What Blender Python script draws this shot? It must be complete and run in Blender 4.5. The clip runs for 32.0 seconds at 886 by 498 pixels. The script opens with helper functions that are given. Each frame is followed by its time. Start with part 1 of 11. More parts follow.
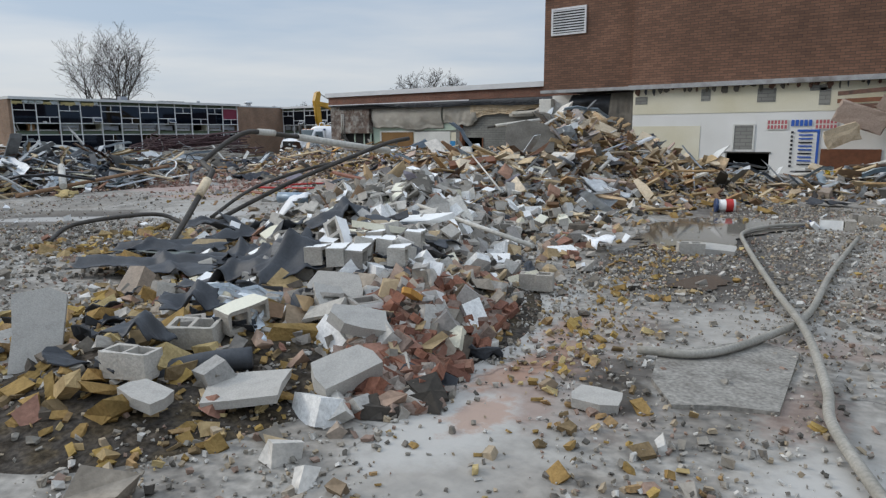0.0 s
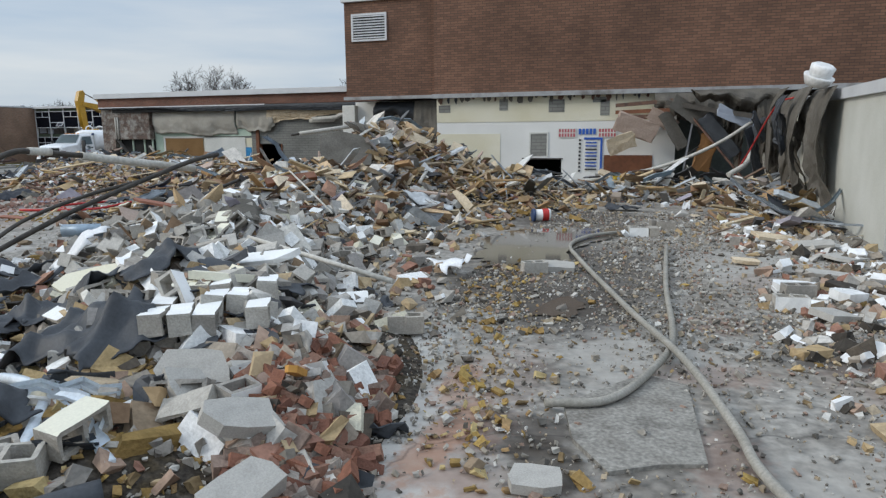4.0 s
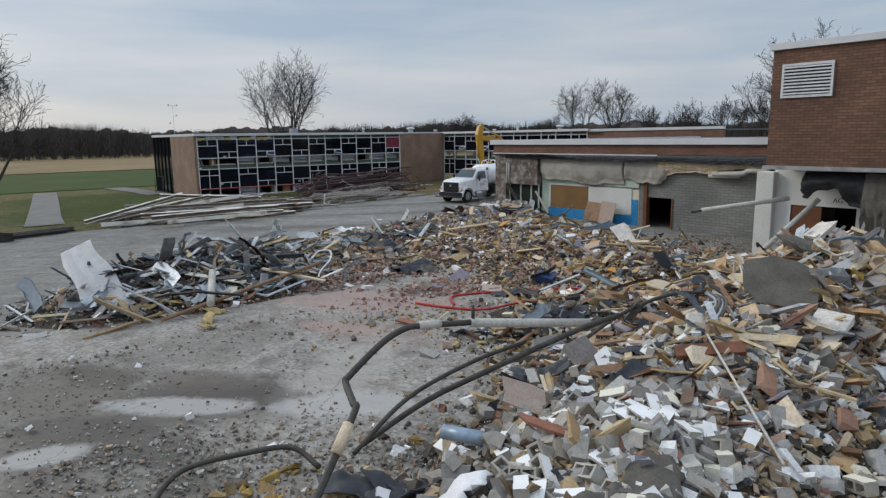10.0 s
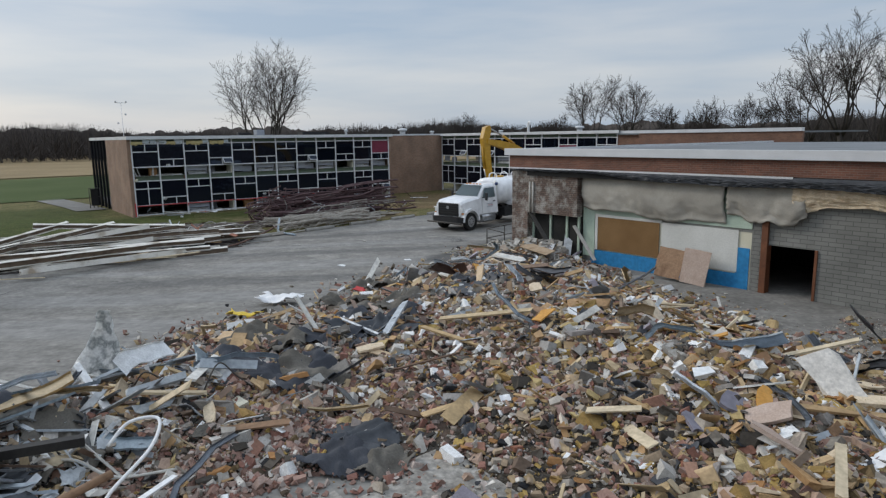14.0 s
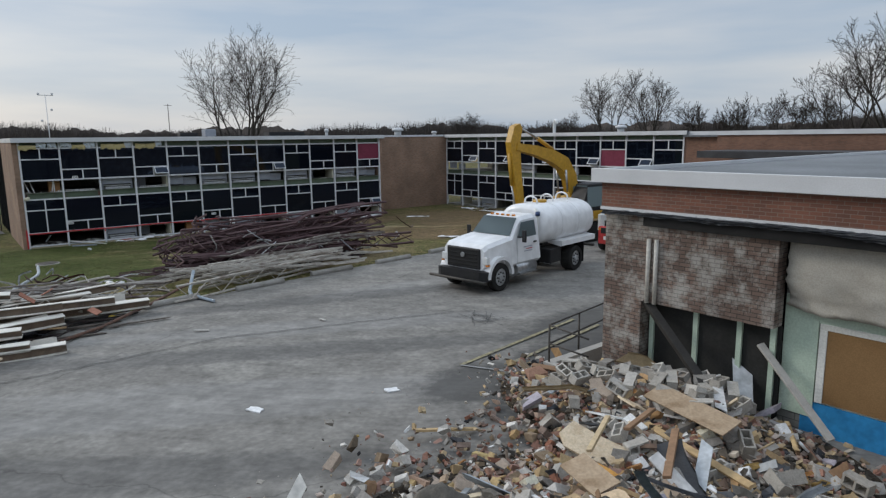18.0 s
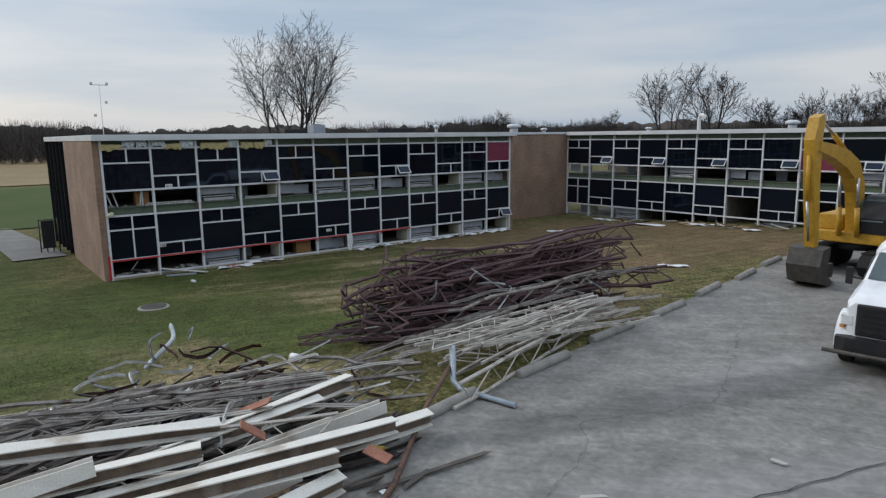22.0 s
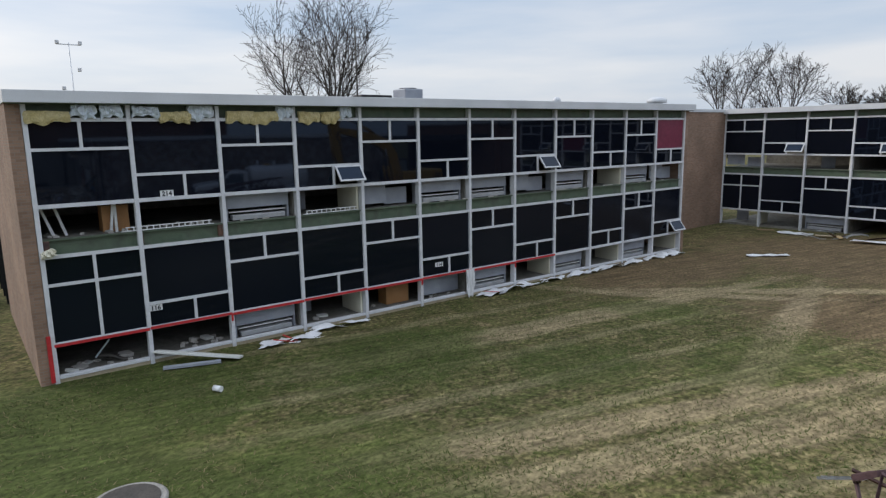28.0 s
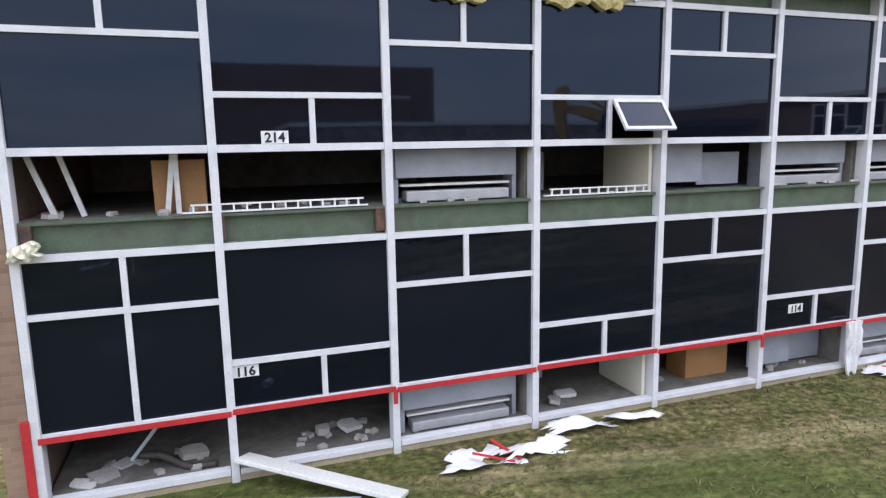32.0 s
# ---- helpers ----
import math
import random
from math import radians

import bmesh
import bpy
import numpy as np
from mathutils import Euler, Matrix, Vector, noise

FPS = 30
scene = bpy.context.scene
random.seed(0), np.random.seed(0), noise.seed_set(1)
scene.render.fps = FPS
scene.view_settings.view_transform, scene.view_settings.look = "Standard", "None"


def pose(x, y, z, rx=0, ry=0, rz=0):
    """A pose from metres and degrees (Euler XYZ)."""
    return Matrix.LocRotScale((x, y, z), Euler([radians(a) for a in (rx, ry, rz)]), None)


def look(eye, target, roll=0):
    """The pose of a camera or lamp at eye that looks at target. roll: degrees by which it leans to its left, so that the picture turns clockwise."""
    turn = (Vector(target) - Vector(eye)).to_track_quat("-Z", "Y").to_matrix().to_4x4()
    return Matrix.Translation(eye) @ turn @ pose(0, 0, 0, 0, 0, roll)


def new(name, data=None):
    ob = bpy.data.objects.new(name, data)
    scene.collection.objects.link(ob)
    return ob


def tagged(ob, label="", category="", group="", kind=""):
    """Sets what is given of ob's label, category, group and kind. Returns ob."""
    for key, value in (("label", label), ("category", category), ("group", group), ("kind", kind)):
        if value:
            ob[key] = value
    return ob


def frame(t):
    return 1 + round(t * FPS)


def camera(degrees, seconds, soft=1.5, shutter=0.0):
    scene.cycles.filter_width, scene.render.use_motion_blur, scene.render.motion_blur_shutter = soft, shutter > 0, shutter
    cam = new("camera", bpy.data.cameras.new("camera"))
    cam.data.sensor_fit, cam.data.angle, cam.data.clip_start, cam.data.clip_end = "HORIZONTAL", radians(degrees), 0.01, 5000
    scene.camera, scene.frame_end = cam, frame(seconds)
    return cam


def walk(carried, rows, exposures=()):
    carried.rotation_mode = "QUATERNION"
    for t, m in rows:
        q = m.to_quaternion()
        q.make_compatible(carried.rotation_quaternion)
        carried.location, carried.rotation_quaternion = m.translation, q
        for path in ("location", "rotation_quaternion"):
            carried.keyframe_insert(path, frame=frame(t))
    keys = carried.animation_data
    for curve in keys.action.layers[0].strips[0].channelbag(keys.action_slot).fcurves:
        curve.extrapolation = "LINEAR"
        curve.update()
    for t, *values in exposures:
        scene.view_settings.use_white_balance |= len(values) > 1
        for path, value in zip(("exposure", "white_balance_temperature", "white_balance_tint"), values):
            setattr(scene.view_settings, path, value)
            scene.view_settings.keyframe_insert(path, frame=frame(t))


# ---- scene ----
cam = camera(68.8, 32.0, soft=1.3)
METRES, START, TURN = 77.35, (34.68, -32.64, 1.91), 37.1
ROWS = [
    (0.0, 0.0, 0.0, 0.0, -0.05, -10.19, 0.29),
    (0.5, -0.0026, 0.0039, 0.0001, -5.43, -10.22, 0.31),
    (1.0, -0.0051, 0.0074, 0.0002, -9.04, -10.24, 0.3),
    (1.5, -0.0073, 0.0105, 0.0005, -9.22, -10.23, 0.33),
    (2.0, -0.0083, 0.0118, 0.0007, -9.2, -10.22, 0.34),
    (2.5, -0.008, 0.0117, 0.001, -16.53, -10.28, 0.36),
    (4.5, -0.0084, 0.011, 0.0069, -18.4, -10.3, 0.44),
    (5.0, -0.0082, 0.011, 0.0108, -18.18, -10.28, 0.53),
    (5.5, -0.008, 0.0112, 0.0158, -15.46, -10.21, 0.67),
    (6.0, -0.0081, 0.0114, 0.0212, -10.84, -10.14, 0.75),
    (6.5, -0.0081, 0.0116, 0.026, -5.7, -10.05, 0.77),
    (7.0, -0.008, 0.0116, 0.0282, 0.58, -9.97, 0.79),
    (7.5, -0.0074, 0.013, 0.0297, 6.46, -9.89, 0.84),
    (8.0, -0.0073, 0.0169, 0.0316, 9.88, -9.86, 0.87),
    (8.5, -0.0082, 0.0237, 0.0338, 11.66, -9.84, 0.87),
    (9.0, -0.0099, 0.0328, 0.0363, 13.25, -9.83, 0.88),
    (9.5, -0.0123, 0.0442, 0.0379, 13.59, -9.82, 0.86),
    (10.0, -0.0154, 0.0586, 0.0389, 13.6, -9.82, 0.81),
    (10.5, -0.0191, 0.0756, 0.0393, 13.6, -9.82, 0.84),
    (11.0, -0.0233, 0.0951, 0.0395, 13.62, -9.83, 0.84),
    (11.5, -0.028, 0.1162, 0.04, 13.64, -9.84, 0.83),
    (12.0, -0.0327, 0.1382, 0.0402, 13.65, -9.83, 0.83),
    (12.5, -0.0374, 0.1611, 0.0406, 13.67, -9.82, 0.81),
    (13.0, -0.0422, 0.1843, 0.0413, 13.67, -9.82, 0.81),
    (13.5, -0.0471, 0.2081, 0.0418, 13.67, -9.81, 0.79),
    (14.0, -0.0525, 0.2328, 0.0426, 13.67, -9.8, 0.78),
    (14.5, -0.0583, 0.2578, 0.0433, 13.66, -9.81, 0.76),
    (16.5, -0.0827, 0.3594, 0.0441, 13.68, -9.78, 0.75),
    (17.0, -0.0884, 0.3822, 0.0444, 13.7, -9.8, 0.73),
    (17.5, -0.0953, 0.4032, 0.0447, 13.71, -9.81, 0.75),
    (18.0, -0.1045, 0.4215, 0.0447, 13.69, -9.79, 0.68),
    (18.5, -0.1165, 0.4377, 0.0449, 13.71, -9.81, 0.69),
    (19.0, -0.1314, 0.4518, 0.0451, 13.71, -9.8, 0.65),
    (19.5, -0.15, 0.463, 0.045, 13.7, -9.8, 0.65),
    (20.0, -0.1714, 0.473, 0.0448, 13.73, -9.82, 0.67),
    (20.5, -0.1946, 0.4823, 0.0447, 13.75, -9.82, 0.66),
    (21.0, -0.2166, 0.4924, 0.0446, 13.78, -9.83, 0.67),
    (21.5, -0.2373, 0.5019, 0.0444, 13.81, -9.83, 0.64),
    (22.0, -0.2569, 0.5117, 0.0445, 13.83, -9.84, 0.67),
    (22.5, -0.2733, 0.5213, 0.0446, 13.83, -9.84, 0.69),
    (23.0, -0.2889, 0.5326, 0.0445, 13.56, -9.82, 0.7),
    (23.5, -0.3024, 0.5449, 0.0447, 12.02, -9.82, 0.71),
    (24.0, -0.3145, 0.5583, 0.0444, 11.14, -9.81, 0.73),
    (24.5, -0.3253, 0.5722, 0.0437, 11.17, -9.81, 0.75),
    (25.0, -0.3353, 0.5871, 0.0432, 11.19, -9.82, 0.76),
    (25.5, -0.3447, 0.6026, 0.0416, 11.21, -9.8, 0.78),
    (27.5, -0.3751, 0.6661, 0.0349, 13.74, -10.11, 0.95),
    (28.0, -0.3821, 0.682, 0.034, 14.04, -10.14, 1.01),
    (28.5, -0.3898, 0.6977, 0.0325, 15.35, -10.11, 1.06),
    (29.0, -0.398, 0.7132, 0.0317, 18.62, -10.08, 1.08),
    (29.5, -0.4053, 0.7273, 0.03, 20.07, -9.98, 1.09),
    (30.0, -0.4124, 0.7412, 0.0264, 21.12, -9.9, 1.09),
    (30.5, -0.4199, 0.7541, 0.0226, 23.16, -9.82, 1.1),
    (31.0, -0.4273, 0.7661, 0.0194, 25.56, -9.81, 1.06),
    (31.5, -0.4351, 0.7784, 0.0162, 27.89, -9.58, 0.98),
    (32.0, -0.4439, 0.7903, 0.0149, 31.82, -9.17, 1.01),
]
walk(cam, [(t, pose(*START, 0, 0, TURN) @ pose(METRES * x, METRES * y, METRES * z, 90 + pitch, roll, yaw)) for t, x, y, z, yaw, pitch, roll in ROWS], exposures=((0, 0.0, 6500, 10), (5, 0.06, 6400, 8), (8, -0.13, 6500, 10), (10, -0.17, 6500, 10), (13, -0.11, 6500, 10), (18, -0.12, 6500, 10), (22, -0.08, 6500, 10), (25, 0.02, 6500, 10), (28, 0.22, 6550, 12), (29, 0.33, 6600, 14), (30, 0.55, 6650, 15), (31, 1.05, 6700, 17), (32, 1.5, 6800, 20)))

# ---- world and light ----
world = bpy.data.worlds.new("overcast_dusk")
scene.world = world
world.use_nodes = True
wn, wl = world.node_tree.nodes, world.node_tree.links
wn.clear()
SUN_ELEV, SUN_AZ = radians(24), radians(250)
sky = wn.new("ShaderNodeTexSky")
sky.sky_type, sky.sun_disc = "NISHITA", False
sky.sun_elevation, sky.sun_rotation = SUN_ELEV, SUN_AZ
sky.air_density, sky.dust_density, sky.ozone_density = 1.0, 2.0, 2.0
wtc = wn.new("ShaderNodeTexCoord")
wmap = wn.new("ShaderNodeMapping")
wmap.inputs["Scale"].default_value = (1.3, 1.3, 9.0)
wnoise = wn.new("ShaderNodeTexNoise")
wnoise.inputs["Scale"].default_value, wnoise.inputs["Detail"].default_value = 1.4, 5.0
wramp = wn.new("ShaderNodeValToRGB")
wramp.color_ramp.elements[0].position, wramp.color_ramp.elements[0].color = 0.36, (0.48, 0.595, 0.745, 1)
wramp.color_ramp.elements[1].position, wramp.color_ramp.elements[1].color = 0.66, (0.78, 0.81, 0.85, 1)
wmix = wn.new("ShaderNodeMix")
wmix.data_type = "RGBA"
wmix.inputs[0].default_value = 0.80
wsky = wn.new("ShaderNodeVectorMath")
wsky.operation = "SCALE"
wsky.inputs["Scale"].default_value = 0.10
wbg, wout = wn.new("ShaderNodeBackground"), wn.new("ShaderNodeOutputWorld")
wl.new(wtc.outputs["Generated"], wmap.inputs["Vector"])
wl.new(wmap.outputs[0], wnoise.inputs["Vector"])
wl.new(wnoise.outputs[0], wramp.inputs[0])
wl.new(sky.outputs[0], wsky.inputs[0])
wl.new(wsky.outputs[0], wmix.inputs[6])
wl.new(wramp.outputs[0], wmix.inputs[7])
wsep, wzen, wlift = wn.new("ShaderNodeSeparateXYZ"), wn.new("ShaderNodeMapRange"), wn.new("ShaderNodeVectorMath")
wzen.inputs["From Min"].default_value, wzen.inputs["From Max"].default_value = 0.2, 1.0
wzen.inputs["To Min"].default_value, wzen.inputs["To Max"].default_value = 0.95, 2.1
wlift.operation = "SCALE"
wl.new(wtc.outputs["Generated"], wsep.inputs[0])
wl.new(wsep.outputs["Z"], wzen.inputs["Value"])
wl.new(wmix.outputs[2], wlift.inputs[0])
wl.new(wzen.outputs[0], wlift.inputs["Scale"])
wl.new(wlift.outputs[0], wbg.inputs["Color"])
wl.new(wbg.outputs[0], wout.inputs[0])
wbg.inputs["Strength"].default_value = 1.0
sun = new("sun", bpy.data.lights.new("sun", "SUN"))
sun.data.energy, sun.data.angle, sun.data.color = 1.3, radians(16), (1.0, 0.95, 0.88)
sun.matrix_world = look((-30, -18, 20), (0, 0, 0))
scene.view_settings.exposure = 0.0


# ---- materials ----
def mat(name, colors, rough=0.8, metal=0.0, grain=18.0, stain=1.2, stain_amt=0.35, bump=0.25, rand="", coords="Object", spread=0.25, soft=True, spec=0.35):
    """A weathered surface: base colours picked by piece or by a broad noise, stains and grain at two scales, and a fine relief."""
    m = bpy.data.materials.new(name)
    m.use_nodes = True
    n, l = m.node_tree.nodes, m.node_tree.links
    bs = n["Principled BSDF"]
    tc = n.new("ShaderNodeTexCoord")
    src = tc.outputs[coords]
    n1, n2 = n.new("ShaderNodeTexNoise"), n.new("ShaderNodeTexNoise")
    n1.inputs["Scale"].default_value, n1.inputs["Detail"].default_value = stain, 5
    n2.inputs["Scale"].default_value, n2.inputs["Detail"].default_value = grain, 6
    l.new(src, n1.inputs["Vector"]), l.new(src, n2.inputs["Vector"])
    ramp = n.new("ShaderNodeValToRGB")
    cr = ramp.color_ramp
    k = len(colors)
    if rand:
        cr.interpolation = "CONSTANT"
        while len(cr.elements) < k:
            cr.elements.new(0.5)
        for i, c in enumerate(colors):
            cr.elements[i].position = i / k
            cr.elements[i].color = (*c, 1)
        if rand == "object":
            rn = n.new("ShaderNodeObjectInfo")
            l.new(rn.outputs["Random"], ramp.inputs[0])
        else:
            rn = n.new("ShaderNodeNewGeometry")
            l.new(rn.outputs["Random Per Island"], ramp.inputs[0])
    else:
        while len(cr.elements) < k:
            cr.elements.new(0.5)
        for i, c in enumerate(colors):
            cr.elements[i].position = 0.3 + 0.4 * i / max(1, k - 1)
            cr.elements[i].color = (*c, 1)
        l.new(n1.outputs[0], ramp.inputs[0])
    mx = n.new("ShaderNodeMix")
    mx.data_type, mx.blend_type = "RGBA", "MULTIPLY"
    mx.inputs[0].default_value = stain_amt
    mr = n.new("ShaderNodeMapRange")
    mr.inputs["From Min"].default_value, mr.inputs["From Max"].default_value = 0.3, 0.65
    mr.inputs["To Min"].default_value, mr.inputs["To Max"].default_value = (0.62, 1.08) if soft and not rand else (0.25, 1.15)
    l.new(n1.outputs[0] if rand else n2.outputs[0], mr.inputs["Value"])
    l.new(ramp.outputs[0], mx.inputs[6]), l.new(mr.outputs[0], mx.inputs[7])
    mg = n.new("ShaderNodeMix")
    mg.data_type, mg.blend_type = "RGBA", "MULTIPLY"
    mg.inputs[0].default_value = spread
    mr2 = n.new("ShaderNodeMapRange")
    mr2.inputs["From Min"].default_value, mr2.inputs["From Max"].default_value = 0.3, 0.7
    mr2.inputs["To Min"].default_value, mr2.inputs["To Max"].default_value = (0.7, 1.22) if soft and not rand else (0.35, 1.45)
    l.new(n2.outputs[0], mr2.inputs["Value"])
    l.new(mx.outputs[2], mg.inputs[6]), l.new(mr2.outputs[0], mg.inputs[7])
    l.new(mg.outputs[2], bs.inputs["Base Color"])
    bs.inputs["Roughness"].default_value, bs.inputs["Metallic"].default_value = rough, metal
    bs.inputs["Specular IOR Level"].default_value = 0.5 if rough < 0.5 else (spec if rough < 0.85 else 0.12)
    if bump:
        bp = n.new("ShaderNodeBump")
        bp.inputs["Strength"].default_value, bp.inputs["Distance"].default_value = bump, 0.02
        l.new(n2.outputs[0], bp.inputs["Height"])
        l.new(bp.outputs[0], bs.inputs["Normal"])
    return m


def brick_mat(name, c1, c2, mortar, scale=1.0, wash=None, even=False):
    """Brickwork at true size: 0.203 m by 0.068 m courses, mortar recessed by bump, soot and wash stains."""
    m = bpy.data.materials.new(name)
    m.use_nodes = True
    n, l = m.node_tree.nodes, m.node_tree.links
    bs = n["Principled BSDF"]
    tc, sep, com = n.new("ShaderNodeTexCoord"), n.new("ShaderNodeSeparateXYZ"), n.new("ShaderNodeCombineXYZ")
    add = n.new("ShaderNodeMath")
    add.operation = "ADD"
    l.new(tc.outputs["Object"], sep.inputs[0])
    l.new(sep.outputs["X"], add.inputs[0]), l.new(sep.outputs["Y"], add.inputs[1])
    l.new(add.outputs[0], com.inputs["X"]), l.new(sep.outputs["Z"], com.inputs["Y"])
    br = n.new("ShaderNodeTexBrick")
    br.inputs["Scale"].default_value = 1.0
    br.inputs["Brick Width"].default_value, br.inputs["Row Height"].default_value = 0.205 * scale, 0.068 * scale
    br.inputs["Mortar Size"].default_value, br.inputs["Mortar Smooth"].default_value = 0.006 * scale, 0.3
    br.inputs["Color1"].default_value, br.inputs["Color2"].default_value = (*c1, 1), (*c2, 1)
    br.inputs["Mortar"].default_value = (*mortar, 1)
    br.inputs["Bias"].default_value = -0.2
    l.new(com.outputs[0], br.inputs["Vector"])
    ns, nf = n.new("ShaderNodeTexNoise"), n.new("ShaderNodeTexNoise")
    ns.inputs["Scale"].default_value, ns.inputs["Detail"].default_value = 0.55, 6
    nf.inputs["Scale"].default_value, nf.inputs["Detail"].default_value = 30, 5
    l.new(tc.outputs["Object"], ns.inputs["Vector"]), l.new(tc.outputs["Object"], nf.inputs["Vector"])
    mr = n.new("ShaderNodeMapRange")
    mr.inputs["From Min"].default_value, mr.inputs["From Max"].default_value = 0.3, 0.7
    mr.inputs["To Min"].default_value, mr.inputs["To Max"].default_value = (0.82, 1.12) if even else (0.65, 1.2)
    l.new(ns.outputs[0], mr.inputs["Value"])
    mx = n.new("ShaderNodeMix")
    mx.data_type, mx.blend_type = "RGBA", "MULTIPLY"
    mx.inputs[0].default_value = 0.8
    l.new(br.outputs["Color"], mx.inputs[6]), l.new(mr.outputs[0], mx.inputs[7])
    out = mx.outputs[2]
    if wash:
        wr = n.new("ShaderNodeValToRGB")
        wr.color_ramp.elements[0].position, wr.color_ramp.elements[1].position = 0.44, 0.60
        w2 = n.new("ShaderNodeTexNoise")
        w2.inputs["Scale"].default_value, w2.inputs["Detail"].default_value, w2.inputs["Roughness"].default_value = 2.4, 8, 0.7
        l.new(tc.outputs["Object"], w2.inputs["Vector"])
        l.new(w2.outputs[0], wr.inputs[0])
        ww = n.new("ShaderNodeMix")
        ww.data_type = "RGBA"
        l.new(wr.outputs[0], ww.inputs[0])
        l.new(out, ww.inputs[6])
        ww.inputs[7].default_value = (*wash, 1)
        w3 = n.new("ShaderNodeMix")
        w3.data_type, w3.blend_type = "RGBA", "MULTIPLY"
        w3.inputs[0].default_value = 0.7
        l.new(ww.outputs[2], w3.inputs[6]), l.new(mr.outputs[0], w3.inputs[7])
        course, w4 = n.new("ShaderNodeMapRange"), n.new("ShaderNodeMix")
        course.inputs["To Min"].default_value, course.inputs["To Max"].default_value = 1.0, 0.55
        w4.data_type, w4.blend_type = "RGBA", "MULTIPLY"
        w4.inputs[0].default_value = 1.0
        l.new(br.outputs["Fac"], course.inputs["Value"])
        l.new(w3.outputs[2], w4.inputs[6]), l.new(course.outputs[0], w4.inputs[7])
        out = w4.outputs[2]
    l.new(out, bs.inputs["Base Color"])
    bs.inputs["Roughness"].default_value = 0.9
    bp, ad = n.new("ShaderNodeBump"), n.new("ShaderNodeMath")
    ad.operation = "MULTIPLY_ADD"
    ad.inputs[1].default_value = -1.0
    l.new(br.outputs["Fac"], ad.inputs[0]), l.new(nf.outputs[0], ad.inputs[2])
    bp.inputs["Strength"].default_value, bp.inputs["Distance"].default_value = 0.5, 0.012
    l.new(ad.outputs[0], bp.inputs["Height"]), l.new(bp.outputs[0], bs.inputs["Normal"])
    return m


def patches(m, spots, colour, amount=0.8, rough=None, wob=0.5, scale=1.6):
    """Stains and painted sheen with ragged soft edges: centre x, y, half lengths and turn of each, on a surface laid
    out in world metres.
    """
    n, l = m.node_tree.nodes, m.node_tree.links
    bs = n["Principled BSDF"]
    tc, ns = n.new("ShaderNodeTexCoord"), n.new("ShaderNodeTexNoise")
    ns.inputs["Scale"].default_value, ns.inputs["Detail"].default_value, ns.inputs["Roughness"].default_value = scale, 7, 0.65
    l.new(tc.outputs["Object"], ns.inputs["Vector"])
    total = None
    for cx, cy, a, b, turn in spots:
        mp, ln, rg_ = n.new("ShaderNodeMapping"), n.new("ShaderNodeVectorMath"), n.new("ShaderNodeMath")
        mp.vector_type = "TEXTURE"
        mp.inputs["Location"].default_value = (cx, cy, 0)
        mp.inputs["Rotation"].default_value = (0, 0, radians(turn))
        mp.inputs["Scale"].default_value = (a, b, 1000)
        ln.operation = "LENGTH"
        l.new(tc.outputs["Object"], mp.inputs["Vector"]), l.new(mp.outputs[0], ln.inputs[0])
        rg_.operation = "SUBTRACT"
        rg_.inputs[0].default_value = 1.0
        l.new(ln.outputs["Value"], rg_.inputs[1])
        if total is None:
            total = rg_.outputs[0]
        else:
            mxn = n.new("ShaderNodeMath")
            mxn.operation = "MAXIMUM"
            l.new(total, mxn.inputs[0]), l.new(rg_.outputs[0], mxn.inputs[1])
            total = mxn.outputs[0]
    add, fac = n.new("ShaderNodeMath"), n.new("ShaderNodeMapRange")
    add.operation = "MULTIPLY_ADD"
    add.inputs[1].default_value = 2.0 * wob
    l.new(ns.outputs[0], add.inputs[0]), l.new(total, add.inputs[2])
    fac.inputs["From Min"].default_value, fac.inputs["From Max"].default_value = wob, wob + 0.35
    fac.inputs["To Min"].default_value, fac.inputs["To Max"].default_value = 0.0, amount
    l.new(add.outputs[0], fac.inputs["Value"])
    mx = n.new("ShaderNodeMix")
    mx.data_type = "RGBA"
    l.new(fac.outputs[0], mx.inputs[0])
    l.new(bs.inputs["Base Color"].links[0].from_socket, mx.inputs[6])
    mx.inputs[7].default_value = (*colour, 1)
    l.new(mx.outputs[2], bs.inputs["Base Color"])
    if rough is not None:
        mr = n.new("ShaderNodeMapRange")
        mr.inputs["To Min"].default_value, mr.inputs["To Max"].default_value = bs.inputs["Roughness"].default_value, rough
        mr.inputs["From Max"].default_value = amount
        l.new(fac.outputs[0], mr.inputs["Value"]), l.new(mr.outputs[0], bs.inputs["Roughness"])
        bs.inputs["Specular IOR Level"].default_value = 0.4


M_ASPHALT = mat("asphalt", [(0.162, 0.155, 0.142), (0.20, 0.191, 0.175), (0.235, 0.225, 0.206), (0.196, 0.188, 0.172), (0.27, 0.259, 0.235)], 0.9, grain=7.0, stain=0.42, stain_amt=0.15, bump=0.08, spread=0.16, soft=False, coords="Object")
M_SLAB = mat("floor_concrete", [(0.13, 0.115, 0.098), (0.24, 0.222, 0.195), (0.33, 0.312, 0.28), (0.25, 0.225, 0.192), (0.29, 0.27, 0.24)], 0.85, grain=11, stain=0.75, stain_amt=0.45, bump=0.5, soft=False)
M_GRASS = mat("lawn", [(0.185, 0.144, 0.074), (0.100, 0.099, 0.034), (0.158, 0.131, 0.060), (0.082, 0.088, 0.028), (0.128, 0.116, 0.047)], 0.97, grain=9, stain=1.3, stain_amt=0.45, bump=0.9, soft=False, spread=0.55)
M_BRICK = brick_mat("dark_red_brick", (0.20, 0.105, 0.066), (0.125, 0.066, 0.043), (0.065, 0.045, 0.036), scale=1.45)
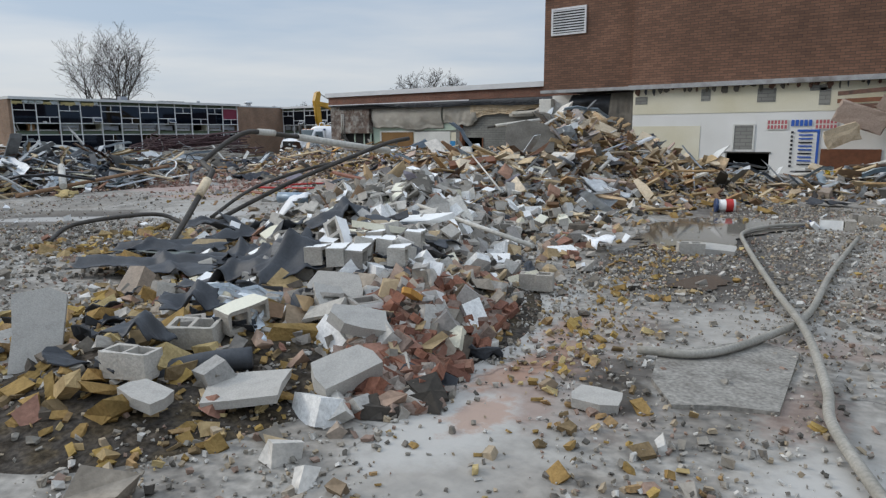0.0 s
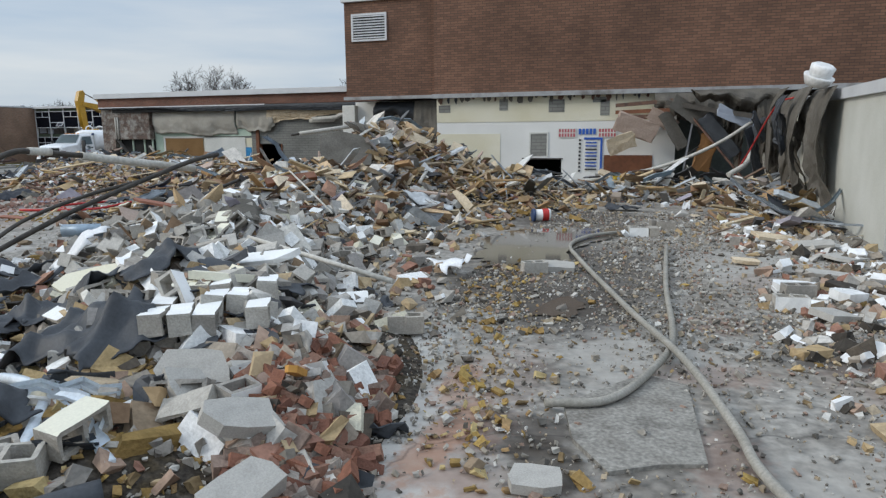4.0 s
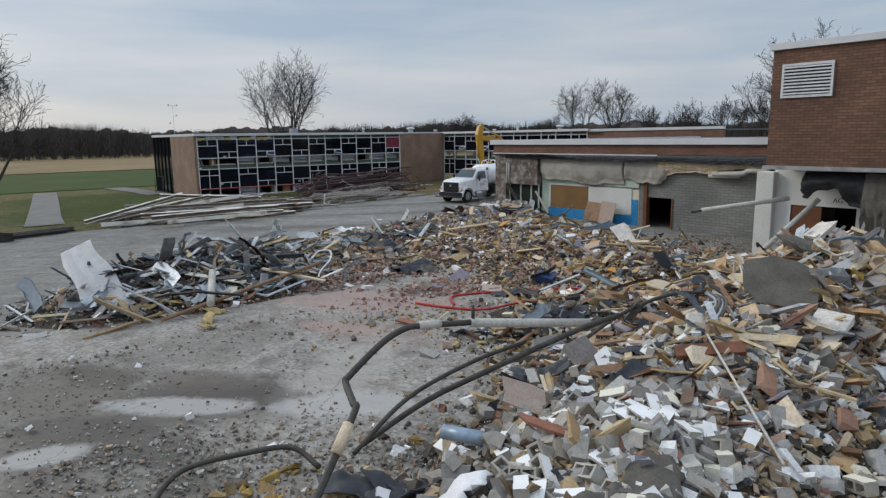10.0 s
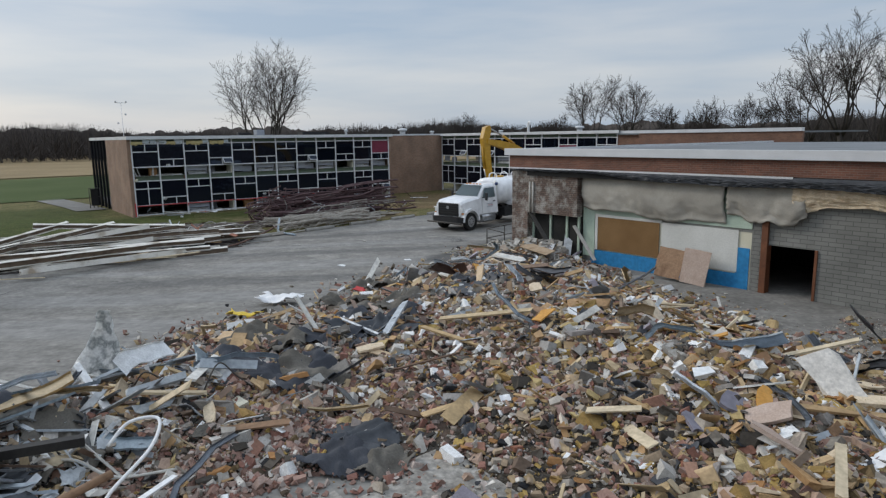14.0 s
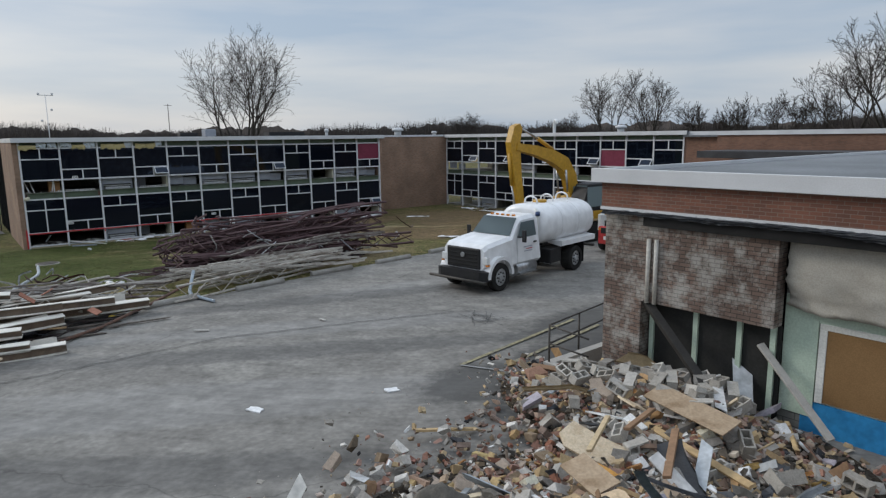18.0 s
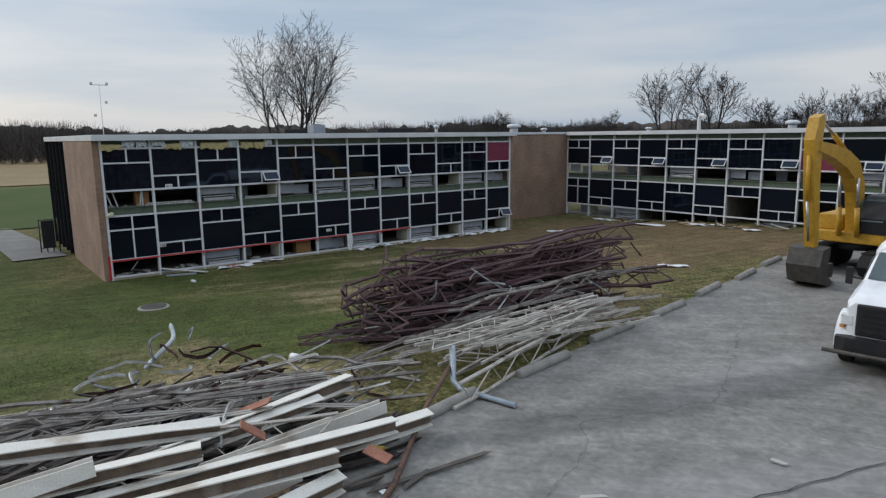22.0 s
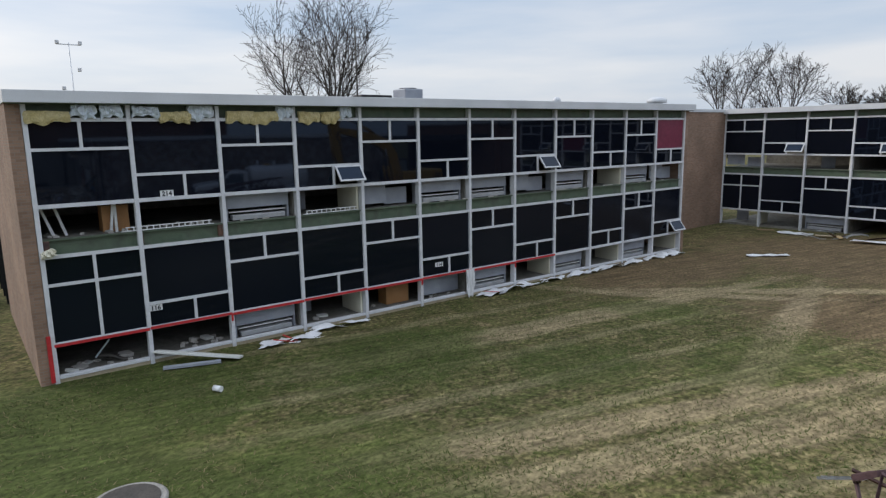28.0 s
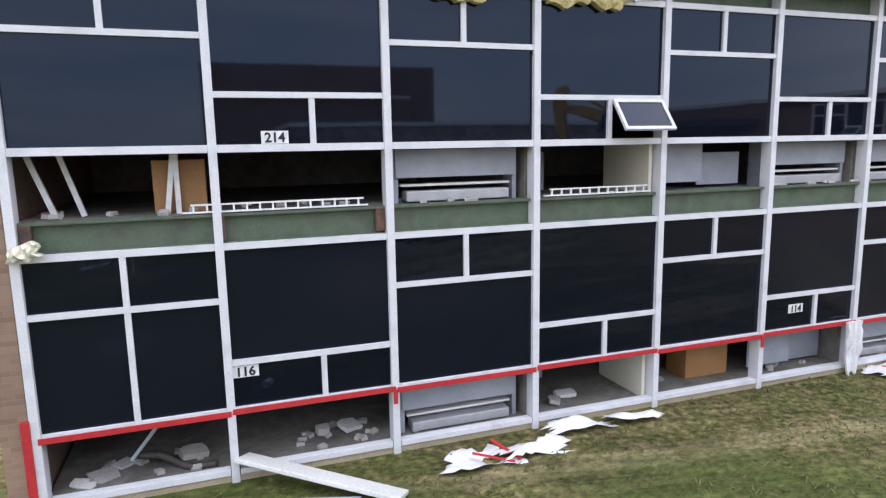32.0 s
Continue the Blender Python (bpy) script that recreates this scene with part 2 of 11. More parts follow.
M_BRICK_TAN = brick_mat("tan_brick", (0.30, 0.19, 0.13), (0.22, 0.13, 0.085), (0.25, 0.20, 0.16))
M_BRICK_PAINT = brick_mat("weathered_brick", (0.20, 0.135, 0.105), (0.13, 0.092, 0.075), (0.085, 0.074, 0.064), scale=1.2, wash=(0.37, 0.35, 0.315))
M_BRICK_BAND = brick_mat("brown_brick", (0.20, 0.085, 0.055), (0.13, 0.06, 0.043), (0.20, 0.155, 0.125))
M_BLOCKWALL = brick_mat("block_wall", (0.235, 0.235, 0.215), (0.19, 0.19, 0.175), (0.13, 0.13, 0.12), scale=2.0)
M_WHITE_WALL = mat("white_painted_wall", [(0.66, 0.66, 0.63), (0.76, 0.76, 0.74)], 0.7, grain=40, stain=0.5, stain_amt=0.10, bump=0.15, spread=0.1)
M_CREAM = mat("cream_paint", [(0.62, 0.58, 0.43), (0.70, 0.67, 0.55)], 0.7, grain=40, stain=0.7, stain_amt=0.12, bump=0.15, spread=0.1)
M_ALU = mat("window_frame_paint", [(0.56, 0.565, 0.58), (0.67, 0.675, 0.69), (0.62, 0.62, 0.63)], 0.55, grain=60, stain=2.2, stain_amt=0.25, bump=0.03, spread=0.15)
M_FASCIA = mat("fascia_metal", [(0.55, 0.56, 0.57), (0.66, 0.67, 0.68)], 0.5, 0.1, grain=50, stain=0.9, stain_amt=0.2, bump=0.03, spread=0.12)
# Near-black: the shade of unlit rooms put into colour; also dark trim.
M_DARK = mat("dark_shade_and_trim", [(0.018, 0.018, 0.018), (0.032, 0.031, 0.03)], 0.9, grain=4, stain=0.6, bump=0.1)
# Room colours are lowered to hold the shade on the floors.
M_ROOM = mat("shaded_room_paint", [(0.13, 0.122, 0.105), (0.22, 0.21, 0.185), (0.17, 0.155, 0.13)], 0.88, grain=9, stain=1.4, stain_amt=0.4, bump=0.25)
M_GREEN = mat("green_steel", [(0.066, 0.098, 0.062), (0.10, 0.132, 0.088), (0.078, 0.092, 0.068)], 0.6, grain=40, stain=2.5, stain_amt=0.3, bump=0.1)
M_ROOF = mat("roof_membrane", [(0.12, 0.13, 0.135), (0.19, 0.20, 0.21)], 0.8, grain=12, stain=0.3, stain_amt=0.3, bump=0.1)
M_REDPAINT = mat("red_tape", [(0.55, 0.03, 0.035), (0.45, 0.03, 0.03)], 0.6, grain=10, bump=0.05)
M_MAROON = mat("maroon_panel", [(0.16, 0.02, 0.045), (0.20, 0.03, 0.06)], 0.5, grain=6, bump=0.05)
# Bed colours are darkened to stand for shadowed gaps between the pieces.
M_RUBBLE = mat("rubble_bed", [(0.022, 0.019, 0.015), (0.085, 0.066, 0.042), (0.078, 0.068, 0.058), (0.042, 0.034, 0.025), (0.11, 0.09, 0.07)], 0.95, grain=26, stain=3.0, stain_amt=0.7, bump=1.0, soft=False)

patches(M_GRASS, ((-27.0, 22.0, 13.0, 8.0, -5), (-35.0, 15.0, 3.0, 7.0, 0), (-25.0, 13.0, 7.0, 4.0, 20)), (0.135, 0.093, 0.052), 0.9)
patches(M_GRASS, ((-25.5, 2.5, 0.7, 9.0, -24), (-27.4, 1.5, 0.55, 9.0, -24), (-33.0, 6.0, 0.7, 12.0, -10), (-26.0, -9.0, 1.6, 6.0, -40), (-20.5, 3.0, 4.0, 7.0, 0), (-19.5, -9.5, 5.0, 5.0, 0), (-30.0, 14.0, 0.5, 7.0, -55), (-33.0, 11.0, 0.5, 6.0, -60), (-28.0, 9.0, 0.6, 8.0, 15)), (0.265, 0.205, 0.12), 0.75, scale=6.5)
patches(M_GRASS, tuple((-36.0 + 1.7 * k, 2.0 - 0.8 * k, 0.32, 12.0, -8 - 2 * k) for k in range(8)), (0.21, 0.175, 0.095), 0.55, scale=7.0)
patches(M_GRASS, ((-37.0, -15.0, 7.0, 8.0, 0), (-29.5, -7.5, 6.0, 4.5, 20), (-23.0, -4.0, 3.0, 4.0, 0), (-28.0, -12.0, 6.0, 4.0, 0), (-35.5, -5.5, 3.5, 4.0, 0)), (0.056, 0.076, 0.018), 0.8, scale=2.6)
patches(M_GRASS, ((-34.0, 1.0, 2.2, 2.6, 10), (-30.5, -3.0, 2.4, 1.8, 30), (-27.5, 6.5, 1.8, 2.6, 0), (-35.0, -12.0, 3.0, 2.5, 0), (-32.0, 9.0, 2.0, 1.4, 20)), (0.066, 0.084, 0.022), 0.5, scale=3.2)
patches(M_SLAB, ((32.7, -24.9, 0.9, 0.8, 0), (32.75, -27.9, 0.5, 0.4, 20), (32.2, -22.0, 1.8, 3.2, 15), (35.6, -25.5, 1.0, 0.6, 0), (31.6, -16.0, 2.0, 2.5, 0), (19.0, -26.0, 1.2, 2.2, 0), (14.9, -17.4, 0.9, 0.5, 30)), (0.062, 0.052, 0.044), 0.75, rough=0.45, scale=2.6)
patches(M_SLAB, ((32.4, -29.3, 0.8, 1.8, 15), (33.6, -26.0, 0.9, 1.2, 0), (35.0, -29.0, 1.2, 1.5, 0), (35.2, -21.0, 1.4, 1.8, 0), (32.0, -27.0, 0.6, 1.0, 0), (19.5, -23.2, 1.0, 3.0, 35)), (0.36, 0.342, 0.31), 0.6, scale=2.4)
patches(M_SLAB, ((18.2, -27.2, 3.4, 2.6, 0), (15.6, -24.5, 1.6, 2.6, 10), (22.0, -28.0, 2.6, 1.8, 0), (20.4, -25.2, 1.2, 0.6, 40)), (0.15, 0.135, 0.115), 0.5, scale=1.8)
patches(M_SLAB, ((19.0, -25.8, 2.2, 0.9, 45), (19.6, -27.8, 2.4, 0.9, 30), (16.2, -27.2, 1.4, 0.6, 20)), (0.07, 0.062, 0.053), 0.7, rough=0.5, scale=2.4)
patches(M_SLAB, ((32.2, -27.4, 0.6, 1.6, -10), (32.5, -28.9, 1.1, 0.5, 20), (36.2, -26.2, 1.3, 1.0, 0), (35.4, -22.2, 1.0, 0.8, 0), (13.8, -19.0, 1.8, 1.2, 30), (17.5, -21.0, 2.6, 1.2, 20)), (0.27, 0.19, 0.155), 0.32, wob=0.7, scale=5.0)
patches(M_SLAB, ((32.25, -28.2, 0.5, 0.35, 20), (32.45, -28.9, 0.35, 0.5, 0), (34.15, -26.3, 0.6, 0.35, 10), (34.35, -24.6, 0.4, 0.4, 0), (34.15, -27.9, 0.3, 0.6, 0)), (0.27, 0.15, 0.11), 0.32, wob=0.8, scale=9.0)
patches(M_SLAB, ((32.3, -24.2, 1.4, 0.9, 0), (33.0, -28.3, 0.3, 0.5, 30), (31.3, -23.2, 0.7, 1.5, 0)), (0.055, 0.044, 0.034), 0.8, rough=0.5, scale=3.0)
patches(M_SLAB, ((31.75, -28.4, 0.38, 1.7, -8), (32.3, -29.5, 0.45, 0.8, 0), (31.35, -26.5, 0.35, 1.0, 0), (34.6, -29.5, 0.7, 1.2, 0)), (0.44, 0.425, 0.395), 0.85, scale=3.4)
patches(M_SLAB, ((32.2, -28.1, 0.22, 0.9, -8), (32.0, -27.1, 0.2, 0.6, 0), (32.4, -29.2, 0.2, 0.4, 0)), (0.33, 0.17, 0.10), 0.55, wob=0.8, scale=9.0)
patches(M_ASPHALT, ((-5.0, -6.0, 1.2, 7.0, -35), (-9.0, -2.0, 0.9, 9.0, -28), (-3.0, -14.0, 1.2, 8.0, -40), (-11.0, 6.0, 1.0, 8.0, -15), (-6.5, -10.0, 0.7, 9.0, -33), (0.0, -17.0, 1.5, 6.0, -50)), (0.25, 0.245, 0.235), 0.5, scale=2.6)
patches(M_ASPHALT, ((-7.5, -4.0, 0.8, 10.0, -30), (-4.0, -10.5, 0.9, 8.0, -38), (-1.0, 3.0, 2.0, 4.0, 0), (-12.0, 0.0, 0.8, 8.0, -20)), (0.085, 0.085, 0.085), 0.45, scale=2.8)

patches(M_RUBBLE, ((13.5, -17.5, 3.2, 2.0, 30), (9.5, -14.5, 3.0, 2.0, 10), (16.5, -14.5, 2.0, 1.2, 30)), (0.20, 0.125, 0.10), 0.7, scale=2.5)
patches(M_SLAB, ((14.0, -19.9, 3.4, 1.5, 25), (15.6, -18.6, 2.4, 1.0, 40), (16.6, -21.5, 1.5, 0.5, 30)), (0.35, 0.245, 0.215), 0.65, scale=4.5)
patches(M_SLAB, ((20.5, -29.5, 3.2, 1.8, 0), (16.5, -28.0, 2.4, 1.6, 20), (18.0, -25.6, 1.4, 0.7, 40)), (0.115, 0.10, 0.082), 0.6, scale=2.0)
# Pale patches paint the sheen of wet pools as plain colour.
patches(M_SLAB, ((19.0, -26.4, 0.5, 1.7, -42), (19.6, -28.7, 0.4, 0.9, -15), (21.0, -24.0, 0.7, 1.6, -35)), (0.40, 0.39, 0.37), 0.8, scale=2.2)
patches(M_SLAB, ((15.07, -17.5, 0.55, 0.85, -20), (17.3, -17.2, 0.5, 0.4, 0)), (0.105, 0.062, 0.052), 0.85, rough=0.5, scale=2.6)


def streaks(m, angle, along, across, lo, hi):
    """Scrubbed streaks in one direction: a noise drawn out along it darkens and lightens the surface."""
    n, l = m.node_tree.nodes, m.node_tree.links
    bs = n["Principled BSDF"]
    tc, mp, ns, mr, mx = n.new("ShaderNodeTexCoord"), n.new("ShaderNodeMapping"), n.new("ShaderNodeTexNoise"), n.new("ShaderNodeMapRange"), n.new("ShaderNodeMix")
    mp.vector_type = "TEXTURE"
    mp.inputs["Rotation"].default_value = (0, 0, radians(angle))
    mp.inputs["Scale"].default_value = (across, along, 1)
    ns.inputs["Scale"].default_value, ns.inputs["Detail"].default_value, ns.inputs["Roughness"].default_value = 1.0, 6, 0.62
    mr.inputs["From Min"].default_value, mr.inputs["From Max"].default_value = 0.3, 0.7
    mr.inputs["To Min"].default_value, mr.inputs["To Max"].default_value = lo, hi
    mx.data_type, mx.blend_type = "RGBA", "MULTIPLY"
    mx.inputs[0].default_value = 1.0
    l.new(tc.outputs["Object"], mp.inputs["Vector"]), l.new(mp.outputs[0], ns.inputs["Vector"]), l.new(ns.outputs[0], mr.inputs["Value"])
    l.new(bs.inputs["Base Color"].links[0].from_socket, mx.inputs[6]), l.new(mr.outputs[0], mx.inputs[7])
    l.new(mx.outputs[2], bs.inputs["Base Color"])


streaks(M_ASPHALT, -32, 2.6, 0.7, 0.86, 1.10)
streaks(M_ASPHALT, 40, 0.5, 1.6, 0.88, 1.12)
streaks(M_ASPHALT, 10, 0.40, 0.30, 0.85, 1.16)
streaks(M_ASPHALT, -50, 1.6, 0.14, 0.90, 1.10)
patches(M_ASPHALT, ((-1.6, 2.5, 2.2, 4.5, 5), (0.2, -1.5, 1.8, 1.8, 0), (-4.0, 5.0, 1.4, 4.0, 0), (-2.0, -1.5, 1.6, 2.2, 0)), (0.070, 0.069, 0.067), 0.75, scale=2.2)


def cracks(m, scale, width, dark):
    """Fine wandering cracks between broad plates."""
    n, l = m.node_tree.nodes, m.node_tree.links
    bs = n["Principled BSDF"]
    tc, ns, ad, vo, mr, mx = n.new("ShaderNodeTexCoord"), n.new("ShaderNodeTexNoise"), n.new("ShaderNodeVectorMath"), n.new("ShaderNodeTexVoronoi"), n.new("ShaderNodeMapRange"), n.new("ShaderNodeMix")
    ns.inputs["Scale"].default_value, ns.inputs["Detail"].default_value = 0.9, 5
    ad.operation = "ADD"
    vo.voronoi_dimensions, vo.feature = "2D", "DISTANCE_TO_EDGE"
    vo.inputs["Scale"].default_value = scale
    mr.inputs["From Min"].default_value, mr.inputs["From Max"].default_value = 0.0, width
    mr.inputs["To Min"].default_value, mr.inputs["To Max"].default_value = dark, 1.0
    mx.data_type, mx.blend_type = "RGBA", "MULTIPLY"
    mx.inputs[0].default_value = 1.0
    l.new(tc.outputs["Object"], ns.inputs["Vector"]), l.new(tc.outputs["Object"], ad.inputs[0]), l.new(ns.outputs["Color"], ad.inputs[1])
    l.new(ad.outputs[0], vo.inputs["Vector"]), l.new(vo.outputs["Distance"], mr.inputs["Value"])
    l.new(bs.inputs["Base Color"].links[0].from_socket, mx.inputs[6]), l.new(mr.outputs[0], mx.inputs[7])
    l.new(mx.outputs[2], bs.inputs["Base Color"])


cracks(M_ASPHALT, 0.09, 0.003, 0.72)
cracks(M_SLAB, 0.3, 0.006, 0.6)
patches(M_GRASS, ((-30.0, -19.5, 12.0, 7.0, 0), (-45.0, -16.0, 10.0, 9.0, 0)), (0.050, 0.066, 0.018), 0.85, scale=1.2)
patches(M_GRASS, ((-31.5, -8.5, 6.0, 3.0, 10), (-27.0, -4.5, 4.5, 3.0, 0), (-34.0, 0.5, 2.6, 3.5, 0), (-24.5, -10.5, 4.0, 3.0, 0), (-30.5, 3.5, 2.2, 1.8, 20)), (0.052, 0.072, 0.018), 0.55, scale=1.4)
patches(M_GRASS, ((-33.0, -7.5, 7.0, 3.5, 0), (-47.0, -10.0, 8.0, 4.0, 0), (-27.5, -5.0, 4.5, 3.5, 0), (-32.0, -17.0, 10.0, 5.0, 0), (-22.5, -15.0, 5.0, 6.0, 0)), (0.050, 0.062, 0.018), 0.5, scale=2.2)
streaks(M_GRASS, -14, 2.2, 0.16, 0.56, 1.26)
streaks(M_GRASS, 60, 0.9, 0.7, 0.84, 1.30)
streaks(M_GRASS, 25, 0.16, 0.09, 0.58, 1.52)


def glass_mat(name, tint, rough=0.03):
    m = bpy.data.materials.new(name)
    m.use_nodes = True
    n, l = m.node_tree.nodes, m.node_tree.links
    bs = n["Principled BSDF"]
    bs.inputs["Base Color"].default_value = (*tint, 1)
    bs.inputs["Roughness"].default_value = rough
    bs.inputs["IOR"].default_value = 1.5
    bs.inputs["Specular IOR Level"].default_value = 0.40
    # Tints reflections blue, putting the sky's hue into the glass.
    bs.inputs["Specular Tint"].default_value = (0.55, 0.72, 1.0, 1)
    tc, ns, bp = n.new("ShaderNodeTexCoord"), n.new("ShaderNodeTexNoise"), n.new("ShaderNodeBump")
    ns.inputs["Scale"].default_value = 0.5
    l.new(tc.outputs["Object"], ns.inputs["Vector"])
    bp.inputs["Strength"].default_value, bp.inputs["Distance"].default_value = 0.04, 0.05
    l.new(ns.outputs[0], bp.inputs["Height"]), l.new(bp.outputs[0], bs.inputs["Normal"])
    return m


M_GLASS = glass_mat("dark_window_pane", (0.004, 0.0055, 0.010))
M_PANEL = glass_mat("dull_black_panel", (0.006, 0.0075, 0.013), 0.14)


# ---- mesh helpers ----
def mesh_object(name, bm, material, parent=None, label=""):
    me = bpy.data.meshes.new(name)
    bm.to_mesh(me)
    bm.free()
    for x in (material if isinstance(material, (list, tuple)) else [material]):
        me.materials.append(x)
    ob = new(name, me)
    if parent is not None:
        ob.parent = parent
    if label:
        ob["label"] = label
    return ob


def part(name, bm, material, parent, label=""):
    return mesh_object(name, bm, material, parent, label)


def share(name, me, parent, m=None):
    ob = new(name, me)
    ob.parent = parent
    if m is not None:
        ob.matrix_local = m
    return ob


def thing(name, m, label, category, group="", kind=""):
    ob = new(name)
    ob.empty_display_size = 0.2
    ob.matrix_world = m
    return tagged(ob, label, category, group, kind)


def box(bm, x0, x1, y0, y1, z0, z1, m=None, bevel=0.0):
    v = [bm.verts.new((x, y, z)) for x in (x0, x1) for y in (y0, y1) for z in (z0, z1)]
    f = [(0, 1, 3, 2), (4, 6, 7, 5), (0, 4, 5, 1), (2, 3, 7, 6), (0, 2, 6, 4), (1, 5, 7, 3)]
    fs = [bm.faces.new([v[i] for i in q]) for q in f]
    if bevel:
        es = list({e for q in fs for e in q.edges})
        r = bmesh.ops.bevel(bm, geom=es, offset=bevel, segments=2, affect="EDGES", profile=0.5)
        v = list({w for q in r["faces"] for w in q.verts} | {w for w in v if w.is_valid})
    if m is not None:
        bmesh.ops.transform(bm, matrix=m, verts=v)
    return v


def boxes(*specs, bevel=0.0):
    bm = bmesh.new()
    for s in specs:
        box(bm, *s, bevel=bevel)
    return bm


def tube(bm, points, radius, sides=8, closed=True):
    """A tube along points; radius may be one number or one a point."""
    pts = [Vector(p) for p in points]
    rs = radius if isinstance(radius, (list, tuple)) else [radius] * len(pts)
    rings = []
    for i, p in enumerate(pts):
        d = (pts[min(i + 1, len(pts) - 1)] - pts[max(i - 1, 0)]).normalized()
        a = d.orthogonal().normalized() if not rings else (prev - prev.dot(d) * d).normalized()
        prev = a
        b = d.cross(a)
        rings.append([bm.verts.new(p + rs[i] * (math.cos(2 * math.pi * k / sides) * a + math.sin(2 * math.pi * k / sides) * b)) for k in range(sides)])
    for r0, r1 in zip(rings, rings[1:]):
        for k in range(sides):
            bm.faces.new((r0[k], r0[(k + 1) % sides], r1[(k + 1) % sides], r1[k])).smooth = True
    if closed:
        bm.faces.new(rings[0][::-1])
        bm.faces.new(rings[-1])
    return bm


def disc(bm, centre, axis, radius, depth, sides=20):
    c, a = Vector(centre), Vector(axis).normalized()
    return tube(bm, [c - a * depth / 2, c + a * depth / 2], radius, sides)


def prism(bm, outline, y0, y1):
    """An outline in x and z drawn out from y0 to y1."""
    a = [bm.verts.new((x, y0, z)) for x, z in outline]
    b = [bm.verts.new((x, y1, z)) for x, z in outline]
    k = len(a)
    bm.faces.new(a), bm.faces.new(b[::-1])
    for i in range(k):
        bm.faces.new((a[i], b[i], b[(i + 1) % k], a[(i + 1) % k]))
    bmesh.ops.recalc_face_normals(bm, faces=bm.faces)
    return bm


def beam_matrix(p, q):
    """A frame at p whose x axis runs to q."""
    p, q = Vector(p), Vector(q)
    x = (q - p).normalized()
    up = Vector((0, 0, 1)) if abs(x.z) < 0.95 else Vector((0, 1, 0))
    y = up.cross(x).normalized()
    z = x.cross(y)
    return Matrix((( x.x, y.x, z.x, p.x), (x.y, y.y, z.y, p.y), (x.z, y.z, z.z, p.z), (0, 0, 0, 1)))


# ---- ground heights ----
def sstep(a, b, x):
    t = np.clip((x - a) / (b - a), 0, 1)
    return t * t * (3 - 2 * t)


YARD_FALL = 0.42


def kerb_x(y):
    """The lawn's edge runs a little askew to the wings."""
    return -15.95 - 0.128 * np.clip(np.asarray(y, float), -26, 29)


def base_z(x, y):
    """The yard falls a little from the annex to the kerb, and the lawn on from there to the classroom wings."""
    return -YARD_FALL * sstep(5.0, -6.0, x) - (1.10 - YARD_FALL) * sstep(kerb_x(y) - 0.3, kerb_x(y) - 18.0, x)


# centre x, y, half lengths, turn in degrees, height
MOUNDS = [
    (29.0, -26.6, 3.0, 1.8, 135, 0.68), (26.3, -23.0, 3.0, 2.4, 120, 0.9), (25.2, -18.2, 3.4, 2.8, 100, 1.15),
    (25.2, -13.2, 3.4, 2.8, 100, 2.15), (28.2, -12.0, 3.2, 2.2, 60, 0.8), (21.0, -15.5, 3.5, 2.2, 60, 0.65),
    (10.5, -8.5, 7.5, 4.5, 160, 0.95), (16.5, -9.5, 4.5, 3.2, 150, 0.75), (5.7, -6.2, 4.0, 3.5, 120, 0.6), (1.9, -0.95, 3.0, 1.5, 0, 0.75),
    (8.9, -22.3, 4.6, 2.8, 104, 1.0), (13.6, -18.3, 2.6, 1.3, 30, 0.02), (6.0, -14.0, 3.2, 3.0, 20, 0.55), (8.5, -17.0, 2.8, 2.2, 0, 0.5),
    (33.5, -9.5, 3.5, 1.7, 0, 0.55), (37.6, -11.5, 1.8, 3.0, 0, 0.6), (36.5, -16.0, 1.1, 1.6, 0, 0.3), (29.8, -29.8, 2.0, 1.6, 120, 0.30), (23.4, -9.4, 3.0, 2.0, 0, 1.35), (31.0, -28.3, 1.3, 0.5, 118, 0.24),
]


def mound_z(x, y):
    h = 0.0 * x
    for cx, cy, a, b, turn, top in MOUNDS:
        c, s = math.cos(radians(turn)), math.sin(radians(turn))
        u, v = (c * (x - cx) + s * (y - cy)) / a, (-s * (x - cx) + c * (y - cy)) / b
        h = h + top * np.exp(-1.6 * (u * u + v * v) ** 1.2) * (1 - 0.45 * np.clip(h, 0, 1.2))
    return h


def rubble_z(x, y):
    h = mound_z(x, y)
    bump = 0.10 * np.sin(2.1 * x + 1.3 * np.sin(1.7 * y)) * np.sin(2.3 * y + 1.1 * np.sin(1.9 * x)) + 0.05 * np.sin(5.3 * x + 2.0 * np.sin(3.1 * y)) * np.sin(4.7 * y + x)
    return h + bump * sstep(0.08, 0.4, h) - 0.05 - YARD_FALL * sstep(5.0, -6.0, x)


def top_z(x, y):
    """The height of what a thing lies on at x, y."""
    x, y = np.asarray(x, float), np.asarray(y, float)
    return np.maximum(base_z(x, y), rubble_z(x, y))


